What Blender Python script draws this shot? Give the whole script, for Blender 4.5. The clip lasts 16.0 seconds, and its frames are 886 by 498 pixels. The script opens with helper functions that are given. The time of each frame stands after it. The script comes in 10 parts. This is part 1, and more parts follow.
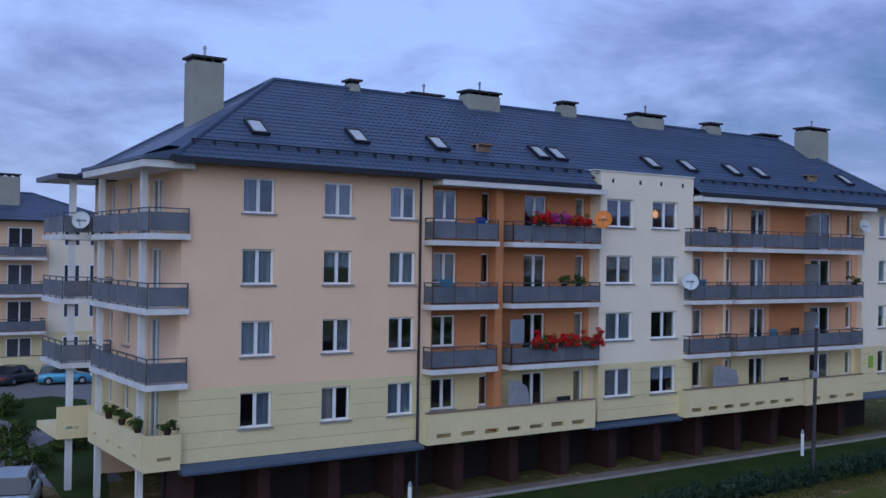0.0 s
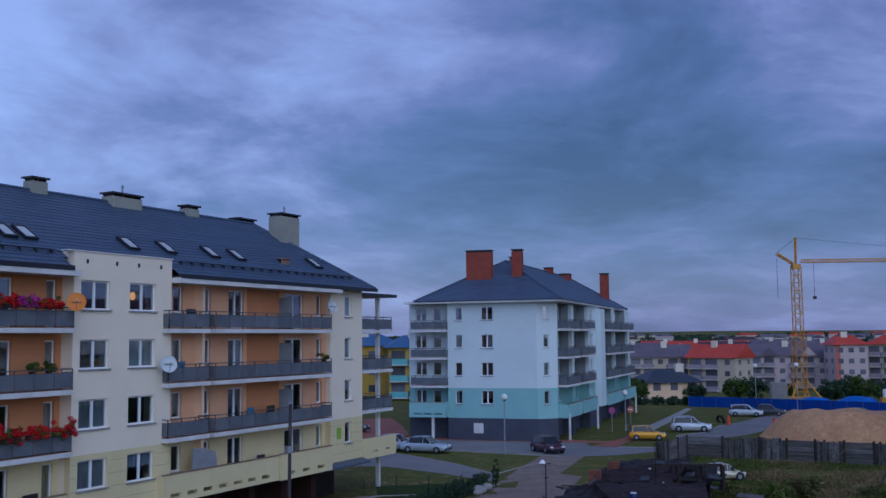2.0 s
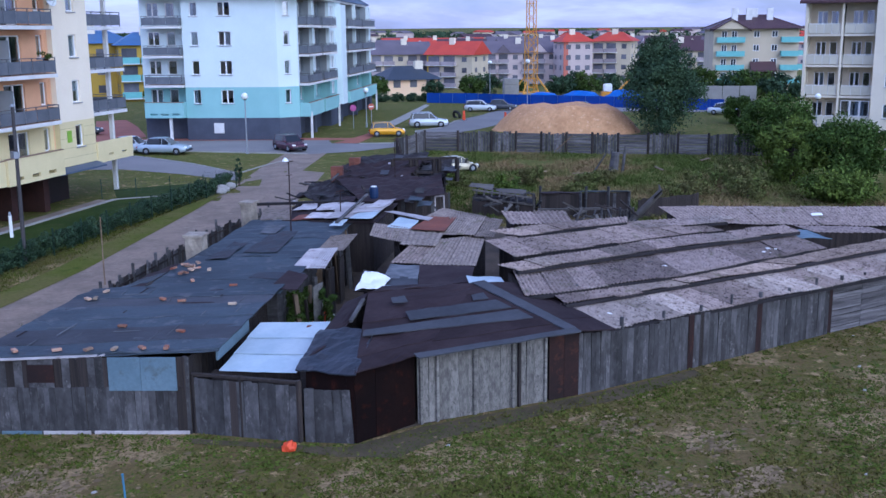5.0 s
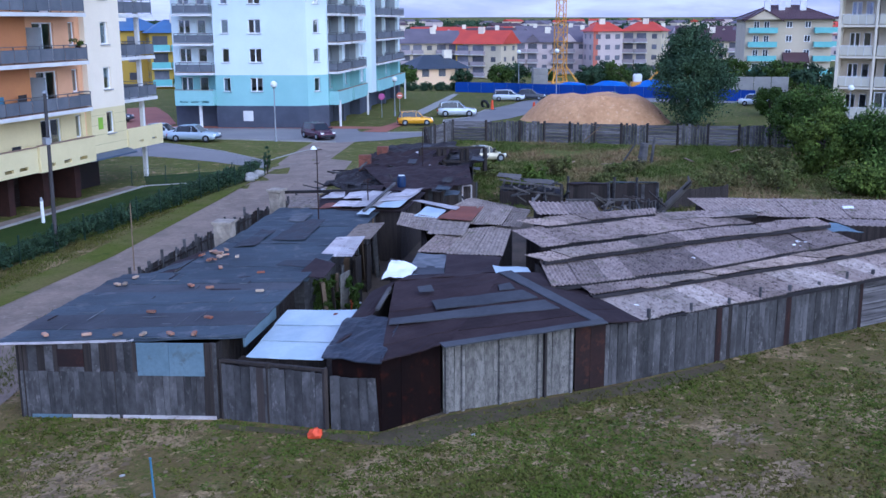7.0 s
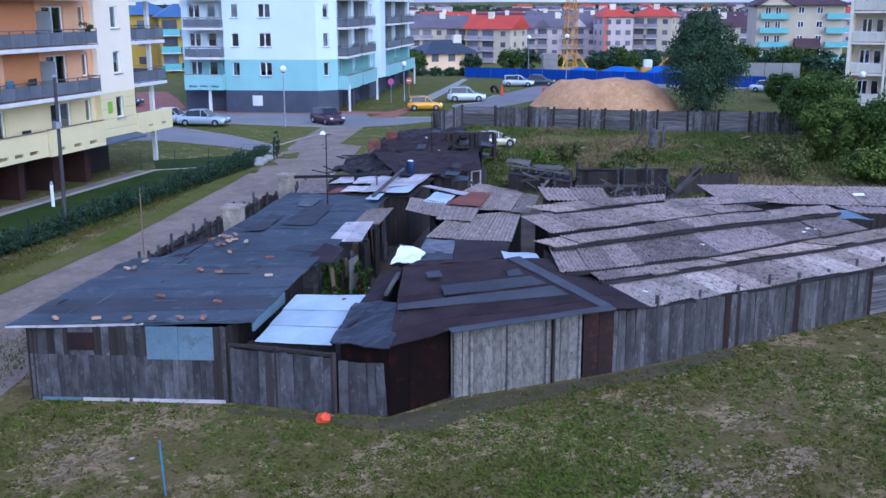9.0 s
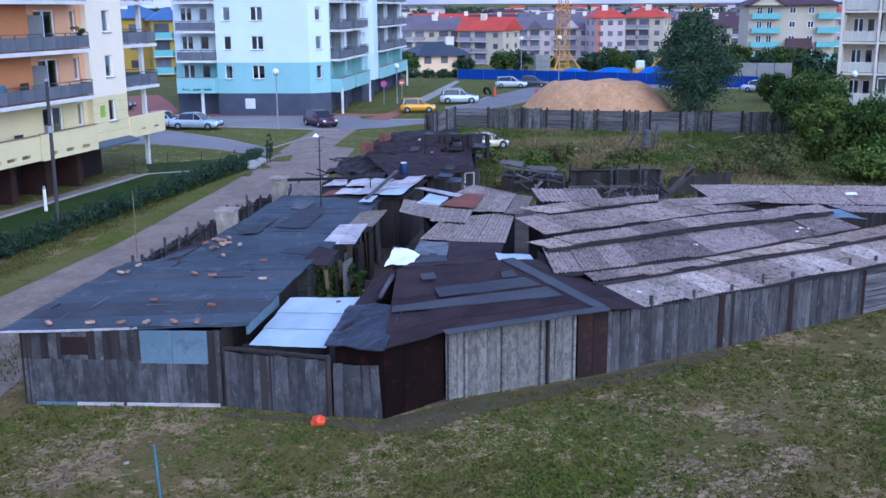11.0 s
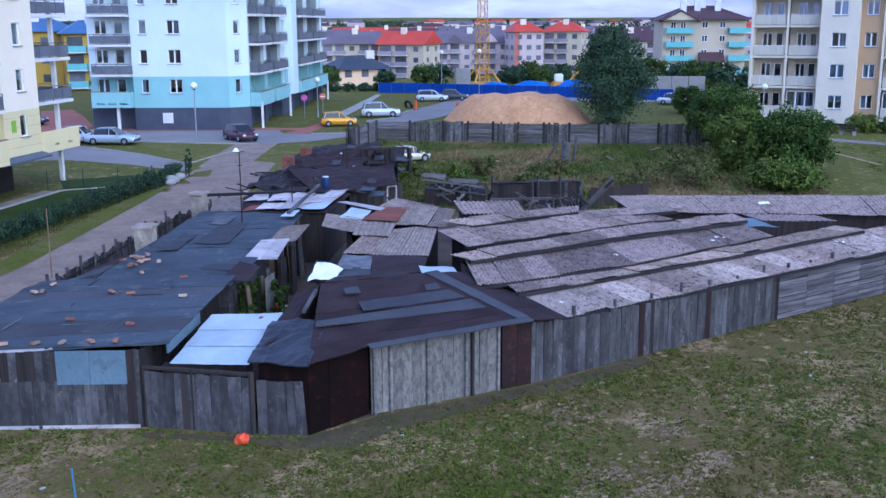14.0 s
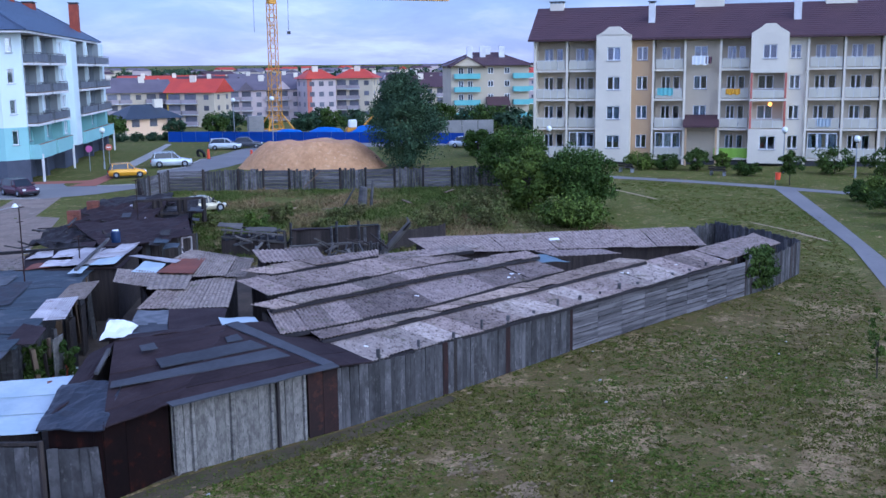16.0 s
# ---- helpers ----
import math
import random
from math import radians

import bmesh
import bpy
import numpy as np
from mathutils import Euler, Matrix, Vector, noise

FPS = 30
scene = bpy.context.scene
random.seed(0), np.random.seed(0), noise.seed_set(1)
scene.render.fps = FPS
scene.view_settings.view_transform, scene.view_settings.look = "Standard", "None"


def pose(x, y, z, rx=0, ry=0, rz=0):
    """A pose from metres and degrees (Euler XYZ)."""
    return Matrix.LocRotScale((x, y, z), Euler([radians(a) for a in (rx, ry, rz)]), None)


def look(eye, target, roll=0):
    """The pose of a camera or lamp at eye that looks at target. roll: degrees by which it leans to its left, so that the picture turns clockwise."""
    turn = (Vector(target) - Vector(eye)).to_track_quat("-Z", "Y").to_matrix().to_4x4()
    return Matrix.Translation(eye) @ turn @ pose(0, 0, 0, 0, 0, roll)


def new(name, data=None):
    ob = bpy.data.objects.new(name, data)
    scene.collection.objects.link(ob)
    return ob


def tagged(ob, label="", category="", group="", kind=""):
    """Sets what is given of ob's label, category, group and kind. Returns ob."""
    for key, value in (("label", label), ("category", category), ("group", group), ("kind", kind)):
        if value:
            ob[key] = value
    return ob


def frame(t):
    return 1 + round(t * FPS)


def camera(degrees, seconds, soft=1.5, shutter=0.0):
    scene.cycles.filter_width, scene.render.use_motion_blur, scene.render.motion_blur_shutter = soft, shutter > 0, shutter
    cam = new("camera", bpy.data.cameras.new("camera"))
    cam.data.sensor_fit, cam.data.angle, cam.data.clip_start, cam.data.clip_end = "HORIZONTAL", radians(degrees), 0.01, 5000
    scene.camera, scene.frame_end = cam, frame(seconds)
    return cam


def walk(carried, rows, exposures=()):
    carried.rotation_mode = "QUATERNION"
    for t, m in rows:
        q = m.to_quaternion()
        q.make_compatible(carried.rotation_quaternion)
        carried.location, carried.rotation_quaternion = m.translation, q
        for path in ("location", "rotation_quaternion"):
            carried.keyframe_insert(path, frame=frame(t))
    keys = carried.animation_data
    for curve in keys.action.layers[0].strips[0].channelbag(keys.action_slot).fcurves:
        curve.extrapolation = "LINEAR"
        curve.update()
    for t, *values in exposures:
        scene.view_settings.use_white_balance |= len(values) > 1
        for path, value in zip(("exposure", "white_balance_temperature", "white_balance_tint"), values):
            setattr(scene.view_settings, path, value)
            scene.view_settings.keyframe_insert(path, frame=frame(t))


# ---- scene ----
cam = camera(47.2, 16.0)
EYE = (0.0, 0.0, 10.2)
# seconds, yaw, pitch, roll: the camera is held at one place on an upper balcony and turned
TURNS = [
    (0.0, -1.10, 0.35, -0.91),
    (0.5, -7.54, 2.38, 0.28),
    (1.0, -13.53, 2.73, 0.17),
    (1.5, -22.81, 3.66, 0.58),
    (2.0, -29.88, 5.05, 0.57),
    (2.5, -38.16, 4.13, 0.92),
    (3.0, -44.59, 0.92, 0.74),
    (3.5, -46.62, -2.80, 0.61),
    (4.0, -47.52, -5.55, 0.45),
    (4.5, -46.06, -9.53, 0.39),
    (5.0, -44.27, -12.02, 0.53),
    (7.5, -42.51, -12.71, 0.28),
    (8.0, -42.24, -12.89, 0.36),
    (8.5, -42.00, -13.05, 0.49),
    (9.0, -42.12, -13.42, 0.12),
    (11.5, -42.61, -13.30, 0.44),
    (12.0, -42.67, -13.32, 0.28),
    (12.5, -42.79, -13.30, 0.33),
    (13.0, -43.09, -13.24, 0.47),
    (13.5, -44.19, -13.10, 0.34),
    (14.0, -46.95, -12.60, 0.28),
    (14.5, -50.92, -11.00, 0.82),
    (15.0, -53.04, -9.88, 0.77),
    (15.5, -56.72, -9.65, 0.54),
    (16.0, -58.47, -10.15, 0.69),
]
# seconds, stops, kelvin, tint: the camera's own exposure, low against the sky and higher over the dark sheds
EXPOSURES = [
    (0.0, -0.78, 5180, 7), (0.5, -0.78, 5160, 7), (1.0, -0.84, 5080, 7), (1.5, -0.96, 5030, 7), (2.0, -1.07, 5000, 8),
    (2.5, -1.10, 5080, 10), (3.0, -1.06, 5080, 11), (3.5, -0.60, 5200, 11), (4.0, -0.15, 5250, 10), (4.5, 0.16, 5250, 9),
    (5.0, 0.33, 5180, 8), (7.5, 0.48, 5060, 7), (9.0, 0.52, 5040, 7), (13.0, 0.54, 5050, 7), (14.0, 0.53, 5020, 7),
    (15.0, 0.46, 5000, 6), (16.0, 0.42, 5000, 6),
]
walk(cam, [(t, pose(*EYE, 90 + pitch, roll, yaw)) for t, yaw, pitch, roll in TURNS], EXPOSURES)

# ---- world and light ----
world = bpy.data.worlds.new("dusk_sky")
scene.world = world
world.use_nodes = True
wt = world.node_tree
wn, wl = wt.nodes, wt.links
bg = wn["Background"]
bg.inputs[1].default_value = 1.0
sky = wn.new("ShaderNodeTexSky")
sky.sky_type, sky.sun_disc = "NISHITA", False
sky.sun_elevation, sky.sun_rotation = radians(26), radians(187)
sky.air_density, sky.dust_density, sky.ozone_density = 1.0, 1.5, 3.0
coord = wn.new("ShaderNodeTexCoord")
split = wn.new("ShaderNodeSeparateXYZ")
wl.new(coord.outputs["Generated"], split.inputs[0])


def wmath(op, a, b=None, clamp=False):
    n = wn.new("ShaderNodeMath")
    n.operation, n.use_clamp = op, clamp
    for i, v in enumerate((a, b)):
        if v is None:
            continue
        if isinstance(v, (int, float)):
            n.inputs[i].default_value = v
        else:
            wl.new(v, n.inputs[i])
    return n.outputs[0]


def wnoise(vector, scale, detail, rough):
    n = wn.new("ShaderNodeTexNoise")
    n.inputs["Scale"].default_value, n.inputs["Detail"].default_value, n.inputs["Roughness"].default_value = scale, detail, rough
    n.inputs["Distortion"].default_value = 0.35
    wl.new(vector, n.inputs["Vector"])
    return n.outputs["Fac"]


# the cloud deck is a flat layer: directions are carried onto a plane overhead
lift = wmath("ADD", wmath("MAXIMUM", split.outputs[2], 0.0), 0.21)
deck = wn.new("ShaderNodeCombineXYZ")
wl.new(wmath("DIVIDE", split.outputs[0], lift), deck.inputs[0])
wl.new(wmath("DIVIDE", split.outputs[1], lift), deck.inputs[1])
broad = wnoise(deck.outputs[0], 0.62, 6.0, 0.58)
fine = wnoise(deck.outputs[0], 1.7, 7.0, 0.62)
cover = wmath("ADD", wmath("MULTIPLY", broad, 0.6), wmath("MULTIPLY", fine, 0.4))
# the deck is thinner, so brighter, towards the west
cover = wmath("ADD", cover, wmath("MULTIPLY", wmath("MINIMUM", wmath("MAXIMUM", wmath("SUBTRACT", 0.55, split.outputs[0]), -0.105), 0.48), 0.21))
ramp = wn.new("ShaderNodeValToRGB")
wl.new(cover, ramp.inputs[0])
el = ramp.color_ramp.elements
el[0].position, el[0].color = 0.37, (0.066, 0.082, 0.172, 1)
el[1].position, el[1].color = 0.64, (0.68, 0.74, 1.12, 1)
for pos, c in ((0.465, (0.168, 0.204, 0.390)), (0.515, (0.292, 0.292, 0.540)), (0.56, (0.455, 0.452, 0.735))):
    el.new(pos).color = (*c, 1)
# hazier and lighter towards the skyline
haze = wmath("POWER", wmath("SUBTRACT", 1.0, wmath("MINIMUM", wmath("MULTIPLY", wmath("MAXIMUM", split.outputs[2], 0.0), 5.5), 1.0)), 2.0)
hmix = wn.new("ShaderNodeMix")
hmix.data_type = "RGBA"
wl.new(wmath("MULTIPLY", haze, 0.55), hmix.inputs["Factor"])
wl.new(ramp.outputs[0], hmix.inputs["A"])
hmix.inputs["B"].default_value = (0.38, 0.36, 0.61, 1)
amix = wn.new("ShaderNodeMix")
amix.data_type, amix.blend_type = "RGBA", "ADD"
amix.inputs["Factor"].default_value = 0.05
wl.new(hmix.outputs["Result"], amix.inputs["A"])
wl.new(sky.outputs[0], amix.inputs["B"])
wl.new(amix.outputs["Result"], bg.inputs[0])

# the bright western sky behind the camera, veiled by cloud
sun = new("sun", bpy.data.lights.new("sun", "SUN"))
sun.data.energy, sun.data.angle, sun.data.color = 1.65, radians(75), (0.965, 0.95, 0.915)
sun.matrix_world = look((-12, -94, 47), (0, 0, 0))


# ---- materials ----
def material(name, build):
    m = bpy.data.materials.new(name)
    m.use_nodes = True
    nt = m.node_tree
    nt.nodes.clear()
    out = nt.nodes.new("ShaderNodeOutputMaterial")
    build(nt, out)
    return m


def node(nt, kind, **inputs):
    n = nt.nodes.new(kind)
    for k, v in inputs.items():
        k = k.replace("_", " ")
        if hasattr(v, "is_linked"):
            nt.links.new(v, n.inputs[k])
        else:
            n.inputs[k].default_value = v
    return n


def mixed(nt, fac, a, b, blend="MIX"):
    n = nt.nodes.new("ShaderNodeMix")
    n.data_type, n.blend_type = "RGBA", blend
    for key, v in (("Factor", fac), ("A", a), ("B", b)):
        if hasattr(v, "is_linked"):
            nt.links.new(v, n.inputs[key])
        else:
            n.inputs[key].default_value = v if key == "Factor" else (*v[:3], 1)
    return n.outputs["Result"]


def ramped(nt, fac, lo, hi):
    n = nt.nodes.new("ShaderNodeMapRange")
    n.inputs["From Min"].default_value, n.inputs["From Max"].default_value = lo, hi
    nt.links.new(fac, n.inputs["Value"])
    return n.outputs[0]


def surface(name, color, other=None, scale=1.0, rough=0.8, metal=0.0, grain=40.0, bump=0.15, spread=0.5, stretch=(1, 1, 1), islands=0.0, objects=0.0, third=None, contrast=(0.38, 0.62), spec=0.4):
    """Two colours in blotches, with a finer grain, a bump, and a change of tone from piece to piece."""
    other = other or tuple(c * 0.75 for c in color)

    def build(nt, out):
        tc = nt.nodes.new("ShaderNodeTexCoord")
        mp = nt.nodes.new("ShaderNodeMapping")
        mp.inputs["Scale"].default_value = stretch
        nt.links.new(tc.outputs["Object"], mp.inputs[0])
        info = nt.nodes.new("ShaderNodeObjectInfo")
        shift = nt.nodes.new("ShaderNodeVectorMath")
        shift.operation = "MULTIPLY_ADD"
        nt.links.new(info.outputs["Random"], shift.inputs[0])
        shift.inputs[1].default_value = (37, 53, 19)
        nt.links.new(mp.outputs[0], shift.inputs[2])
        v = shift.outputs[0]
        big = node(nt, "ShaderNodeTexNoise", Vector=v, Scale=scale, Detail=5.0, Roughness=0.6).outputs["Fac"]
        small = node(nt, "ShaderNodeTexNoise", Vector=v, Scale=grain, Detail=4.0, Roughness=0.65).outputs["Fac"]
        col = mixed(nt, ramped(nt, big, *contrast), color, other)
        if third:
            spot = node(nt, "ShaderNodeTexNoise", Vector=v, Scale=scale * 2.7, Detail=6.0, Roughness=0.7).outputs["Fac"]
            col = mixed(nt, ramped(nt, spot, 0.56, 0.66), col, third)
        col = mixed(nt, spread, col, mixed(nt, ramped(nt, small, 0.3, 0.7), (0.45, 0.45, 0.45), (1.0, 1.0, 1.0)), "MULTIPLY")
        for amount, source in ((objects, info.outputs["Random"]), (islands, None)):
            if amount:
                if source is None:
                    source = nt.nodes.new("ShaderNodeNewGeometry").outputs["Random Per Island"]
                tone = node(nt, "ShaderNodeHueSaturation", Color=col, Value=1.0, Saturation=1.0)
                r = nt.nodes.new("ShaderNodeMapRange")
                r.inputs["To Min"].default_value, r.inputs["To Max"].default_value = 1 - amount, 1 + amount
                nt.links.new(source, r.inputs["Value"])
                nt.links.new(r.outputs[0], tone.inputs["Value"])
                col = tone.outputs[0]
        b = nt.nodes.new("ShaderNodeBsdfPrincipled")
        nt.links.new(col, b.inputs["Base Color"])
        b.inputs["Roughness"].default_value, b.inputs["Metallic"].default_value = rough, metal
        b.inputs["Specular IOR Level"].default_value = spec
        bp = node(nt, "ShaderNodeBump", Height=small, Strength=bump, Distance=0.02)
        nt.links.new(bp.outputs[0], b.inputs["Normal"])
        nt.links.new(b.outputs[0], out.inputs[0])
    return material(name, build)


def glass_build(nt, out):
    clear = node(nt, "ShaderNodeBsdfTransparent", Color=(0.80, 0.85, 0.88, 1))
    gloss = node(nt, "ShaderNodeBsdfGlossy", Color=(0.9, 0.93, 1.0, 1), Roughness=0.03)
    fres = nt.nodes.new("ShaderNodeMath")
    fres.operation = "MINIMUM"
    nt.links.new(node(nt, "ShaderNodeFresnel", IOR=2.1).outputs[0], fres.inputs[0])
    fres.inputs[1].default_value = 0.26
    mx = nt.nodes.new("ShaderNodeMixShader")
    nt.links.new(fres.outputs[0], mx.inputs[0])
    nt.links.new(clear.outputs[0], mx.inputs[1])
    nt.links.new(gloss.outputs[0], mx.inputs[2])
    nt.links.new(mx.outputs[0], out.inputs[0])


def glow(name, color, strength):
    def build(nt, out):
        e = node(nt, "ShaderNodeEmission", Color=(*color, 1), Strength=strength)
        nt.links.new(e.outputs[0], out.inputs[0])
    return material(name, build)


PEACH = surface("peach_render", (0.86, 0.62, 0.415), (0.82, 0.585, 0.39), 0.35, 0.9, grain=9, bump=0.05, spread=0.10)
YELLOW = surface("yellow_render", (0.75, 0.65, 0.375), (0.70, 0.605, 0.345), 0.4, 0.9, grain=9, bump=0.05, spread=0.12)
# darker copy of the yellow render: groove shade held in the colour
GROOVE_SHADE = surface("yellow_groove_shade", (0.46, 0.40, 0.23), (0.40, 0.35, 0.20), 0.6, 0.9, grain=9, bump=0.05, spread=0.15)
ORANGE = surface("orange_render", (0.56, 0.245, 0.10), (0.51, 0.22, 0.095), 0.5, 0.9, grain=9, bump=0.05, spread=0.10)
APRICOT = surface("apricot_render", (0.76, 0.43, 0.25), (0.71, 0.40, 0.23), 0.5, 0.9, grain=9, bump=0.05, spread=0.10)
CREAM = surface("cream_render", (0.88, 0.785, 0.63), (0.84, 0.745, 0.59), 0.35, 0.9, grain=9, bump=0.05, spread=0.10)
WHITE_WALL = surface("pale_blue_white_render", (0.67, 0.76, 0.79), (0.63, 0.72, 0.75), 0.3, 0.9, grain=8, bump=0.04, spread=0.08)
# loggia copies of the pale render, with the recess shade put into the colour
LOGGIA_SHADE = surface("painted_shade_loggia_wall", (0.19, 0.22, 0.25), (0.16, 0.185, 0.21), 0.4, 0.9, grain=8, bump=0.04, spread=0.12)
LOGGIA_SIDE_SHADE = surface("painted_shade_loggia_side", (0.29, 0.325, 0.355), (0.25, 0.28, 0.305), 0.4, 0.9, grain=8, bump=0.04, spread=0.12)
MINT = surface("mint_render", (0.30, 0.53, 0.54), (0.27, 0.49, 0.50), 0.3, 0.9, grain=8, bump=0.04, spread=0.08)
PLINTH = surface("slate_plinth", (0.070, 0.080, 0.115), (0.056, 0.064, 0.094), 0.8, 0.8, grain=12, spread=0.2)
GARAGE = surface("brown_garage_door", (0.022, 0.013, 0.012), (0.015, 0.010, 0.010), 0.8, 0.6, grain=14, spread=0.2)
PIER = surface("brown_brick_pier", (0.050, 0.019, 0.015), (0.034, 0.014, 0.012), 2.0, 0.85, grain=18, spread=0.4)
SLATE = surface("blue_grey_roof_tile", (0.078, 0.108, 0.170), (0.060, 0.086, 0.142), 0.7, 0.45, grain=10, bump=0.08, spread=0.25, islands=0.1, objects=0.08)
GUTTER = surface("dark_gutter", (0.025, 0.028, 0.04), (0.02, 0.022, 0.03), 1, 0.35, grain=10, spread=0.1)
TRIM = surface("white_slab_edge", (0.74, 0.74, 0.74), (0.62, 0.62, 0.62), 0.8, 0.7, grain=10, spread=0.15)
SOFFIT = surface("brown_soffit", (0.30, 0.20, 0.14), (0.24, 0.16, 0.12), 0.8, 0.8, grain=10, spread=0.2)
RAIL = surface("grey_steel_rail", (0.12, 0.13, 0.15), (0.10, 0.11, 0.13), 1, 0.45, 0.4, grain=10, spread=0.1)
PANEL = surface("grey_perforated_panel", (0.18, 0.195, 0.225), (0.135, 0.15, 0.18), 0.9, 0.5, 0.2, grain=25, spread=0.3, objects=0.10)
PVC = surface("white_window_frame", (0.80, 0.81, 0.83), (0.76, 0.77, 0.8), 2, 0.35, grain=10, spread=0.05, bump=0.02)
SILL = surface("grey_window_sill", (0.30, 0.31, 0.34), (0.24, 0.25, 0.28), 2, 0.4, grain=10, spread=0.1)
CURTAIN = surface("net_curtain", (0.40, 0.44, 0.52), (0.24, 0.27, 0.33), 1.2, 0.9, grain=14, spread=0.3, objects=0.4, stretch=(6, 6, 0.4))
BLIND_WHITE = surface("white_slatted_blind", (0.74, 0.76, 0.78), (0.68, 0.70, 0.72), 1, 0.6, grain=10, spread=0.1, objects=0.15)
BLIND = surface("coloured_blind", (0.42, 0.36, 0.34), (0.36, 0.30, 0.29), 1, 0.8, grain=12, spread=0.2, objects=0.5)
GLASS = material("window_glass", glass_build)
INSIDE = surface("room_wall", (0.22, 0.20, 0.19), (0.17, 0.16, 0.15), 1, 0.9, grain=6, spread=0.2)
CHIMNEY = surface("grey_render_chimney", (0.36, 0.36, 0.31), (0.31, 0.31, 0.27), 0.9, 0.9, grain=10, spread=0.2)
CAP = surface("dark_chimney_cap", (0.05, 0.05, 0.055), (0.035, 0.035, 0.04), 1, 0.6, grain=10, spread=0.2)
BRICK = surface("red_brick_chimney", (0.33, 0.075, 0.045), (0.26, 0.06, 0.04), 1.6, 0.85, grain=14, spread=0.35)
ROOF_BROWN = surface("plum_brown_roof", (0.085, 0.042, 0.048), (0.068, 0.034, 0.040), 0.4, 0.55, grain=10, spread=0.25, islands=0.08)
ROOF_RED = surface("bright_red_roof", (0.52, 0.060, 0.030), (0.44, 0.050, 0.028), 0.25, 0.55, grain=6, spread=0.2)
ROOF_MAUVE = surface("mauve_grey_roof", (0.150, 0.125, 0.150), (0.12, 0.10, 0.122), 0.2, 0.6, grain=6, spread=0.2)
ROOF_DARK = surface("dark_slate_roof", (0.046, 0.058, 0.080), (0.036, 0.046, 0.064), 0.4, 0.55, grain=8, spread=0.25)
BEIGE = surface("beige_render", (0.57, 0.49, 0.37), (0.52, 0.45, 0.34), 0.3, 0.9, grain=8, spread=0.1)
TAN = surface("tan_render", (0.52, 0.36, 0.21), (0.48, 0.33, 0.19), 0.3, 0.9, grain=8, spread=0.1)
IVORY = surface("ivory_render", (0.74, 0.68, 0.56), (0.69, 0.63, 0.52), 0.3, 0.9, grain=8, spread=0.1)
IVORY_PANEL = surface("ivory_balcony_panel", (0.60, 0.57, 0.47), (0.55, 0.52, 0.43), 0.6, 0.7, grain=9, spread=0.15, objects=0.06)
RED_PANEL = surface("coral_trim", (0.50, 0.16, 0.12), (0.45, 0.14, 0.10), 0.6, 0.7, grain=9, spread=0.15)
TURQ = surface("turquoise_balcony", (0.20, 0.50, 0.50), (0.17, 0.45, 0.46), 0.6, 0.7, grain=9, spread=0.15)
PINK = surface("pink_white_render", (0.58, 0.48, 0.47), (0.52, 0.43, 0.42), 0.2, 0.9, grain=6, spread=0.1)
FAR_BALCONY = surface("mauve_grey_balcony", (0.36, 0.31, 0.33), (0.30, 0.26, 0.28), 0.5, 0.8, grain=6, spread=0.15, objects=0.15)
OCHRE = surface("ochre_render", (0.50, 0.34, 0.06), (0.46, 0.31, 0.06), 0.2, 0.9, grain=6, spread=0.1)
BLUE_ROOF = surface("blue_metal_roof", (0.05, 0.13, 0.28), (0.04, 0.11, 0.24), 0.3, 0.45, grain=6, spread=0.15)



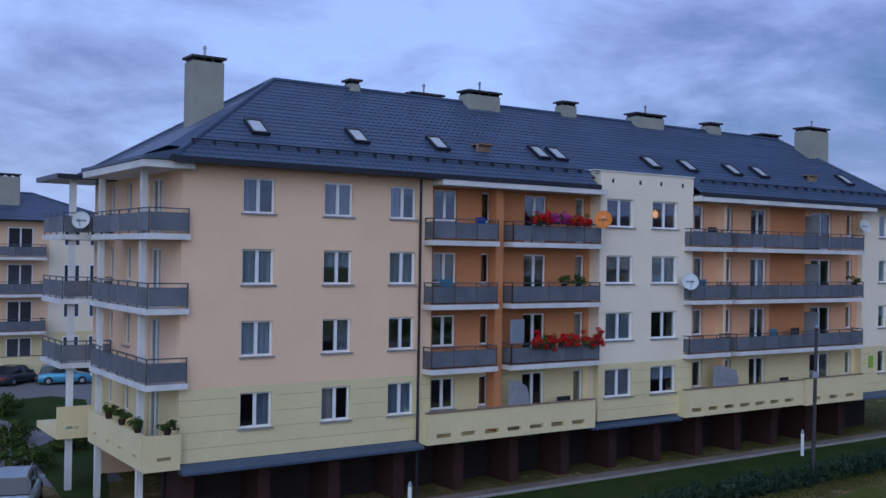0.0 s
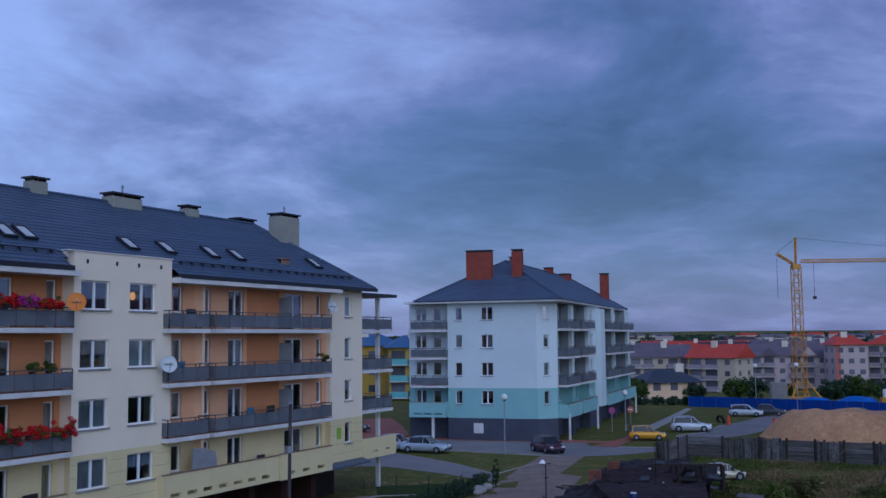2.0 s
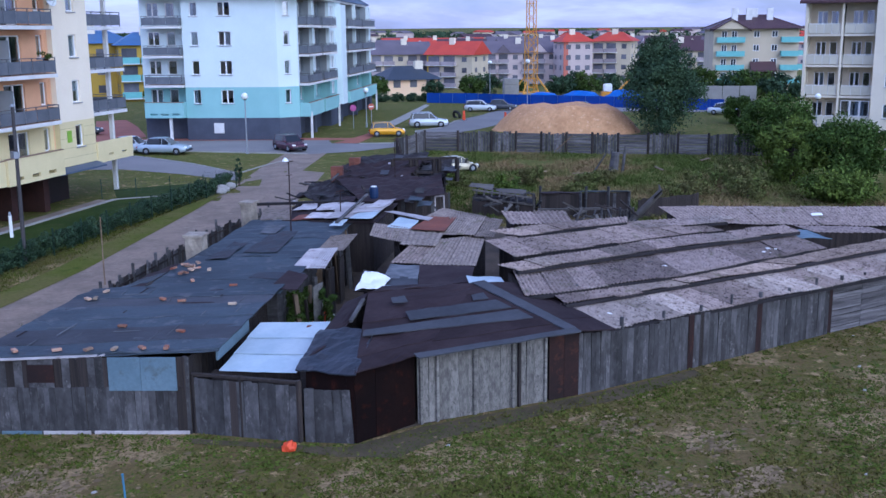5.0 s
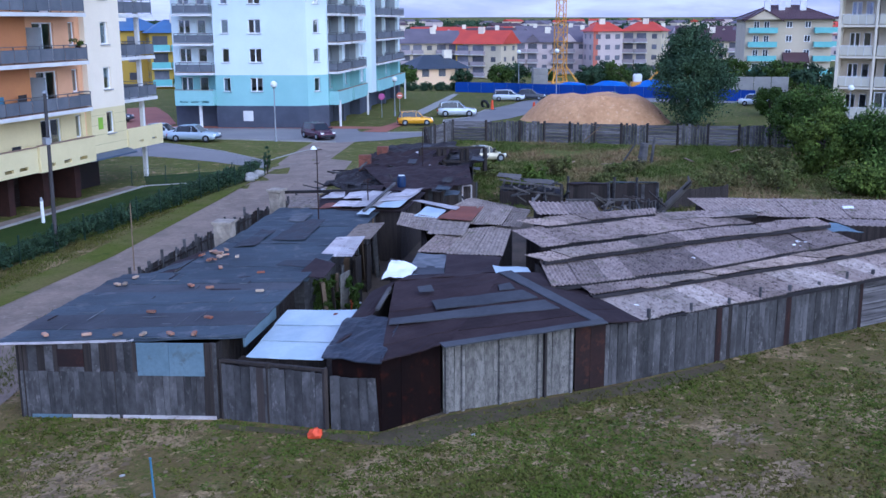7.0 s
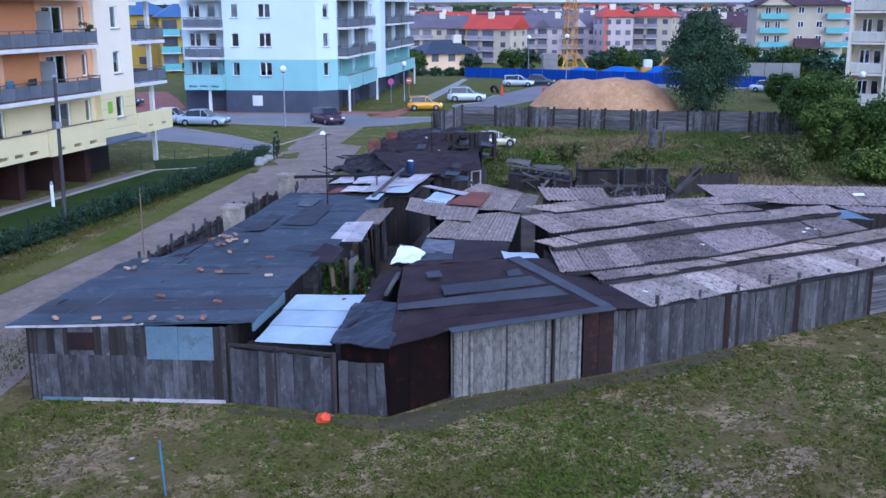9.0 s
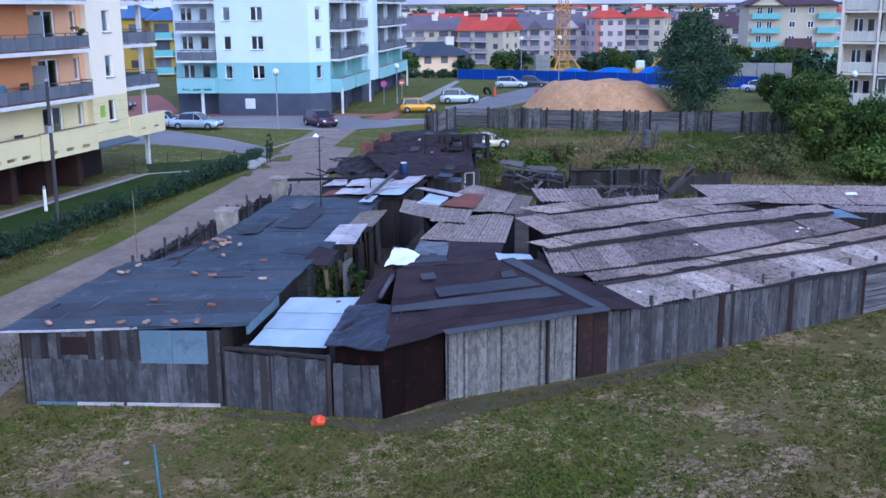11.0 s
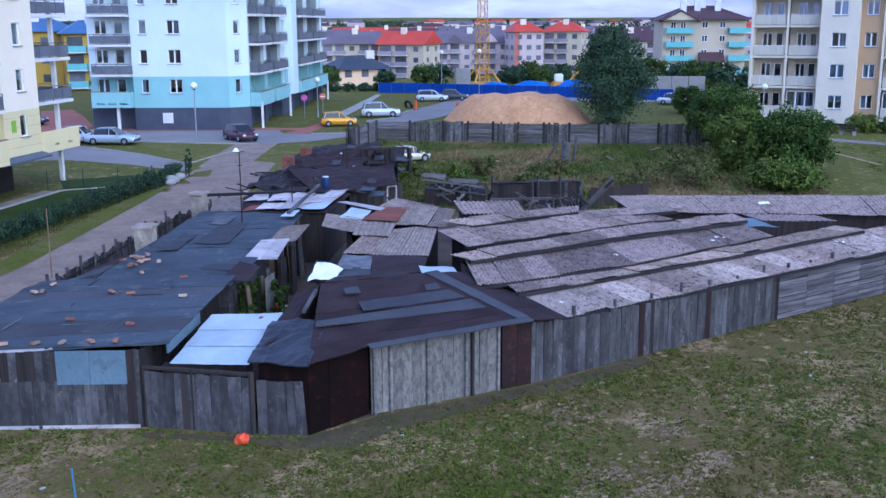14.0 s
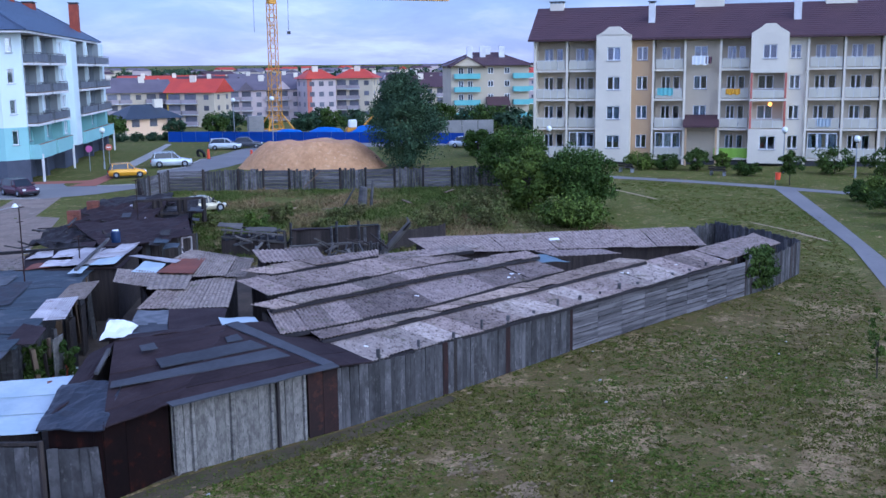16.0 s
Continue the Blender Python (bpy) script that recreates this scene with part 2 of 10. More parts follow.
def grass_build(nt, out):
    tc = nt.nodes.new("ShaderNodeTexCoord").outputs["Object"]

    def nz(scale, detail=5.0, rough=0.6):
        return node(nt, "ShaderNodeTexNoise", Vector=tc, Scale=scale, Detail=detail, Roughness=rough).outputs["Fac"]
    green = mixed(nt, ramped(nt, nz(0.20), 0.38, 0.62), (0.124, 0.105, 0.028), (0.176, 0.130, 0.056))
    green = mixed(nt, ramped(nt, nz(2.2, 6, 0.75), 0.47, 0.58), green, (0.058, 0.094, 0.008))
    green = mixed(nt, ramped(nt, nz(1.1, 6, 0.75), 0.46, 0.58), green, (0.150, 0.108, 0.046))
    soil = mixed(nt, ramped(nt, nz(3.5), 0.35, 0.65), (0.210, 0.146, 0.074), (0.38, 0.28, 0.155))
    mask = nt.nodes.new("ShaderNodeMath")
    mask.operation = "ADD"
    nt.links.new(ramped(nt, nz(0.33, 3, 0.5), 0.47, 0.68), mask.inputs[0])
    nt.links.new(ramped(nt, nz(1.9, 6, 0.7), 0.30, 1.0), mask.inputs[1])
    col = mixed(nt, ramped(nt, mask.outputs[0], 0.58, 1.0), green, soil)
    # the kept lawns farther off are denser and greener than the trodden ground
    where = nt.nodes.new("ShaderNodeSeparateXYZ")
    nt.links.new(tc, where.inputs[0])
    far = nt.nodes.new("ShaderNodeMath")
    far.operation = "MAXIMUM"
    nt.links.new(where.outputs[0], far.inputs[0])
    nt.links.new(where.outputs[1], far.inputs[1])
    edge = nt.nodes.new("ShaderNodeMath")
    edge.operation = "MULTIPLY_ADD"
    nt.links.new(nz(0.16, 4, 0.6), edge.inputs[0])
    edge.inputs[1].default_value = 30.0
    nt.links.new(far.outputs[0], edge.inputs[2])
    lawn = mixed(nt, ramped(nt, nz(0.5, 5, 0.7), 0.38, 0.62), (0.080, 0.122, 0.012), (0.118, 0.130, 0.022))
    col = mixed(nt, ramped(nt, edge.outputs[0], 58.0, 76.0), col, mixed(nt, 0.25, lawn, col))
    # small clumps of leaf and of bare earth
    col = mixed(nt, ramped(nt, nz(6.5, 4, 0.7), 0.56, 0.61), col, (0.066, 0.096, 0.009))
    col = mixed(nt, ramped(nt, nz(9.0, 3, 0.6), 0.55, 0.62), col, (0.136, 0.098, 0.044))
    col = mixed(nt, ramped(nt, nz(1.35, 9, 0.8), 0.56, 0.61), col, (0.37, 0.262, 0.140))
    col = mixed(nt, ramped(nt, nz(2.9, 7, 0.8), 0.57, 0.62), col, (0.040, 0.070, 0.008))
    col = mixed(nt, 0.8, col, mixed(nt, ramped(nt, nz(8.0, 6, 0.8), 0.3, 0.7), (0.46, 0.44, 0.42), (1.22, 1.19, 1.17)), "MULTIPLY")
    b = node(nt, "ShaderNodeBsdfPrincipled", Base_Color=col, Roughness=0.95)
    b.inputs["Specular IOR Level"].default_value = 0.15
    bp = node(nt, "ShaderNodeBump", Height=nz(9.0, 6, 0.75), Strength=0.7, Distance=0.06)
    nt.links.new(bp.outputs[0], b.inputs["Normal"])
    nt.links.new(b.outputs[0], out.inputs[0])


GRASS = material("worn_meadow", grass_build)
VERGE = surface("rough_verge", (0.105, 0.120, 0.020), (0.150, 0.135, 0.045), 0.5, 0.95, grain=8, bump=0.5, spread=0.5, third=(0.070, 0.095, 0.014), spec=0.1)
LAWN = surface("clipped_lawn", (0.028, 0.052, 0.010), (0.044, 0.068, 0.014), 0.5, 0.95, grain=9, bump=0.5, spread=0.5, third=(0.066, 0.068, 0.024), spec=0.1)
TUFT = surface("grass_blade", (0.076, 0.098, 0.014), (0.118, 0.104, 0.030), 0.25, 0.9, grain=4, spread=0.2, islands=0.35, bump=0.0, spec=0.1)
CLOVER = surface("low_clover_leaf", (0.086, 0.114, 0.018), (0.070, 0.098, 0.016), 0.3, 0.9, grain=4, spread=0.2, islands=0.4, bump=0.0, spec=0.1)
WEED = surface("tall_weeds", (0.078, 0.104, 0.024), (0.225, 0.16, 0.085), 0.13, 0.9, grain=3, spread=0.25, islands=0.3, bump=0.0, spec=0.1, third=(0.125, 0.118, 0.042), contrast=(0.44, 0.58))
SOIL_FLECK = surface("pale_dry_soil", (0.27, 0.195, 0.115), (0.19, 0.14, 0.082), 0.8, 0.95, grain=12, spread=0.4, islands=0.35, bump=0.2, spec=0.1)
DIRT = surface("trodden_dark_earth", (0.095, 0.070, 0.050), (0.062, 0.047, 0.034), 0.9, 0.95, grain=7, spread=0.5, bump=0.4, third=(0.11, 0.085, 0.06))
MARGIN = surface("bare_brown_earth", (0.110, 0.086, 0.056), (0.082, 0.066, 0.042), 1.2, 0.95, grain=9, spread=0.45, bump=0.4, third=(0.075, 0.085, 0.022), spec=0.1)
TRODDEN = surface("pale_trodden_sand", (0.38, 0.29, 0.185), (0.30, 0.22, 0.14), 0.8, 0.95, grain=9, spread=0.4, bump=0.2)
GRAVEL = surface("dusty_gravel_road", (0.285, 0.220, 0.175), (0.205, 0.160, 0.130), 0.5, 0.95, grain=5, spread=0.5, bump=0.4, third=(0.30, 0.245, 0.195))
ASPHALT = surface("grey_paving", (0.225, 0.215, 0.215), (0.185, 0.18, 0.185), 0.2, 0.9, grain=5, spread=0.25)
RED_PAVE = surface("red_block_paving", (0.34, 0.125, 0.085), (0.28, 0.105, 0.075), 0.4, 0.9, grain=7, spread=0.3)
KERB = surface("concrete_kerb", (0.36, 0.35, 0.33), (0.30, 0.29, 0.28), 0.6, 0.9, grain=9, spread=0.25)
SAND = surface("orange_sand", (0.60, 0.345, 0.175), (0.50, 0.275, 0.135), 0.8, 0.95, grain=3, spread=0.45, bump=0.6, third=(0.66, 0.42, 0.24))
FELT = surface("black_roofing_felt", (0.056, 0.074, 0.094), (0.040, 0.052, 0.067), 0.55, 0.66, grain=8, bump=0.3, spread=0.4, third=(0.105, 0.112, 0.130), objects=0.14, spec=0.25)
FELT_WORN = surface("worn_brownish_felt", (0.050, 0.046, 0.055), (0.044, 0.052, 0.066), 1.6, 0.75, grain=8, bump=0.3, spread=0.4, third=(0.060, 0.076, 0.095), spec=0.2)
FELT_NAVY = surface("wrinkled_navy_felt", (0.026, 0.031, 0.043), (0.017, 0.020, 0.028), 0.9, 0.45, grain=7, bump=0.6, spread=0.4, third=(0.045, 0.050, 0.064), spec=0.4)
FELT_SCUFF = surface("pale_scuffed_felt", (0.150, 0.160, 0.180), (0.085, 0.092, 0.108), 3.0, 0.8, grain=12, spread=0.5, objects=0.25)
FELT_BROWN = surface("weathered_brown_felt", (0.027, 0.0175, 0.020), (0.042, 0.029, 0.032), 0.8, 0.8, grain=9, bump=0.3, spread=0.4, objects=0.2, spec=0.15)
FELT_PATCH = surface("blue_grey_felt_strip", (0.068, 0.072, 0.086), (0.048, 0.051, 0.062), 0.7, 0.7, grain=8, bump=0.2, spread=0.35, objects=0.15, spec=0.2)
CHARRED = surface("charred_timber_and_gap_shade", (0.013, 0.011, 0.013), (0.027, 0.023, 0.027), 0.9, 0.85, grain=10, bump=0.4, spread=0.4, objects=0.25)


def cement(name, pale, mid, dark, lichen):
    """Weathered cement sheet: mottled, with run-down streaks along the waves, lichen specks and dark mould."""
    def build(nt, out):
        tc = nt.nodes.new("ShaderNodeTexCoord").outputs["Object"]
        info = nt.nodes.new("ShaderNodeObjectInfo").outputs["Random"]
        off = nt.nodes.new("ShaderNodeVectorMath")
        off.operation = "MULTIPLY_ADD"
        nt.links.new(info, off.inputs[0])
        off.inputs[1].default_value = (37, 53, 19)
        nt.links.new(tc, off.inputs[2])
        mp = nt.nodes.new("ShaderNodeMapping")
        mp.inputs["Scale"].default_value = (11, 1.2, 1)
        nt.links.new(off.outputs[0], mp.inputs[0])

        def nz(scale, detail=5.0, rough=0.65, vec=off.outputs[0]):
            return node(nt, "ShaderNodeTexNoise", Vector=vec, Scale=scale, Detail=detail, Roughness=rough).outputs["Fac"]
        col = mixed(nt, ramped(nt, nz(2.6), 0.36, 0.62), pale, mid)
        col = mixed(nt, ramped(nt, nz(1.0, 4, 0.6, mp.outputs[0]), 0.50, 0.72), col, mid)
        col = mixed(nt, ramped(nt, nz(4.5, 6, 0.75), 0.54, 0.64), col, dark)
        col = mixed(nt, ramped(nt, nz(9.0, 5, 0.75), 0.60, 0.70), col, lichen)
        col = mixed(nt, ramped(nt, nz(7.0, 5, 0.75), 0.55, 0.61), col, dark)
        col = mixed(nt, ramped(nt, nz(1.4, 4, 0.6), 0.60, 0.72), col, (0.105, 0.098, 0.062))
        tone = node(nt, "ShaderNodeHueSaturation", Color=col, Saturation=1.0)
        r = nt.nodes.new("ShaderNodeMapRange")
        r.inputs["To Min"].default_value, r.inputs["To Max"].default_value = 0.74, 1.44
        nt.links.new(info, r.inputs["Value"])
        nt.links.new(r.outputs[0], tone.inputs["Value"])
        b = node(nt, "ShaderNodeBsdfPrincipled", Base_Color=tone.outputs[0], Roughness=0.93)
        b.inputs["Specular IOR Level"].default_value = 0.2
        bp = node(nt, "ShaderNodeBump", Height=nz(14.0, 5, 0.7), Strength=0.4, Distance=0.02)
        nt.links.new(bp.outputs[0], b.inputs["Normal"])
        nt.links.new(b.outputs[0], out.inputs[0])
    return material(name, build)


ASBESTOS = cement("weathered_cement_sheet", (0.312, 0.250, 0.222), (0.212, 0.166, 0.146), (0.082, 0.062, 0.055), (0.44, 0.385, 0.355))
CEMENT_TAN = cement("tan_cement_sheet", (0.275, 0.230, 0.202), (0.190, 0.156, 0.136), (0.085, 0.066, 0.056), (0.40, 0.355, 0.32))
ASBESTOS_PALE = cement("pale_cement_sheet", (0.40, 0.34, 0.30), (0.275, 0.226, 0.20), (0.122, 0.10, 0.088), (0.48, 0.45, 0.42))
WOOD = surface("grey_weathered_board", (0.098, 0.095, 0.100), (0.040, 0.038, 0.040), 0.9, 0.9, grain=5, bump=0.5, spread=0.5, stretch=(0.55, 0.55, 2.0), objects=0.42, contrast=(0.38, 0.62), third=(0.135, 0.130, 0.132))
WOOD_FLAT = surface("grey_weathered_rail_board", (0.165, 0.155, 0.165), (0.085, 0.080, 0.086), 1.6, 0.9, grain=18, bump=0.45, spread=0.6, stretch=(0.4, 4, 6), objects=0.35, contrast=(0.42, 0.58))
BLEACHED = surface("bleached_grey_timber", (0.125, 0.114, 0.106), (0.075, 0.068, 0.064), 1.0, 0.9, grain=8, bump=0.4, spread=0.5, objects=0.4)
WOOD_DARK = surface("dark_weathered_board", (0.048, 0.037, 0.033), (0.025, 0.020, 0.020), 1.2, 0.9, grain=16, bump=0.4, spread=0.5, stretch=(5, 5, 0.5), objects=0.35)
WOOD_PALE = surface("pale_raw_board", (0.225, 0.158, 0.102), (0.145, 0.104, 0.072), 1.5, 0.9, grain=16, bump=0.4, spread=0.4, stretch=(5, 5, 0.5), objects=0.3)
PEELING = surface("peeling_white_board", (0.250, 0.236, 0.216), (0.135, 0.126, 0.118), 2.6, 0.85, grain=9, bump=0.7, spread=0.6, stretch=(1.0, 1.0, 2.6), objects=0.22, contrast=(0.42, 0.64), third=(0.075, 0.070, 0.068))
RUST = surface("rusty_sheet", (0.030, 0.011, 0.0095), (0.016, 0.0075, 0.0075), 0.9, 0.8, 0.15, grain=9, bump=0.25, spread=0.4, third=(0.060, 0.020, 0.012))
RUST_DARK = surface("dark_brown_rusted_sheet", (0.0080, 0.0046, 0.0050), (0.013, 0.0062, 0.0058), 0.7, 0.8, 0.1, grain=9, bump=0.25, spread=0.4, third=(0.034, 0.010, 0.007), spec=0.08)
TIN = surface("pale_blue_painted_tin", (0.150, 0.220, 0.275), (0.115, 0.175, 0.225), 0.9, 0.5, 0.0, grain=9, spread=0.35, third=(0.10, 0.135, 0.16))
BRIGHT = surface("bright_zinc_sheet", (0.52, 0.60, 0.65), (0.40, 0.49, 0.55), 0.8, 0.5, 0.1, grain=8, spread=0.15, objects=0.1)
OLD_ZINC = surface("old_zinc_sheet", (0.58, 0.55, 0.56), (0.42, 0.38, 0.39), 0.9, 0.6, 0.15, grain=9, spread=0.35, objects=0.22, third=(0.22, 0.17, 0.15))
RUST_ROOF = surface("red_rust_roof_sheet", (0.21, 0.062, 0.036), (0.15, 0.05, 0.032), 0.8, 0.8, grain=9, spread=0.3)
FOIL = surface("white_plastic_sheet", (0.92, 0.93, 0.92), (0.88, 0.89, 0.88), 2, 0.35, grain=5, spread=0.05, bump=0.2)
BRICK_PIECE = surface("loose_brick", (0.32, 0.115, 0.07), (0.40, 0.31, 0.23), 1.0, 0.9, grain=18, spread=0.35, objects=0.4)
BRICK_DULL = surface("dull_red_brick", (0.23, 0.085, 0.058), (0.17, 0.065, 0.048), 1.6, 0.9, grain=14, spread=0.4, objects=0.25)
RUBBLE = surface("mortared_rubble", (0.40, 0.35, 0.29), (0.28, 0.24, 0.20), 2.5, 0.9, grain=12, spread=0.4, bump=0.5)
RED_PAINT = surface("orange_red_plastic", (0.75, 0.09, 0.03), (0.68, 0.08, 0.03), 2, 0.5, grain=10, spread=0.1)
BLUE_PAINT = surface("blue_plastic", (0.010, 0.055, 0.33), (0.009, 0.045, 0.28), 0.6, 0.45, grain=6, spread=0.15, objects=0.1)
TARP_BLUE = surface("bright_blue_tarpaulin", (0.012, 0.13, 0.52), (0.010, 0.10, 0.42), 0.7, 0.4, grain=5, spread=0.2, bump=0.4)
BARREL_BLUE = surface("faded_navy_plastic", (0.012, 0.036, 0.115), (0.009, 0.028, 0.09), 1.0, 0.5, grain=8, spread=0.3)
LIGHT_BLUE = surface("light_blue_paint", (0.075, 0.20, 0.31), (0.06, 0.165, 0.26), 2, 0.5, grain=10, spread=0.2)
CRANE = surface("yellow_crane_paint", (0.62, 0.30, 0.03), (0.55, 0.26, 0.03), 0.5, 0.5, grain=6, spread=0.15)
CONCRETE = surface("bare_concrete", (0.33, 0.31, 0.29), (0.26, 0.25, 0.235), 0.6, 0.9, grain=9, spread=0.3)
GALV = surface("galvanised_steel", (0.34, 0.36, 0.40), (0.28, 0.30, 0.34), 1, 0.5, 0.5, grain=9, spread=0.15)
POLE_WOOD = surface("dark_timber_pole", (0.075, 0.070, 0.075), (0.05, 0.046, 0.05), 1.2, 0.9, grain=14, spread=0.4, stretch=(4, 4, 0.4))
LAMP_WHITE = surface("opal_lamp_globe", (0.82, 0.84, 0.84), (0.78, 0.80, 0.80), 2, 0.3, grain=6, spread=0.05)
LEAF = surface("dark_green_leaf", (0.042, 0.074, 0.016), (0.068, 0.100, 0.022), 0.6, 0.7, grain=3, spread=0.25, islands=0.5, bump=0.0, spec=0.1)
LEAF_TREE = surface("blue_green_tree_leaf", (0.044, 0.078, 0.046), (0.064, 0.104, 0.052), 0.5, 0.7, grain=3, spread=0.25, islands=0.4, bump=0.0, spec=0.1)
LEAF_BUSH = surface("bush_leaf", (0.062, 0.100, 0.020), (0.044, 0.078, 0.018), 0.5, 0.7, grain=3, spread=0.25, islands=0.4, bump=0.0, spec=0.1)
LEAF_WEED = surface("olive_weed_leaf", (0.090, 0.118, 0.030), (0.115, 0.108, 0.042), 0.5, 0.8, grain=3, spread=0.25, islands=0.4, bump=0.0, spec=0.1)
LEAF_LIGHT = surface("mid_green_leaf", (0.108, 0.146, 0.026), (0.068, 0.104, 0.021), 0.5, 0.7, grain=3, spread=0.25, islands=0.5, bump=0.0, spec=0.1)
LEAF_BLUE = surface("blue_green_leaf", (0.036, 0.066, 0.038), (0.052, 0.086, 0.044), 0.5, 0.7, grain=3, spread=0.25, islands=0.45, bump=0.0, spec=0.1)
BARK = surface("brown_bark", (0.075, 0.058, 0.046), (0.05, 0.04, 0.033), 2, 0.95, grain=14, spread=0.4, stretch=(4, 4, 0.6))
FLOWER_RED = surface("red_petal", (0.58, 0.018, 0.022), (0.46, 0.014, 0.02), 3, 0.6, grain=8, spread=0.2, islands=0.3, spec=0.1)
FLOWER_PINK = surface("magenta_petal", (0.52, 0.05, 0.36), (0.44, 0.04, 0.30), 3, 0.6, grain=8, spread=0.2, islands=0.3, spec=0.1)
TYRE = surface("black_rubber", (0.018, 0.018, 0.02), (0.014, 0.014, 0.016), 3, 0.8, grain=10, spread=0.1)
DARK_GLASS = surface("tinted_car_glass", (0.02, 0.024, 0.03), (0.018, 0.02, 0.026), 1, 0.06, grain=4, spread=0.02, bump=0.0, spec=0.6)
FAR_PANE = surface("far_window_pane", (0.055, 0.065, 0.085), (0.04, 0.048, 0.065), 1, 0.12, grain=4, spread=0.1, bump=0.0, objects=0.5, spec=0.6)
# far panes made paler and bluer: the haze of distance is in the colour
HAZE_PANE = surface("haze_painted_pane", (0.135, 0.135, 0.165), (0.10, 0.10, 0.13), 1, 0.3, grain=4, spread=0.1, bump=0.0, objects=0.4)
TAIL_RED = surface("red_lamp_lens", (0.40, 0.01, 0.01), (0.36, 0.01, 0.01), 2, 0.25, grain=5, spread=0.05)
DISH_ORANGE = surface("orange_dish", (0.72, 0.24, 0.03), (0.66, 0.22, 0.03), 2, 0.5, grain=8, spread=0.1)
DISH_GREY = surface("pale_grey_dish", (0.62, 0.66, 0.68), (0.56, 0.60, 0.62), 2, 0.5, grain=8, spread=0.1)
LIME = surface("lime_green_paint", (0.28, 0.48, 0.05), (0.25, 0.43, 0.05), 2, 0.6, grain=8, spread=0.1)
MAGENTA = surface("magenta_plastic", (0.40, 0.09, 0.27), (0.36, 0.08, 0.25), 2, 0.6, grain=8, spread=0.1)
WIRE_GREEN = surface("dark_green_wire", (0.012, 0.035, 0.022), (0.01, 0.03, 0.018), 1, 0.5, grain=6, spread=0.1)
LAMPLIGHT = glow("warm_lamp_light", (1.0, 0.36, 0.07), 2.6)


def paint(name, color):
    return surface(name, color, tuple(c * 0.9 for c in color), 0.6, 0.25, 0.25, grain=4, spread=0.05, bump=0.0, spec=0.6)


SILVER = paint("silver_blue_car_paint", (0.42, 0.50, 0.58))
PALE_SILVER = paint("pale_silver_car_paint", (0.58, 0.63, 0.68))
MAROON = paint("dark_maroon_car_paint", (0.075, 0.022, 0.04))
TAXI = paint("yellow_car_paint", (0.72, 0.36, 0.02))
CREAM_CAR = paint("faded_cream_car_paint", (0.55, 0.50, 0.36))
DARK_CAR = paint("dark_grey_car_paint", (0.05, 0.055, 0.065))
CITY_BLUE = paint("sky_blue_car_paint", (0.10, 0.32, 0.48))


# ---- mesh helpers ----
def cuboid(bm, x0, x1, y0, y1, z0, z1, m=None):
    vs = [bm.verts.new((x, y, z)) for z in (z0, z1) for y in (y0, y1) for x in (x0, x1)]
    if m is not None:
        for v in vs:
            v.co = m @ v.co
    for f in ((0, 2, 3, 1), (4, 5, 7, 6), (0, 1, 5, 4), (2, 6, 7, 3), (0, 4, 6, 2), (1, 3, 7, 5)):
        bm.faces.new([vs[i] for i in f])
    return vs


def prism(bm, poly, z0, z1):
    """An upright prism on a counter-clockwise plan; z0 and z1 are numbers or one height for each corner."""
    n = len(poly)
    a = z0 if isinstance(z0, (list, tuple)) else [z0] * n
    b = z1 if isinstance(z1, (list, tuple)) else [z1] * n
    lo = [bm.verts.new((p[0], p[1], a[i])) for i, p in enumerate(poly)]
    hi = [bm.verts.new((p[0], p[1], b[i])) for i, p in enumerate(poly)]
    bm.faces.new(lo[::-1])
    bm.faces.new(hi)
    for i in range(n):
        j = (i + 1) % n
        bm.faces.new((lo[i], lo[j], hi[j], hi[i]))


def tube(bm, p, q, r0, r1=None, n=8):
    p, q = Vector(p), Vector(q)
    r1 = r0 if r1 is None else r1
    m = (q - p).to_track_quat("Z", "Y").to_matrix()
    rings = [[bm.verts.new(c + m @ Vector((r * math.cos(2 * math.pi * i / n), r * math.sin(2 * math.pi * i / n), 0))) for i in range(n)] for c, r in ((p, r0), (q, r1))]
    for i in range(n):
        bm.faces.new((rings[0][i], rings[0][(i + 1) % n], rings[1][(i + 1) % n], rings[1][i]))
    bm.faces.new(rings[0][::-1])
    bm.faces.new(rings[1])


def mesh_of(name, bm, mat, smooth=False):
    me = bpy.data.meshes.new(name)
    bm.normal_update()
    bm.to_mesh(me)
    bm.free()
    me.materials.append(mat)
    if smooth:
        me.shade_smooth()
    return me


def raw_mesh(name, verts, faces, mat):
    me = bpy.data.meshes.new(name)
    me.from_pydata(verts, [], faces)
    me.materials.append(mat)
    me.update()
    return me


def put(name, me, parent=None, m=None, label=""):
    ob = new(name, me)
    ob.parent = parent
    if m is not None:
        ob.matrix_basis = m
    if label:
        ob["label"] = label
    return ob


def part(name, bm, mat, parent, label="", m=None, smooth=False):
    return put(name, mesh_of(name, bm, mat, smooth), parent, m, label)


def thing(name, label, category, m=None, group="", kind=""):
    ob = new(name)
    ob.empty_display_size = 0.2
    if m is not None:
        ob.matrix_basis = m
    return tagged(ob, label, category, group, kind)


CACHE = {}


def cached(key, make):
    if key not in CACHE:
        CACHE[key] = make()
    return CACHE[key]


def shift(x, y, z):
    return Matrix.Translation((x, y, z))


def frame_at(x, y, z, angle):
    """A frame turned about the upright."""
    return Matrix.Translation((x, y, z)) @ Matrix.Rotation(angle, 4, "Z")


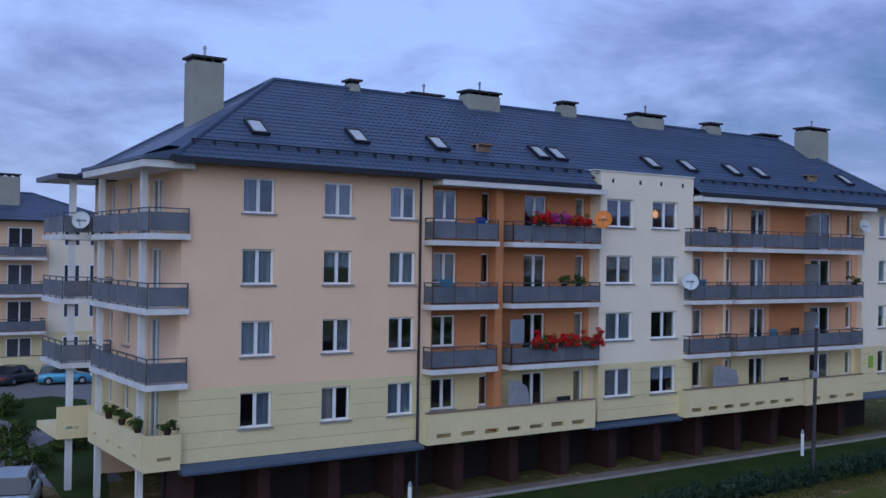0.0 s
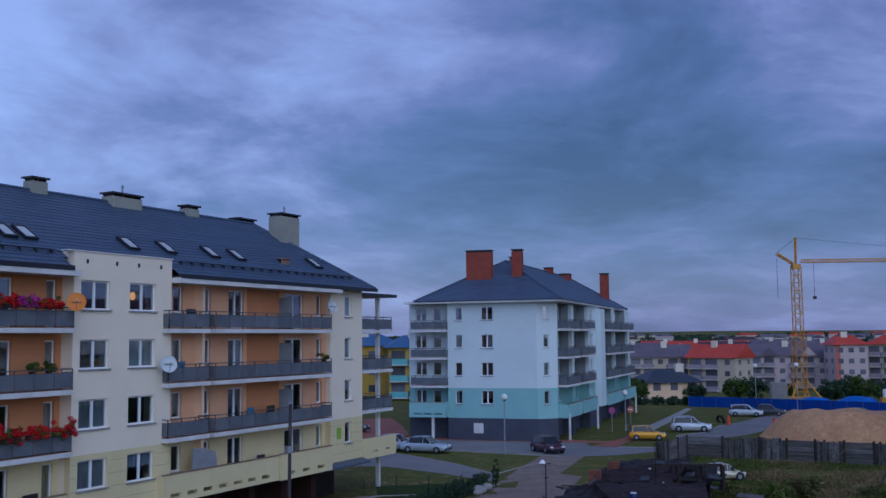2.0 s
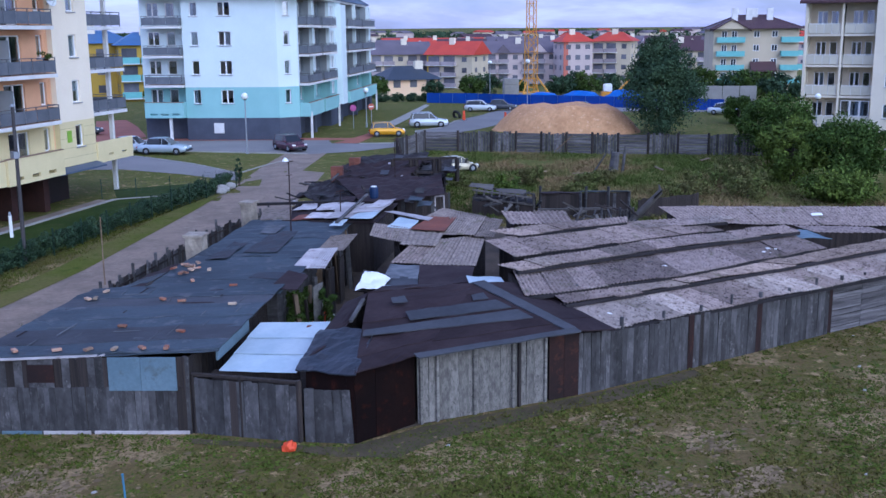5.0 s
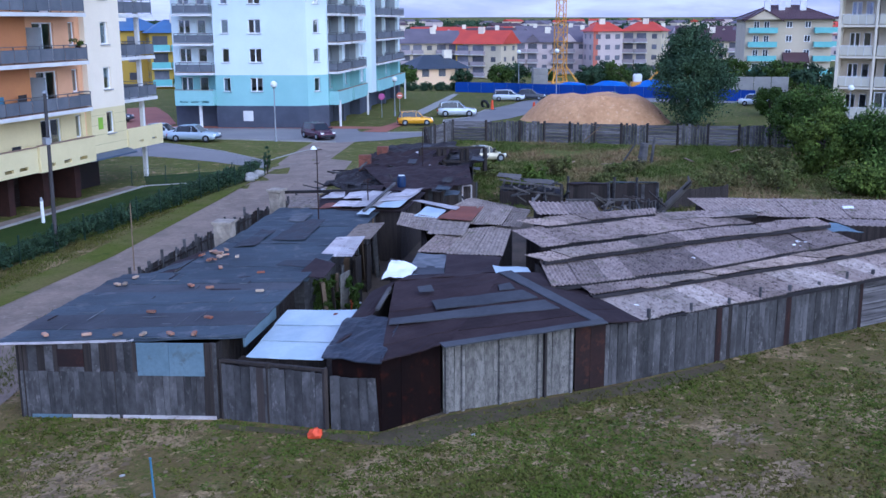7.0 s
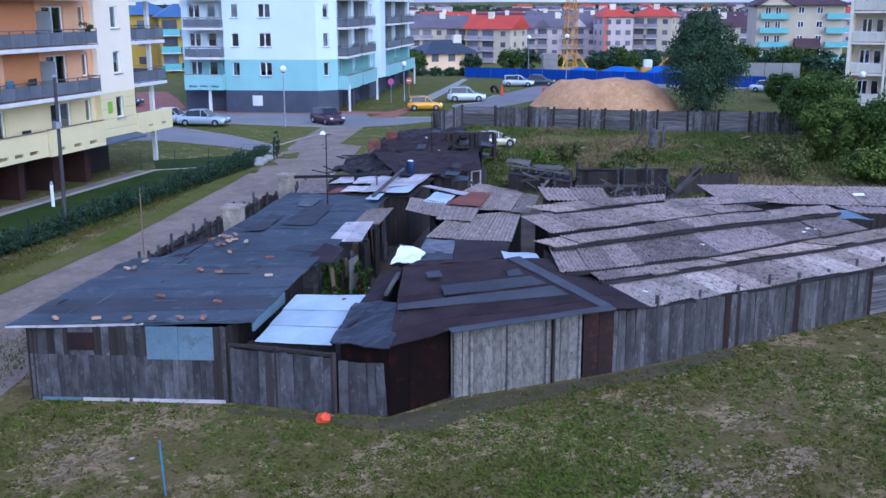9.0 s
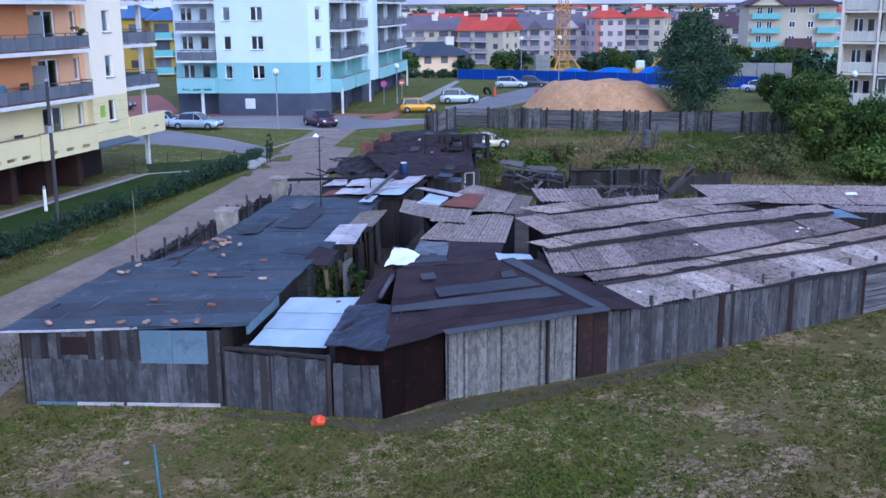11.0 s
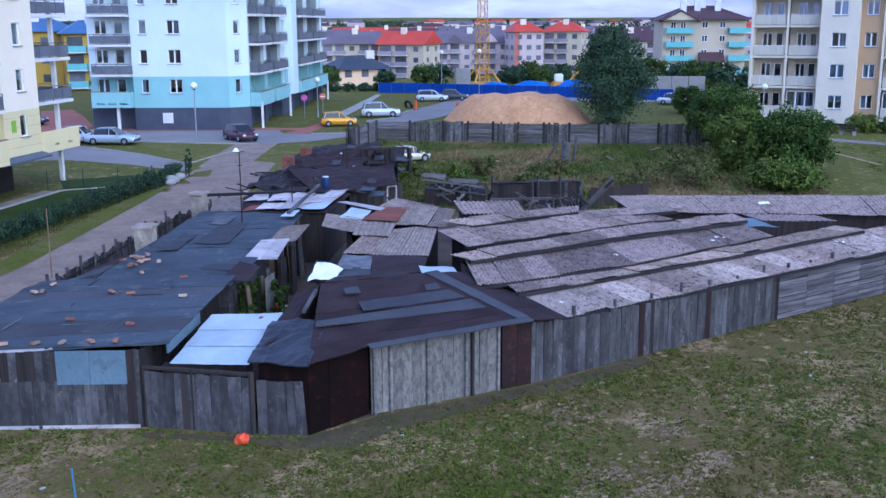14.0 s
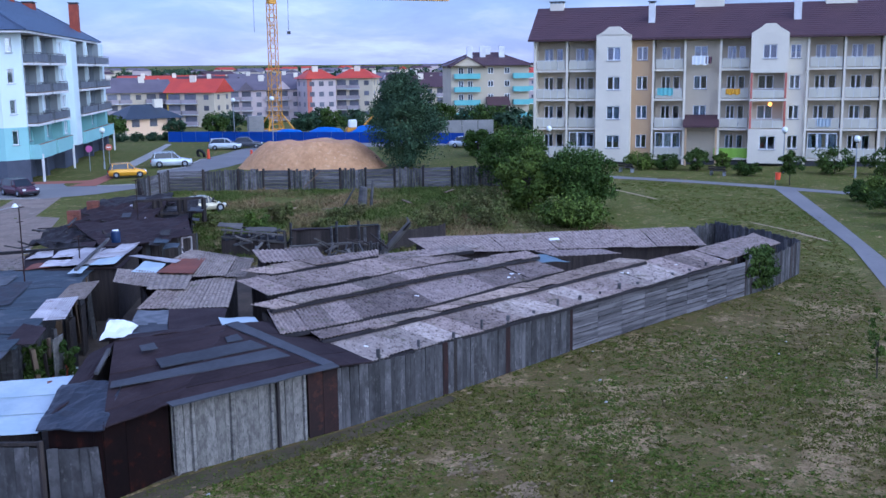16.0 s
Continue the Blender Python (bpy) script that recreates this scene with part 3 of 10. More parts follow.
# ---- building parts ----
def wall_part(name, parent, mat, x0, x1, z0, z1, thick, holes=(), m=None, label=""):
    """A wall whose outer face lies at y = 0, facing -y; the holes (x0, x1, z0, z1) go through it."""
    bm = bmesh.new()
    xs = sorted({x0, x1, *[v for h in holes for v in h[:2] if x0 < v < x1]})
    zs = sorted({z0, z1, *[v for h in holes for v in h[2:] if z0 < v < z1]})

    def open_at(i, j):
        if not (0 <= i < len(xs) - 1 and 0 <= j < len(zs) - 1):
            return True
        cx, cz = (xs[i] + xs[i + 1]) / 2, (zs[j] + zs[j + 1]) / 2
        return any(h[0] < cx < h[1] and h[2] < cz < h[3] for h in holes)
    verts = {}

    def v(i, j, k):
        if (i, j, k) not in verts:
            verts[i, j, k] = bm.verts.new((xs[i], k * thick, zs[j]))
        return verts[i, j, k]
    for i in range(len(xs) - 1):
        for j in range(len(zs) - 1):
            if open_at(i, j):
                continue
            bm.faces.new((v(i, j, 0), v(i + 1, j, 0), v(i + 1, j + 1, 0), v(i, j + 1, 0)))
            bm.faces.new((v(i, j, 1), v(i, j + 1, 1), v(i + 1, j + 1, 1), v(i + 1, j, 1)))
            if open_at(i - 1, j):
                bm.faces.new((v(i, j, 0), v(i, j + 1, 0), v(i, j + 1, 1), v(i, j, 1)))
            if open_at(i + 1, j):
                bm.faces.new((v(i + 1, j, 0), v(i + 1, j, 1), v(i + 1, j + 1, 1), v(i + 1, j + 1, 0)))
            if open_at(i, j - 1):
                bm.faces.new((v(i, j, 0), v(i, j, 1), v(i + 1, j, 1), v(i + 1, j, 0)))
            if open_at(i, j + 1):
                bm.faces.new((v(i, j + 1, 0), v(i + 1, j + 1, 0), v(i + 1, j + 1, 1), v(i, j + 1, 1)))
    return part(name, bm, mat, parent, label, m)


def window_frame_mesh(w, h, lights):
    bm = bmesh.new()
    t, d = 0.075, 0.08
    cuboid(bm, 0, t, 0, d, 0, h)
    cuboid(bm, w - t, w, 0, d, 0, h)
    cuboid(bm, t, w - t, 0, d, 0, t)
    cuboid(bm, t, w - t, 0, d, h - t, h)
    for i in range(1, lights):
        x = w * i / lights
        cuboid(bm, x - 0.065, x + 0.065, -0.012, d - 0.002, t, h - t)
    return mesh_of("window", bm, PVC)


def box_mesh(name, x0, x1, y0, y1, z0, z1, mat):
    bm = bmesh.new()
    cuboid(bm, x0, x1, y0, y1, z0, z1)
    return mesh_of(name, bm, mat)


def curtain_mesh(w, h, mat):
    verts, faces, n = [], [], max(6, int(w / 0.09))
    for i in range(n + 1):
        x, y = w * i / n, 0.03 * math.sin(i * 2.1) + 0.012 * math.sin(i * 5.3)
        verts += [(x, y, 0), (x, y, h)]
        if i:
            k = 2 * i
            faces.append((k - 2, k, k + 1, k - 1))
    return raw_mesh("curtain", verts, faces, mat)


dice = random.Random(7)


def blind_mesh(w, drop):
    """A slatted blind: tilted slats hung close behind the pane."""
    bm = bmesh.new()
    for k in range(int(drop / 0.07)):
        cuboid(bm, 0.08, w - 0.08, -0.003, 0.003, -0.028, 0.028, shift(0, 0, 0.04 + 0.07 * k) @ Matrix.Rotation(0.5, 4, "X"))
    return mesh_of("blind", bm, BLIND_WHITE)


def window(parent, m, x, z, w, h, lights=2, sill=True, set_back=0.12, cloth=None, name="window"):
    """A window in the wall frame m: x, z its lower left corner; the frame stands set_back behind the outer face."""
    w, h = round(w, 2), round(h, 2)
    fr = put(name, cached(("frame", w, h, lights), lambda: window_frame_mesh(w, h, lights)), parent, m @ shift(x, set_back, z))
    pane = put("pane", cached(("pane", w, h), lambda: box_mesh("pane", 0.07, w - 0.07, 0.036, 0.044, 0.07, h - 0.07, GLASS)), fr)
    pane.visible_shadow = False
    if sill:
        put("sill", cached(("sill", w), lambda: box_mesh("sill", -0.08, w + 0.08, -set_back - 0.09, 0.0, -0.07, -0.006, SILL)), fr)
    kind = cloth if cloth is not None else dice.random()
    if kind > 0.85 and h < 2:
        drop = round(h * dice.choice((0.5, 0.96, 0.96)), 2)
        put("blind", cached(("blind", w, drop), lambda: blind_mesh(w, drop)), fr, shift(0, 0.10, h - drop))
    elif kind < 0.62:
        cw = round(w * (1.0 if kind < 0.2 or kind > 0.5 else 0.46), 2)
        ch = round(h * (0.98 if kind < 0.5 else 0.5), 2)
        mat = CURTAIN if dice.random() < 0.8 else BLIND
        cx = 0 if dice.random() < 0.5 else w - cw
        put("curtain", cached(("curtain", cw, ch, mat.name), lambda: curtain_mesh(cw, ch, mat)), fr, shift(cx, 0.16, h - ch))
    return fr


def tile_slope(parent, p, q, p2, q2, mat, course, wave=0.0, step=0.026, gaps=(), name="tile_course"):
    """A roof slope in stepped courses: eave from p to q, top from p2 to q2."""
    p, q, p2, q2 = Vector(p), Vector(q), Vector(p2), Vector(q2)
    nrm = (q - p).cross(p2 - p if (p2 - p).length > 0.01 else q2 - q).normalized()
    rise = ((p2 + q2) / 2 - (p + q) / 2).length
    rows = max(2, round(rise / course))
    along = (q - p).normalized()
    for k in range(rows):
        t0, t1 = k / rows, min(1.0, (k + 1.25) / rows)
        a0, b0, a1, b1 = p.lerp(p2, t0), q.lerp(q2, t0), p.lerp(p2, t1), q.lerp(q2, t1)
        s0, s1 = (a0 - p).dot(along), (b0 - p).dot(along)
        spans = [(s0, s1)]
        for g0, g1, gt in gaps:
            if t0 < gt:
                spans = [piece for a, b in spans for piece in ((a, min(b, g0)), (max(a, g1), b)) if piece[1] - piece[0] > 0.05]
        up = (a1 - a0) - along * (a1 - a0).dot(along)
        verts, faces = [], []
        for sa, sb in spans:
            n = max(1, int((sb - sa) / (0.075 if wave else 2.0)))
            base = len(verts)
            e0, e1 = (a1 - p).dot(along), (b1 - p).dot(along)
            for i in range(n + 1):
                s = sa + (sb - sa) * i / n
                f = (s - s0) / max(0.001, s1 - s0)
                top = e0 + (e1 - e0) * f if len(spans) == 1 else min(max(s, e0), e1)
                bulge = wave * abs(math.sin(math.pi * s / 0.3)) if wave else 0.0
                low = a0 + along * (s - s0)
                high = a0 + up + along * (top - s0)
                verts += [low - nrm * 0.02, low + nrm * (step + bulge), high + nrm * bulge]
                if i:
                    b = base + 3 * i
                    faces += [(b - 3, b, b + 1, b - 2), (b - 2, b + 1, b + 2, b - 1)]
        if faces:
            put(name, raw_mesh(name, verts, faces, mat), parent)


def hip_roof(parent, x0, x1, y0, y1, ze, zr, run0, run1, mat, course, wave=0.0, gaps=(), sides=("front", "left"), m=None, hull=0.0):
    """A hipped roof with its ridge along x; tiled where it is seen, plain on the other slopes."""
    ym = (y0 + y1) / 2
    c = [Vector(v) for v in ((x0, y0, ze), (x1, y0, ze), (x1, y1, ze), (x0, y1, ze), (x0 + run0, ym, zr), (x1 - run1, ym, zr))]
    slopes = {"front": (0, 1, 4, 5), "right": (1, 2, 5, 5), "back": (2, 3, 5, 4), "left": (3, 0, 4, 4)}
    bm = bmesh.new()
    rise = (zr - ze) / (ym - y0)
    vs = [bm.verts.new(v + (Vector((0, hull, hull * rise - 0.05)) if k < 2 else Vector((0, 0, -0.05)))) for k, v in enumerate(c)]
    for key, (a, b, d, e) in slopes.items():
        bm.faces.new([vs[a], vs[b], vs[e]] + ([vs[d]] if d != e else []))
    bm.faces.new([vs[3], vs[2], vs[1], vs[0]])
    roof = part("roof", bm, mat, parent, m=m)
    for key in sides:
        a, b, d, e = slopes[key]
        tile_slope(roof, c[a], c[b], c[d], c[e], mat, course, wave, gaps=gaps if key == "front" else ())
    bm = bmesh.new()
    for a, b in ((0, 4), (1, 5), (4, 5), (3, 4), (2, 5)):
        tube(bm, c[a] + Vector((0, 0, 0.03)), c[b] + Vector((0, 0, 0.03)), 0.11, n=6)
    part("ridge_cap", bm, mat, roof)
    return roof


def chimney(parent, x0, x1, y0, y1, z0, z1, mat, cap=True, pipes=0):
    bm = bmesh.new()
    cuboid(bm, x0, x1, y0, y1, z0, z1)
    ch = part("chimney", bm, mat, parent)
    if cap:
        bm = bmesh.new()
        cuboid(bm, x0 - 0.09, x1 + 0.09, y0 - 0.09, y1 + 0.09, z1 + 0.14, z1 + 0.24)
        for x in np.linspace(x0 + 0.1, x1 - 0.1, 4):
            cuboid(bm, x - 0.05, x + 0.05, y0 + 0.05, y1 - 0.05, z1 - 0.02, z1 + 0.15)
        part("cap", bm, CAP, ch)
    for i in range(pipes):
        bm = bmesh.new()
        x = x0 + (x1 - x0) * (i + 0.6) / (pipes + 0.2)
        tube(bm, (x, (y0 + y1) / 2, z1 + 0.1), (x, (y0 + y1) / 2, z1 + 0.75), 0.05)
        tube(bm, (x, (y0 + y1) / 2, z1 + 0.65), (x, (y0 + y1) / 2, z1 + 0.8), 0.1, 0.03)
        part("pipe", bm, GALV, ch)
    return ch


def railing(parent, runs, z, height, panel_mat, rail_mat, spacing=1.2, gap=0.1, rail_gap=0.16):
    """Posts, a handrail and one infill panel for each bay along the runs (plan segments)."""
    for (ax, ay), (bx, by) in runs:
        a, b = Vector((ax, ay, 0)), Vector((bx, by, 0))
        ln = (b - a).length
        m = frame_at(ax, ay, z, math.atan2(by - ay, bx - ax))
        n = max(1, round(ln / spacing))
        bm = bmesh.new()
        cuboid(bm, -0.02, ln + 0.02, -0.025, 0.025, height - 0.045, height)
        cuboid(bm, 0, ln, -0.012, 0.012, height - rail_gap - 0.05, height - rail_gap - 0.02)
        part("handrail", bm, rail_mat, parent, m=m)
        for i in range(n + 1):
            put("post", cached(("rpost", height, rail_mat.name), lambda: box_mesh("post", -0.022, 0.022, -0.022, 0.022, 0, height - 0.04, rail_mat)), parent, m @ shift(ln * i / n, 0, 0))
        bay = round(ln / n, 3)
        for i in range(n):
            put("panel", cached(("rpanel", bay, height, gap, panel_mat.name), lambda: box_mesh("panel", 0.03, bay - 0.03, -0.036, -0.026, gap, height - rail_gap - 0.05, panel_mat)), parent, m @ shift(ln * i / n, 0, 0))


def balcony(parent, m, x0, x1, out, z, height=0.98, back=0.0, sides=(True, True), panel_mat=None, rail_mat=None, thick=0.22, slab_mat=None, spacing=1.2):
    """A balcony on the wall frame m: slab from x0 to x1, reaching out from the wall by out; z is the floor."""
    bm = bmesh.new()
    cuboid(bm, x0, x1, -out, back, z - thick, z)
    slab = part("balcony", bm, slab_mat or TRIM, parent, m=m)
    bm = bmesh.new()
    cuboid(bm, x0 + 0.02, x1 - 0.02, -out + 0.02, back, z + 0.004, z + 0.03)
    part("floor_edge", bm, SOFFIT, slab)
    e = 0.07
    runs = [((x0 + e, -out + e), (x1 - e, -out + e))]
    if sides[0]:
        runs.insert(0, ((x0 + e, -0.02), (x0 + e, -out + e)))
    if sides[1]:
        runs.append(((x1 - e, -out + e), (x1 - e, -0.02)))
    railing(slab, runs, z, height, panel_mat or PANEL, rail_mat or RAIL, spacing)
    return slab


def slotted_block(parent, m, x0, x1, out, z0, z1, slots, mat):
    """The solid parapet of the lowest balcony, with ventilation slots near its foot."""
    bm = bmesh.new()
    cuboid(bm, x0, x1, -out, 0.3, z0, z0 + 0.2)
    slab = part("balcony", bm, mat, parent, m=m)
    wall_part("parapet", slab, mat, x0, x1, z0 + 0.2, z1, 0.16, [(s, s + 0.78, z0 + 0.26, z0 + 0.46) for s in slots], shift(0, -out, 0))
    for x in (x0, x1 - 0.16):
        bm = bmesh.new()
        cuboid(bm, x, x + 0.16, -out + 0.16, 0.0, z0 + 0.2, z1)
        part("parapet", bm, mat, slab)
    bm = bmesh.new()
    cuboid(bm, x0 - 0.03, x1 + 0.03, -out - 0.03, -out + 0.2, z1, z1 + 0.05)
    part("coping", bm, SOFFIT, slab)
    return slab


def skylight(parent, x, y, z, slope, w=0.78, h=1.18):
    m = shift(x, y, z) @ Matrix.Rotation(slope, 4, "X")
    bm = bmesh.new()
    t = 0.09
    for a in ((-w / 2, -w / 2 + t, 0, h), (w / 2 - t, w / 2, 0, h), (-w / 2 + t, w / 2 - t, 0, t), (-w / 2 + t, w / 2 - t, h - t, h)):
        cuboid(bm, *a, 0.0, 0.16)
    f = part("skylight", bm, GUTTER, parent, m=m)
    bm = bmesh.new()
    cuboid(bm, -w / 2 + t, w / 2 - t, t, h - t, 0.10, 0.12)
    part("pane", bm, SKY_PANE, f)


SKY_PANE = surface("skylight_pane", (0.55, 0.58, 0.58), (0.5, 0.53, 0.53), 1, 0.08, grain=4, spread=0.05, bump=0.0, spec=0.7)


SCREEN = surface("blue_grey_screen", (0.24, 0.28, 0.32), (0.20, 0.24, 0.28), 1, 0.6, grain=8, spread=0.15)

# ---- the peach apartment building ----
ANG_A = math.atan2(23.37, 35.92)
bld = thing("apartment_building", "four-storey peach and cream apartment building with grey tiled roof", "apartment building", frame_at(-7.17, 39.98, 0, ANG_A))
ID = Matrix.Identity(4)
SILLS = (3.25, 6.08, 8.92, 11.75)
FLOORS = (2.36, 5.19, 8.02, 10.85)
L0, L1 = -2.4, 45.0
SPLIT = 4.92


def banded(x0, x1, holes, m, upper, z_top=13.6, thick=0.35):
    lo = [h for h in holes if h[3] < SPLIT + 0.3]
    hi = [h for h in holes if h[2] > SPLIT]
    wall_part("wall", bld, YELLOW, x0, x1, 2.1, SPLIT, thick, lo, m, "pale yellow rendered lower band")
    wall_part("wall", bld, upper, x0, x1, SPLIT, z_top, thick, hi, m)


def openings(cols, m, upper, x0, x1, z_top=13.6, doors=(), bare=False):
    holes = [(x, x + w, z, z + 1.4) for x, w in cols for z in SILLS]
    holes += [(x, x + w, f + 0.05, f + 2.28) for x, w in doors for f in FLOORS]
    banded(x0, x1, holes, m, upper, z_top)
    for x, w in cols:
        for z in SILLS:
            window(bld, m, x, z, w, 1.4, 2 if w > 0.9 else 1, cloth=dice.choice((0.7, 0.7, 0.7, 0.3)) if bare else None)
    for x, w in doors:
        for f in FLOORS:
            window(bld, m, x, f + 0.05, w, 2.23, 2 if w > 1.2 else 1, sill=False, cloth=dice.choice((0.7, 0.7, 0.7, 0.3)) if bare else None, name="balcony_door")


openings([(0.06, 1.36), (3.64, 1.34), (6.83, 1.30)], ID, PEACH, L0, 9.0)
rec = shift(0, 0.45, 0)
openings([(9.37, 1.28), (12.02, 0.55)], rec, ORANGE, 9.0, 13.0, bare=True)
openings([], rec, ORANGE, 13.0, 18.75, doors=[(14.56, 1.38), (17.8, 0.62)], bare=True)
wing = shift(0, -0.3, 0)
openings([(19.2, 1.85), (22.38, 1.85)], wing, CREAM, 18.75, 25.4, 14.5)
openings([(26.35, 0.75), (28.75, 0.7)], rec, APRICOT, 25.4, 29.6, bare=True)
openings([], rec, APRICOT, 29.6, 32.7, doors=[(31.0, 1.4)], bare=True)
openings([], rec, ORANGE, 32.7, 35.9)
openings([(40.0, 0.62)], rec, APRICOT, 35.9, 41.0, doors=[(36.5, 2.0)], bare=True)
openings([(42.75, 0.85)], ID, CREAM, 41.0, L1)
# yellow band grooves: thin proud strips, the groove shade put into their colour
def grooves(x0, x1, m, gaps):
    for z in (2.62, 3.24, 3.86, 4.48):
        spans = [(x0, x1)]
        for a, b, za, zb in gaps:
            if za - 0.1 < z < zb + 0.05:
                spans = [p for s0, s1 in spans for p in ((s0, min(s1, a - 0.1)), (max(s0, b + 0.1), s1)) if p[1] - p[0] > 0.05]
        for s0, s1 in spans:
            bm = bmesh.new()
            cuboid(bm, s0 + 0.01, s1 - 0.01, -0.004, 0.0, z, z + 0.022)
            part("groove_line", bm, GROOVE_SHADE, bld, m=m)


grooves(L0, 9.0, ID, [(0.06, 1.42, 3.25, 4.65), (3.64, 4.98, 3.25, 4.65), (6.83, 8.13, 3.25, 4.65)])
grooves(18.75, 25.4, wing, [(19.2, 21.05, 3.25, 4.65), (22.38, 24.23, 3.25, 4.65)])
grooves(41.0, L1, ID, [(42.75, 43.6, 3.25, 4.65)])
# sides of the recesses, the pillars, the white head beams
for x, y0, y1, mat, z_top in ((8.65, 0.352, 0.8, PEACH, 13.6), (18.755, 0.052, 1.2, CREAM, 14.5), (25.045, 0.052, 1.2, CREAM, 14.5), (41.0, 0.352, 0.8, PEACH, 13.6)):
    bm = bmesh.new()
    cuboid(bm, x, x + 0.35, y0, y1, 2.1, z_top)
    part("recess_side", bm, mat, bld)
bm = bmesh.new()
cuboid(bm, 12.42, 12.86, -0.15, 0.448, 1.9, 13.27)
part("pillar", bm, ORANGE, bld)
bm = bmesh.new()
cuboid(bm, 28.1, 28.32, -0.1, 0.448, 1.9, 13.27)
part("pillar", bm, PEACH, bld)
for x0, x1 in ((8.95, 18.72), (25.45, 41.2)):
    bm = bmesh.new()
    cuboid(bm, x0, x1, -0.85, 0.449, 13.28, 13.56)
    part("eave_beam", bm, TRIM, bld, "white eave board over the balconies")
# wing parapet
bm = bmesh.new()
cuboid(bm, 18.3, 25.46, -0.36, 0.1, 14.5, 14.56)
part("coping", bm, TRIM, bld)
for x in (19.5, 21.4, 22.9, 24.5):
    bm = bmesh.new()
    cuboid(bm, x, x + 0.12, -0.33, -0.302, 13.95, 14.15)
    part("vent", bm, GUTTER, bld)
# other walls and floors close the shell
endm = Matrix.Translation((L0, 12.0, 0)) @ Matrix.Rotation(-math.pi / 2, 4, "Z")
end_cols = [(2.4, 0.8), (4.9, 0.8)]
holes = [(x, x + w, z, z + 1.4) for x, w in end_cols for z in SILLS] + [(8.2, 9.6, f + 0.05, f + 2.28) for f in FLOORS]
wall_part("wall", bld, YELLOW, 0, 11.65, 2.1, SPLIT, 0.35, [h for h in holes if h[3] < 5], endm)
wall_part("wall", bld, PEACH, 0, 11.65, SPLIT, 13.6, 0.35, [h for h in holes if h[2] > 5], endm)
for z in SILLS:
    for x, w in end_cols:
        window(bld, endm, x, z, w, 1.4, 1)
for f in FLOORS:
    window(bld, endm, 8.2, f + 0.05, 1.4, 2.23, 2, sill=False, name="balcony_door")
bm = bmesh.new()
cuboid(bm, L1 - 0.35, L1, 0.352, 12.0, 2.1, 13.6)
part("wall", bm, PEACH, bld)
bm = bmesh.new()
cuboid(bm, L0 + 0.352, L1 - 0.352, 11.65, 12.0, -0.5, 13.6)
part("wall", bm, PEACH, bld)
for z in (1.85, 4.85, 7.68, 10.5, 13.25):
    bm = bmesh.new()
    cuboid(bm, L0 + 0.36, L1 - 0.36, 1.86, 11.64, z, z + 0.24)
    part("storey_floor", bm, INSIDE, bld)
bm = bmesh.new()
cuboid(bm, L0 + 0.4, L1 - 0.4, 5.4, 5.6, 2.1, 13.2)
part("inner_wall", bm, INSIDE, bld)
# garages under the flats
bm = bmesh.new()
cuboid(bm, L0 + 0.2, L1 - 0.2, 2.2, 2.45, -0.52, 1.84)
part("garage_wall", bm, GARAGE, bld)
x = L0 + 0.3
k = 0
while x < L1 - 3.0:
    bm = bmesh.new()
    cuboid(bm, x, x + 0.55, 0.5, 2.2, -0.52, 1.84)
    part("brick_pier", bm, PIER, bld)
    bm = bmesh.new()
    prof = []
    for j in range(8):
        z = -0.48 + j * 0.28
        prof += [(2.10, z), (2.07, z + 0.012), (2.07, z + 0.25), (2.10, z + 0.262)]
    prof += [(2.18, prof[-1][1]), (2.18, -0.48)]
    sides_ = [[bm.verts.new((xx, y, z)) for y, z in prof] for xx in (x + 0.62, x + 3.05)]
    for j in range(len(prof)):
        k2 = (j + 1) % len(prof)
        bm.faces.new((sides_[0][j], sides_[0][k2], sides_[1][k2], sides_[1][j]))
    bmesh.ops.recalc_face_normals(bm, faces=bm.faces[:])
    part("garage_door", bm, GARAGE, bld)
    x += 3.2
    k += 1
bm = bmesh.new()
cuboid(bm, L0 + 0.1, L1 - 0.1, 0.0, 11.6, 1.845, 2.098)
part("deck", bm, GUTTER, bld)
for x0, x1 in ((L0, 8.36), (18.14, 24.46), (39.82, 45.1)):
    bm = bmesh.new()
    prism(bm, [(x0, -0.62), (x1, -0.62), (x1, -0.001), (x0, -0.001)], 1.76, [1.86, 1.86, 2.08, 2.08])
    part("canopy", bm, SLATE, bld, "slate-grey canopy strip over the garages")
# balconies
for f in FLOORS[1:]:
    balcony(bld, ID, 8.55, 12.2, 0.75, f, back=0.44)
    balcony(bld, ID, 12.9, 18.45, 0.8, f, back=0.44)
    balcony(bld, ID, 24.75, 28.05, 0.75, f, back=-0.302)
    bm = bmesh.new()
    cuboid(bm, 25.42, 28.05, -0.3, 0.44, f - 0.21, f - 0.004)
    part("balcony_floor", bm, TRIM, bld)
    balcony(bld, ID, 28.36, 40.0, 0.85, f, back=0.44)
    bm = bmesh.new()
    cuboid(bm, 35.9, 35.96, -0.55, 0.43, f + 0.03, f + 2.0)
    part("privacy_screen", bm, SCREEN, bld)
    if f == FLOORS[1]:
        bm = bmesh.new()
        cuboid(bm, 12.98, 13.8, -0.62, -0.58, f + 1.0, f + 2.1)
        part("privacy_screen", bm, SCREEN, bld, "grey fabric screen above the rail")
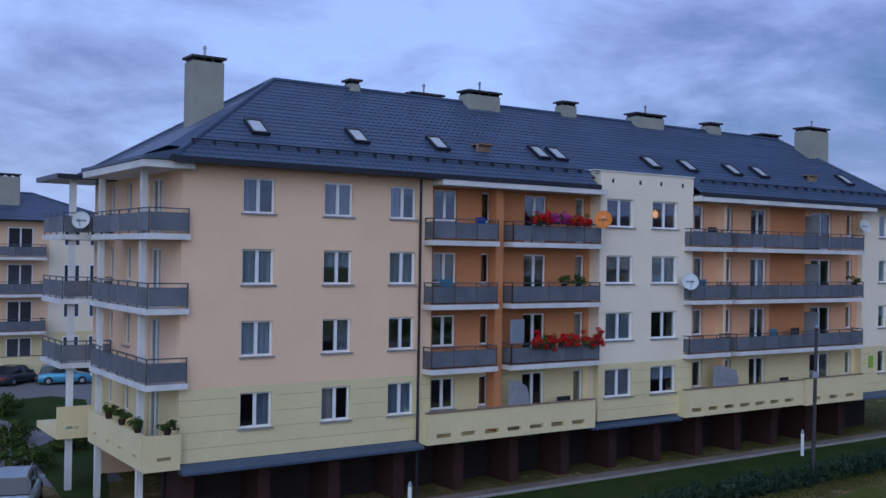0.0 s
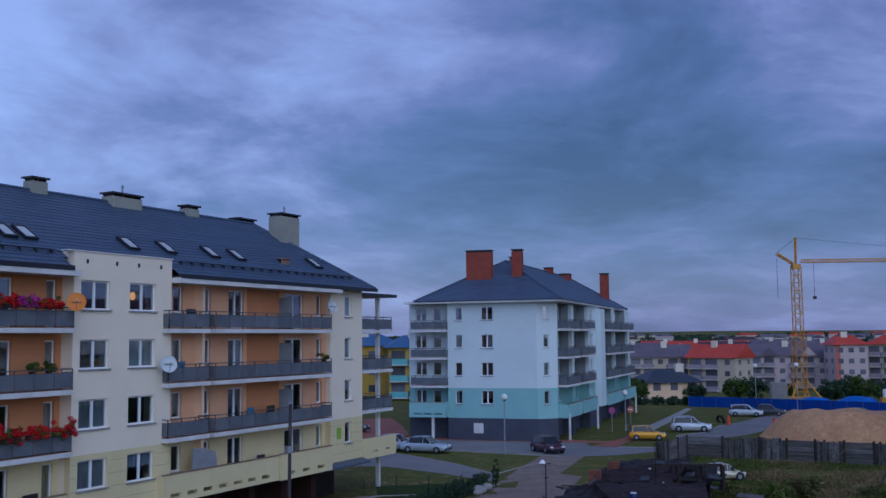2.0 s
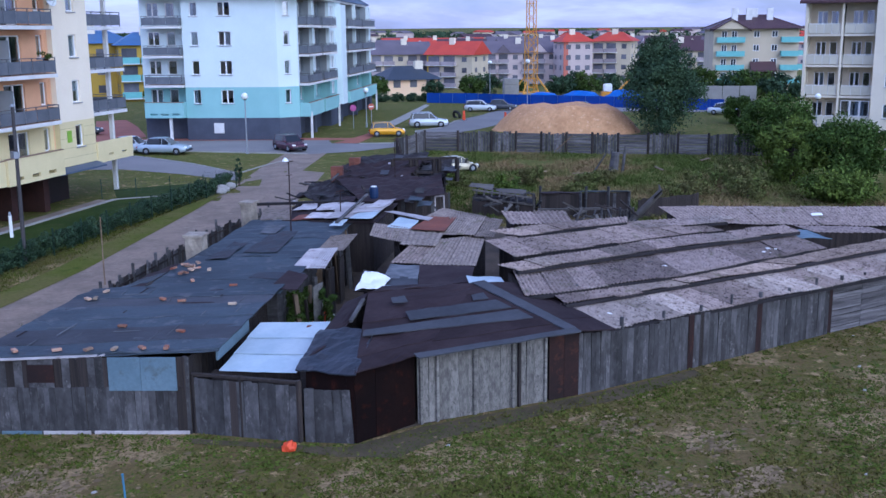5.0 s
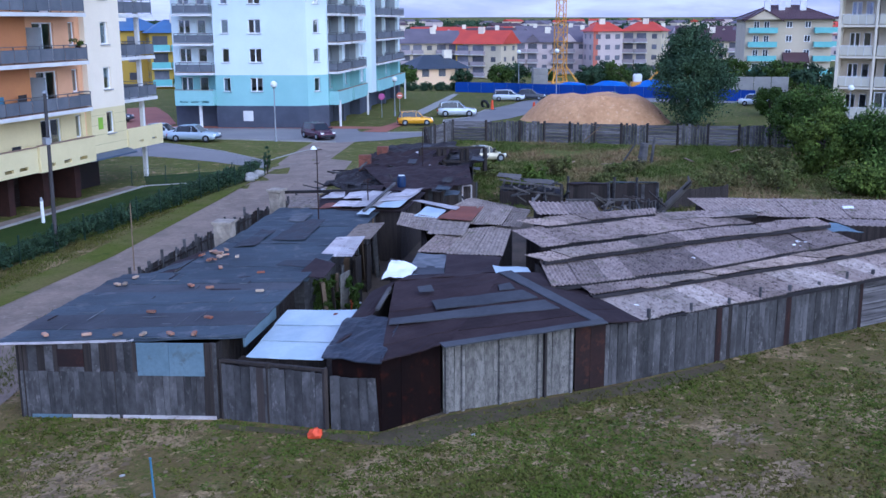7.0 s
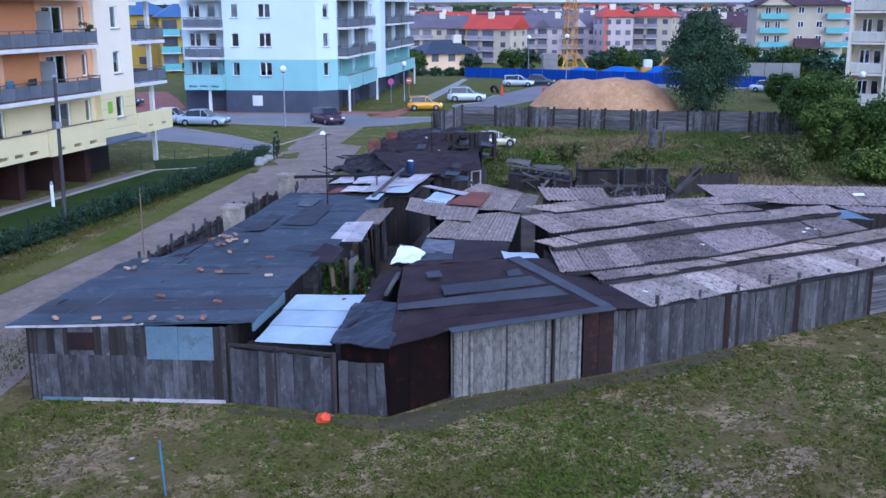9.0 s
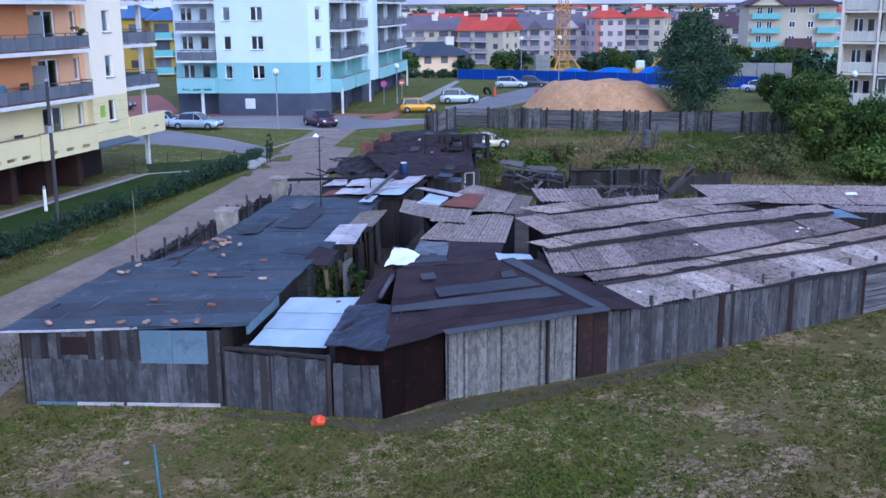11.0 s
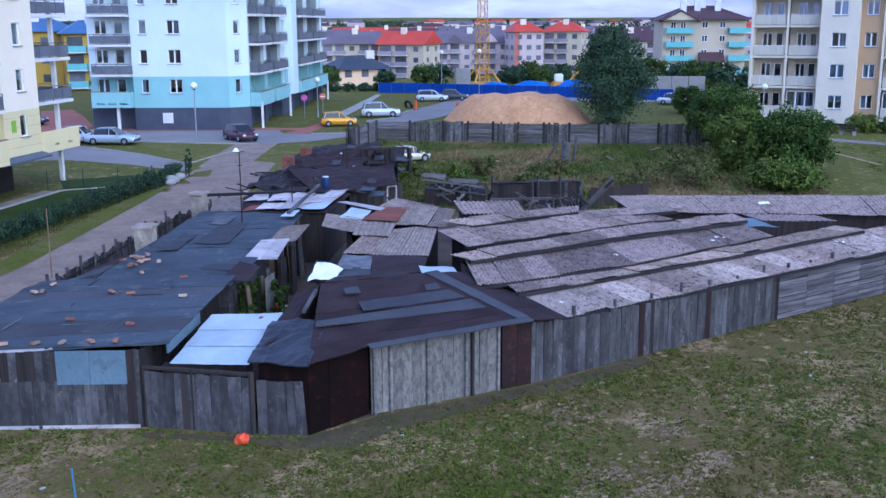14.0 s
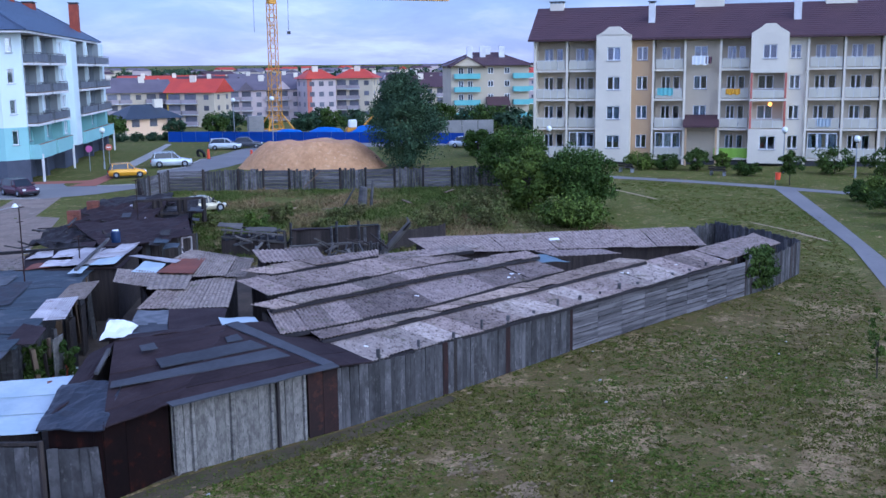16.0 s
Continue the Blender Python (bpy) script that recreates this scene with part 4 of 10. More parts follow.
for x0, x1 in ((13.0, 14.2), (26.9, 28.9)):
    bm = bmesh.new()
    v = [bm.verts.new((x, -0.55, z)) for x, z in ((x0, 2.4), (x1, 2.4), (x1, 3.7), (x1 - 0.15, 4.15), (x0 + 0.45 * (x1 - x0), 4.45), (x0, 4.5))]
    top = bmesh.ops.extrude_face_region(bm, geom=[bm.faces.new(v)])["geom"]
    bmesh.ops.translate(bm, verts=[g for g in top if isinstance(g, bmesh.types.BMVert)], vec=(0, 0.03, 0))
    bmesh.ops.recalc_face_normals(bm, faces=bm.faces[:])
    part("privacy_screen", bm, SILL, bld, "pale grey screen with a rounded top")
slotted_block(bld, ID, 8.38, 18.12, 0.82, 1.95, 3.3, [8.85 + 1.3 * i for i in range(7)], YELLOW)
slotted_block(bld, ID, 24.48, 34.25, 0.82, 1.92, 3.34, [24.95 + 1.27 * i for i in range(7)], YELLOW)
slotted_block(bld, ID, 34.3, 39.8, 0.95, 1.88, 3.4, [34.9, 36.5, 38.1], YELLOW)
# end balconies with their columns
E0 = L0 - 1.4
for f in FLOORS[1:]:
    bm = bmesh.new()
    cuboid(bm, E0, L0 - 0.002, -0.25, 7.3, f - 0.22, f)
    cuboid(bm, L0 - 0.002, L0 + 0.25, -0.25, -0.002, f - 0.22, f)
    s = part("balcony", bm, TRIM, bld)
    railing(s, [((E0 + 0.07, 7.2), (E0 + 0.07, -0.18)), ((E0 + 0.07, -0.18), (L0 + 0.2, -0.18))], f, 0.98, PANEL, RAIL)
bm = bmesh.new()
cuboid(bm, E0, L0 - 0.002, -0.25, 7.3, 1.95, 2.3)
s = part("balcony", bm, YELLOW, bld)
wall_part("parapet", s, YELLOW, E0, L0 + 0.02, 2.3, 3.3, 0.15, [(E0 + 0.5, E0 + 1.05, 2.34, 2.48)], shift(0, -0.27, 0))
wall_part("parapet", s, YELLOW, 0, 7.3, 2.3, 3.3, 0.15, [(v, v + 0.55, 2.34, 2.48) for v in (0.8, 2.6, 4.4, 6.2)], Matrix.Translation((E0 - 0.01, 7.3, 0)) @ Matrix.Rotation(-math.pi / 2, 4, "Z"))
for y in (1.2, 6.9):
    bm = bmesh.new()
    cuboid(bm, E0 + 0.22, E0 + 0.46, y, y + 0.24, -0.5, 13.3)
    part("column", bm, TRIM, bld)
bm = bmesh.new()
cuboid(bm, E0 - 0.25, L0 + 0.3, -0.5, 7.9, 13.3, 13.58)
part("eave_beam", bm, TRIM, bld)
bm = bmesh.new()
prism(bm, [(E0 - 0.3, -0.6), (L0 - 0.3, -0.6), (L0 - 0.3, 8.0), (E0 - 0.3, 8.0)], 13.6, [13.72, 14.05, 14.05, 13.72])
part("roof_skirt", bm, SLATE, bld)
for f in FLOORS[1:]:
    bm = bmesh.new()
    cuboid(bm, L0 - 2.3, L0 - 0.01, 8.6, 12.3, f - 0.22, f)
    s = part("balcony", bm, TRIM, bld)
    railing(s, [((L0 - 2.23, 12.2), (L0 - 2.23, 8.67)), ((L0 - 2.23, 8.67), (L0 - 0.1, 8.67))], f, 0.98, PANEL, RAIL)
    bm = bmesh.new()
    cuboid(bm, L1 + 0.01, L1 + 4.9, 0.35, 4.6, f - 0.22, f)
    s = part("balcony", bm, TRIM, bld)
    railing(s, [((L1 + 0.1, 0.42), (L1 + 4.83, 0.42)), ((L1 + 4.83, 0.42), (L1 + 4.83, 4.5))], f, 0.98, PANEL, RAIL)
for x0, x1, y0, y1, slots in ((L0 - 2.4, L0 - 0.01, 8.5, 12.3, (L0 - 2.1, L0 - 1.1)), (L1 + 0.01, L1 + 4.5, -0.1, 4.6, (L1 + 1.3, L1 + 3.0))):
    bm = bmesh.new()
    cuboid(bm, x0, x1, y0, y1, 1.9, 2.2)
    s = part("balcony", bm, YELLOW, bld)
    wall_part("parapet", s, YELLOW, x0, x1, 2.2, 3.3, 0.15, [(v, v + 0.6, 2.3, 2.44) for v in slots], shift(0, y0 - 0.01, 0))
for x, y in ((L0 - 1.9, 8.9), (L1 + 3.7, 0.9)):
    bm = bmesh.new()
    cuboid(bm, x, x + 0.26, y, y + 0.26, -0.5, 13.3)
    part("column", bm, TRIM, bld)
for x0, x1, y0, y1 in ((L0 - 2.6, L0 - 0.01, 8.4, 12.4), (L1 + 0.01, L1 + 5.3, 0.2, 4.8)):
    bm = bmesh.new()
    cuboid(bm, x0, x1, y0, y1, 13.28, 13.5)
    part("balcony_roof", bm, GUTTER, bld)
# roof, gutter, downpipe
roof_a = hip_roof(bld, -3.0, 45.7, -0.7, 12.7, 13.72, 18.2, 7.0, 5.3, SLATE, 0.36, 0.02, gaps=[(18.3 + 3.0, 25.5 + 3.0, 0.17)], hull=0.77)
bm = bmesh.new()
for x0, x1 in ((-3.0, 18.28), (25.5, 45.7)):
    cuboid(bm, x0, x1, -0.88, -0.7, 13.52, 13.75)
cuboid(bm, -3.14, -3.0, -0.84, 12.7, 13.58, 13.74)
part("gutter", bm, GUTTER, bld)
bm = bmesh.new()
for x0, x1 in ((-3.0, 18.28), (25.5, 45.7)):
    cuboid(bm, x0, x1, -0.69, 0.0, 13.57, 13.66)
part("soffit", bm, GUTTER, bld)
bm = bmesh.new()
tube(bm, (8.3, -0.12, -0.4), (8.3, -0.12, 13.5), 0.06)
part("downpipe", bm, GUTTER, bld)
bm = bmesh.new()
for x0, x1 in ((-2.0, 18.0), (26.6, 44.0)):
    for x in np.arange(x0, x1, 0.9):
        cuboid(bm, x, x + 0.08, 0.15, 0.36, 14.28, 14.54)
    cuboid(bm, x0, x1, 0.14, 0.18, 14.50, 14.55)
    cuboid(bm, x0, x1, 0.14, 0.17, 14.40, 14.43)
tagged(part("snow_guard", bm, GUTTER, roof_a), kind="stuff")
SL = math.atan2(18.2 - 13.72, 6.7)
for x in (1.25, 6.0, 10.25, 16.3, 17.45, 24.1, 26.95, 30.65, 33.05, 41.35):
    skylight(roof_a, x, 1.1, 14.98, SL)
bm = bmesh.new()
cuboid(bm, 12.35, 13.15, 1.35, 1.45, 15.0, 15.45)
cuboid(bm, 12.35, 13.15, 1.1, 1.9, 15.45, 15.51)
part("roof_hatch", bm, SOFFIT, roof_a, "open brown wooden roof hatch")
bm = bmesh.new()
cuboid(bm, 37.3, 38.1, 1.25, 1.35, 15.0, 15.4)
cuboid(bm, 37.3, 38.1, 1.1, 1.8, 15.4, 15.46)
part("roof_hatch", bm, SOFFIT, roof_a, "open brown wooden roof hatch")
chimney(roof_a, -0.12, 1.3, 5.3, 6.4, 13.8, 18.55, CHIMNEY, pipes=1)
chimney(roof_a, 7.95, 8.5, 5.8, 6.5, 17.6, 18.45, CHIMNEY)
chimney(roof_a, 12.0, 13.9, 6.6, 7.4, 17.4, 18.35, CHIMNEY, pipes=1)
chimney(roof_a, 14.7, 16.75, 5.4, 6.3, 17.5, 18.6, CHIMNEY, pipes=1)
chimney(roof_a, 21.4, 22.4, 5.7, 6.4, 17.6, 18.7, CHIMNEY)
chimney(roof_a, 26.9, 29.2, 5.5, 6.4, 17.6, 18.55, CHIMNEY, pipes=1)
chimney(roof_a, 33.4, 34.5, 5.7, 6.4, 17.6, 18.55, CHIMNEY)
chimney(roof_a, 39.4, 41.2, 6.4, 7.2, 17.0, 18.4, CHIMNEY)
chimney(roof_a, 41.0, 43.1, 4.0, 5.1, 15.2, 18.75, CHIMNEY, pipes=1)
# the glow of a lamp in an upper window, and a number plate drawn plain
bm = bmesh.new()
bmesh.ops.create_icosphere(bm, subdivisions=2, radius=0.19, matrix=shift(22.75, -0.112, 12.5) @ Matrix.Diagonal((1.1, 0.09, 1.2, 1)))
part("window_lamp", bm, LAMPLIGHT, bld, "round lamp glowing orange behind the pane")
bm = bmesh.new()
cuboid(bm, 41.75, 42.25, -0.03, 0.0, 3.6, 4.35)
part("sign_plate", bm, LIME, bld, "small green sign plate")

# ---- the pale blue and mint building ----
UB = Vector((0.665, -0.747)).normalized()
ANG_B = math.atan2(UB.y, UB.x)
bb = thing("apartment_building", "pale blue and mint apartment building with slate roof and brick chimneys", "apartment building", frame_at(54.9, 87.0, 0, ANG_B))
FB = (2.62, 5.45, 8.28, 11.1)
SB = (3.6, 6.42, 9.22, 12.02)


def mint_band(x0, x1, m, holes, thick=0.35, upper=None):
    wall_part("wall", bb, PLINTH, x0, x1, 0, 2.2, thick, [], m)
    wall_part("wall", bb, MINT, x0, x1, 2.2, 5.2, thick, [h for h in holes if h[2] < 5.0], m)
    wall_part("wall", bb, upper or WHITE_WALL, x0, x1, 5.2, 13.75, thick, [h for h in holes if h[2] > 5.0], m)


def mint_side(x0, x1, m, cols, upper=None):
    holes = [(x, x + w, z, z + 1.35) for x, w in cols for z in SB]
    mint_band(x0, x1, m, holes, upper=upper)
    for x, w in cols:
        for i, z in enumerate(SB):
            window(bb, m, x, z, w, 1.35, 2 if w > 0.9 else 1)


mint_side(-4.0, 5.3, ID, [(-3.2, 0.75), (-0.45, 1.25)])
cham = Matrix.Translation((5.3, 0, 0)) @ Matrix.Rotation(radians(38), 4, "Z")
mint_side(0, 2.2, cham, [(0.75, 0.6)])
corner = cham @ Vector((2.2, 0, 0))
sideb = Matrix.Translation((corner.x, corner.y, 0)) @ Matrix.Rotation(radians(88), 4, "Z")
BL = 41.0
inset = sideb @ shift(0, 1.1, 0)
# recessed runs take the darker wall colour that carries the loggia shade
for x0, x1, deep in ((0, 0.5, 0), (0.5, 6.5, 1), (6.5, 7.5, 0), (7.5, 14.5, 1), (14.5, 21.0, 0), (21.0, 30.0, 1), (30.0, 30.5, 0), (30.5, 39.5, 1), (39.5, BL, 0)):
    mint_side(x0, x1, inset if deep else sideb, [(x, 1.7) for x in (1.2, 4.2, 8.2, 11.4, 15.4, 22.0, 25.2, 27.9, 31.5, 35.6) if x0 <= x and x + 1.7 <= x1], LOGGIA_SHADE if deep else None)
    if not deep:
        continue
    for xa in (x0 - 0.3, x1):
        for z0, z1, mt in ((0, 2.2, PLINTH), (2.2, 5.2, MINT), (5.2, 13.75, LOGGIA_SIDE_SHADE)):
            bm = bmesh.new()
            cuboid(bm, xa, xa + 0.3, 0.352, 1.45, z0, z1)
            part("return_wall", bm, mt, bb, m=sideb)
    for i, f in enumerate(FB):
        if i == 0:
            slotted_block(bb, sideb, x0, x1, 1.0, f - 0.45, f + 0.9, [], MINT)
        else:
            balcony(bb, sideb, x0, x1, 0.95, f, back=1.09, spacing=1.6)
bm = bmesh.new()
cuboid(bm, 18.2, 20.8, -0.7, -0.002, 2.2, 13.5)
part("bay", bm, WHITE_WALL, bb, m=sideb)
for x in (0.7, 14.2, 39.0):
    bm = bmesh.new()
    cuboid(bm, x, x + 0.2, -1.1, -0.9, 0, 2.6)
    part("column", bm, TRIM, bb, m=sideb)
lm = shift(0, 1.2, 0)
mint_side(-8.6, -4.0, lm, [(-7.9, 1.2), (-6.0, 0.9)])
bm = bmesh.new()
cuboid(bm, -4.0, -3.65, 0.352, 1.2, 0, 13.75)
part("wall", bm, WHITE_WALL, bb)
for i, f in enumerate(FB):
    if i == 0:
        slotted_block(bb, shift(0, 0.6, 0), -7.9, -4.02, 1.5, f - 0.35, f + 1.15, [-7.4, -6.3, -5.2], MINT)
    else:
        balcony(bb, shift(0, 0.6, 0), -7.8, -4.02, 1.35, f, back=0.58)
bm = bmesh.new()
cuboid(bm, -5.6, -5.35, -0.6, -0.35, 0, 2.4)
part("column", bm, TRIM, bb)
back = Matrix.Translation((-8.6, 1.2, 0)) @ Matrix.Rotation(radians(88), 4, "Z")
bm = bmesh.new()
cuboid(bm, 0.352, BL, -0.3, 0.0, 0, 13.75)
part("wall", bm, WHITE_WALL, bb, m=back)
far_r = sideb @ Vector((BL, 0, 0))
bm = bmesh.new()
cuboid(bm, -6.5, far_r.x - 0.4, far_r.y - 0.6, far_r.y - 0.3, 0, 13.7)
part("wall", bm, WHITE_WALL, bb)
bm = bmesh.new()
for z in (2.2, 5.1, 7.95, 10.75, 13.45):
    cuboid(bm, -8.0, 6.4, 2.0, 40.0, z, z + 0.22)
part("storey_floors", bm, INSIDE, bb)
bm = bmesh.new()
cuboid(bm, -8.4, corner.x + 0.9, -0.9, 42.6, 13.76, 13.98)
part("eave_beam", bm, TRIM, bb)
roofb_m = Matrix.Translation((corner.x + 1.0, -1.0, 0)) @ Matrix.Rotation(math.pi / 2, 4, "Z")
wb = corner.x + 1.0 + 7.3
roof_b = hip_roof(bb, 0, 45.2, 0, wb, 14.0, 18.5, 8.2, 3.6, SLATE, 0.4, 0.0, sides=("front", "left"), m=roofb_m)
for x0, x1, y0, y1, z0, z1 in ((4.2, 5.2, 8.25, 10.95, 15.0, 19.2), (4.6, 5.5, 5.05, 6.1, 15.0, 19.2), (11.0, 12.3, 6.9, 8.0, 17.0, 18.95), (29.0, 30.3, 7.2, 8.2, 17.6, 18.9), (36.0, 38.0, 6.4, 7.6, 16.8, 18.5), (41.0, 42.2, 2.0, 3.1, 14.4, 18.7)):
    chimney(roof_b, x0, x1, y0, y1, z0, z1, BRICK)
bm = bmesh.new()
cuboid(bm, -1.3, -0.3, -0.06, -0.003, 0.7, 1.7)
part("sign_plate", bm, TRIM, bb, "blank white notice board")

# ---- the lie of the land ----
ua = Vector((math.cos(ANG_A), math.sin(ANG_A)))


def terrain(x, y):
    """Flat, a little sunk along the garages, with low swells in the meadow and a rise at the skyline."""
    s = (x + 7.17) * ua.x + (y - 39.98) * ua.y
    n = (x + 7.17) * ua.y - (y - 39.98) * ua.x
    dip = 0.0
    if -14 < s < 62:
        k = min(1.0, max(0.0, (9.0 - n) / 2.5)) * min(1.0, max(0.0, (n + 30) / 8)) * min(1.0, (s + 14) / 8) * min(1.0, (62 - s) / 14)
        dip = -0.5 * k * k * (3 - 2 * k)
    r = math.hypot(x, y)
    hill = 0.0
    k = min(1.0, max(0.0, (r - 150) / 130))
    hill -= 4.8 * k * k * (3 - 2 * k)
    if r > 380:
        hill += (r - 380) * 0.0092 + 1.6 * math.sin(x * 0.011) * math.sin(y * 0.013 + 1.0) * min(1, (r - 380) / 200)
    return dip + hill


# ---- the ivory building with loggias ----
ANG_C = math.atan2(-14.73, 4.37)
cc = thing("apartment_building", "ivory and tan apartment building with loggias and plum-brown roof", "apartment building", frame_at(100.16, 41.37, 0, ANG_C))
FC = (0.75, 3.75, 6.75, 9.75)
C0, C1 = -7.8, 50.0
ZE = 12.75


def loggia(x0, x1, ground_glazed=False):
    """A stack of loggias between posts, with ivory panels on the rails."""
    lm = shift(0, 1.5, 0)
    w = x1 - x0
    holes = []
    for f in FC:
        for a, ww in ((0.22, 0.30), (0.62, 0.22)):
            holes.append((x0 + a * w, x0 + (a + ww) * w, f + (0.05 if a > 0.5 else 0.85), f + 2.25))
    wall_part("wall", cc, BEIGE, x0, x1, 0.2, ZE, 0.3, holes, lm)
    for h in holes:
        window(cc, lm, h[0], h[2], h[1] - h[0], h[3] - h[2], 2 if h[1] - h[0] > 0.85 else 1, sill=False, cloth=dice.choice((0.5, 0.78, 0.78, 0.3)))
    for i, f in enumerate(FC):
        bm = bmesh.new()
        cuboid(bm, x0, x1, 0.0, 1.49, f - 0.2, f)
        s = part("balcony", bm, IVORY, cc)
        railing(s, [((x0 + 0.16, 0.08), (x1 - 0.16, 0.08))], f, 1.05, IVORY_PANEL, TRIM, spacing=0.8 if i else 1.1, rail_gap=0.06)
    if ground_glazed:
        for i in range(3):
            window(cc, shift(0, 0.1, 0), x0 + 0.2 + i * (w - 0.4) / 3, FC[0] + 1.0, (w - 0.5) / 3, 1.55, 1, sill=False)


loggia(-7.6, -4.35)
loggia(-4.2, -1.1, ground_glazed=True)
loggia(4.75, 7.75, ground_glazed=True)
loggia(11.35, 14.2)
loggia(19.75, 23.0, ground_glazed=True)
loggia(23.1, 26.45)
loggia(26.6, 30.0)
for x in (-7.75, -4.35, 4.55, 7.7, 11.2, 19.55, 22.95, 26.45):
    bm = bmesh.new()
    cuboid(bm, x, x + 0.22, -0.12, 0.1, 0.0, ZE)
    part("post", bm, IVORY, cc)


def plain_run(x0, x1, y, mat, cols, z0=0.3, z1=ZE, sills=None, h=1.35):
    sills = sills or [f + 0.95 for f in FC]
    m = shift(0, y, 0)
    holes = [(x, x + w, z, z + h) for x, w in cols for z in sills]
    wall_part("wall", cc, mat, x0, x1, z0, z1, 0.3, holes, m)
    for x, w in cols:
        for z in sills:
            window(cc, m, x, z, w, h, 2)


plain_run(-1.1, 2.45, -0.9, IVORY, [(0.02, 1.35)], z1=13.3)
plain_run(2.45, 4.55, 0.3, TAN, [(2.95, 1.1)])
plain_run(7.9, 11.2, 0.9, BEIGE, [(8.7, 1.3)], sills=[3.75 + 0.95, 7.7, 10.7])
plain_run(14.2, 17.75, -0.9, IVORY, [(15.35, 1.3)], z0=9.3, z1=13.2, sills=[FC[3] + 0.95])
plain_run(14.2, 17.75, -0.9, IVORY, [(15.3, 1.5)], z0=0.3, z1=3.5, sills=[FC[0] + 0.95])
plain_run(14.2, 17.75, 0.5, BEIGE, [(15.0, 1.5)], z0=3.5, z1=9.3, sills=[FC[1] + 0.95, FC[2] + 0.95])
plain_run(17.75, 19.55, 0.3, IVORY, [(18.0, 1.0)])
plain_run(30.0, C1, 0.3, IVORY, [(32.0, 1.2), (35.5, 1.2), (39.0, 1.2), (44.0, 1.2)])
for f in (FC[1], FC[2]):
    bm = bmesh.new()
    cuboid(bm, 14.25, 17.7, -0.88, 0.49, f - 0.25, f)
    s = part("balcony", bm, IVORY, cc)
    railing(s, [((14.3, -0.8), (17.65, -0.8))], f, 1.0, IVORY_PANEL, TRIM, spacing=1.1)
    for x in (14.25, 17.5):
        bm = bmesh.new()
        cuboid(bm, x, x + 0.2, -0.85, -0.65, f, f + 2.75)
        part("post", bm, RED_PANEL, s)
for x0, x1, y0 in ((-1.1, 2.45, -0.9), (14.2, 17.75, -0.9)):
    bm = bmesh.new()
    v = [bm.verts.new(p) for p in ((x0, y0, 13.2), (x1, y0, 13.2), (x1 - 0.9, y0, 13.75), ((x0 + x1) / 2 + 0.5, y0, 14.1), ((x0 + x1) / 2 - 0.5, y0, 14.1), (x0 + 0.9, y0, 13.75))]
    top = bmesh.ops.extrude_face_region(bm, geom=[bm.faces.new(v)])["geom"]
    bmesh.ops.translate(bm, verts=[g for g in top if isinstance(g, bmesh.types.BMVert)], vec=(0, 2.4, 0))
    part("gable", bm, IVORY, cc)
    for x in (x0, x1 - 0.3):
        bm = bmesh.new()
        cuboid(bm, x, x + 0.3, y0 + 0.3, 1.5, 0.3, 13.2)
        part("bay_side", bm, IVORY, cc)
bm = bmesh.new()
prism(bm, [(7.8, -1.5), (11.35, -1.5), (11.35, 0.9), (7.8, 0.9)], [3.9, 3.9, 4.3, 4.3], [4.1, 4.1, 5.1, 5.1])
part("porch_roof", bm, ROOF_BROWN, cc, "small brown tiled roof over the entrance")
for x in (8.0, 11.0):
    bm = bmesh.new()
    cuboid(bm, x, x + 0.2, -1.3, -1.1, 0, 3.95)
    part("porch_post", bm, TAN, cc)
window(cc, shift(0, 0.8, 0), 8.6, 0.3, 1.9, 2.6, 2, sill=False, name="entrance_door")
for x in (C0, C1 - 0.3):
    bm = bmesh.new()
    v = [bm.verts.new((x, y, z)) for y, z in ((0.0, 0), (11.5, 0), (11.5, ZE), (5.75, 16.1), (0.0, ZE))]
    top = bmesh.ops.extrude_face_region(bm, geom=[bm.faces.new(v)])["geom"]
    bmesh.ops.translate(bm, verts=[g for g in top if isinstance(g, bmesh.types.BMVert)], vec=(0.3, 0, 0))
    bmesh.ops.recalc_face_normals(bm, faces=bm.faces[:])
    part("end_wall", bm, IVORY, cc)
bm = bmesh.new()
cuboid(bm, C0 + 0.3, C1 - 0.3, 11.2, 11.5, 0, ZE)
part("wall", bm, IVORY, cc)
bm = bmesh.new()
for z in (0.4, 3.4, 6.4, 9.4, 12.4):
    cuboid(bm, C0 + 0.32, C1 - 0.32, 1.85, 11.1, z, z + 0.25)
part("storey_floors", bm, INSIDE, cc)
bm = bmesh.new()
cuboid(bm, C0 + 0.1, C1 - 0.1, 0.2, 11.3, 0, 0.38)
part("plinth", bm, CAP, cc)
bm = bmesh.new()
for sgn, ya, yb in ((1, -0.6, 5.75), (-1, 12.1, 5.75)):
    v = [bm.verts.new(p) for p in ((C0 - 0.5, ya, 12.85), (C1 + 0.5, ya, 12.85), (C1 + 0.5, yb, 16.4), (C0 - 0.5, yb, 16.4))]
    bm.faces.new(v if sgn > 0 else v[::-1])
roof_c = part("roof", bm, ROOF_BROWN, cc)
tile_slope(roof_c, (C0 - 0.5, -0.6, 12.9), (C1 + 0.5, -0.6, 12.9), (C0 - 0.5, 5.75, 16.45), (C1 + 0.5, 5.75, 16.45), ROOF_BROWN, 0.42)
bm = bmesh.new()
cuboid(bm, C0 - 0.5, C1 + 0.5, -0.72, -0.6, 12.72, 12.95)
part("gutter", bm, ROOF_BROWN, cc)
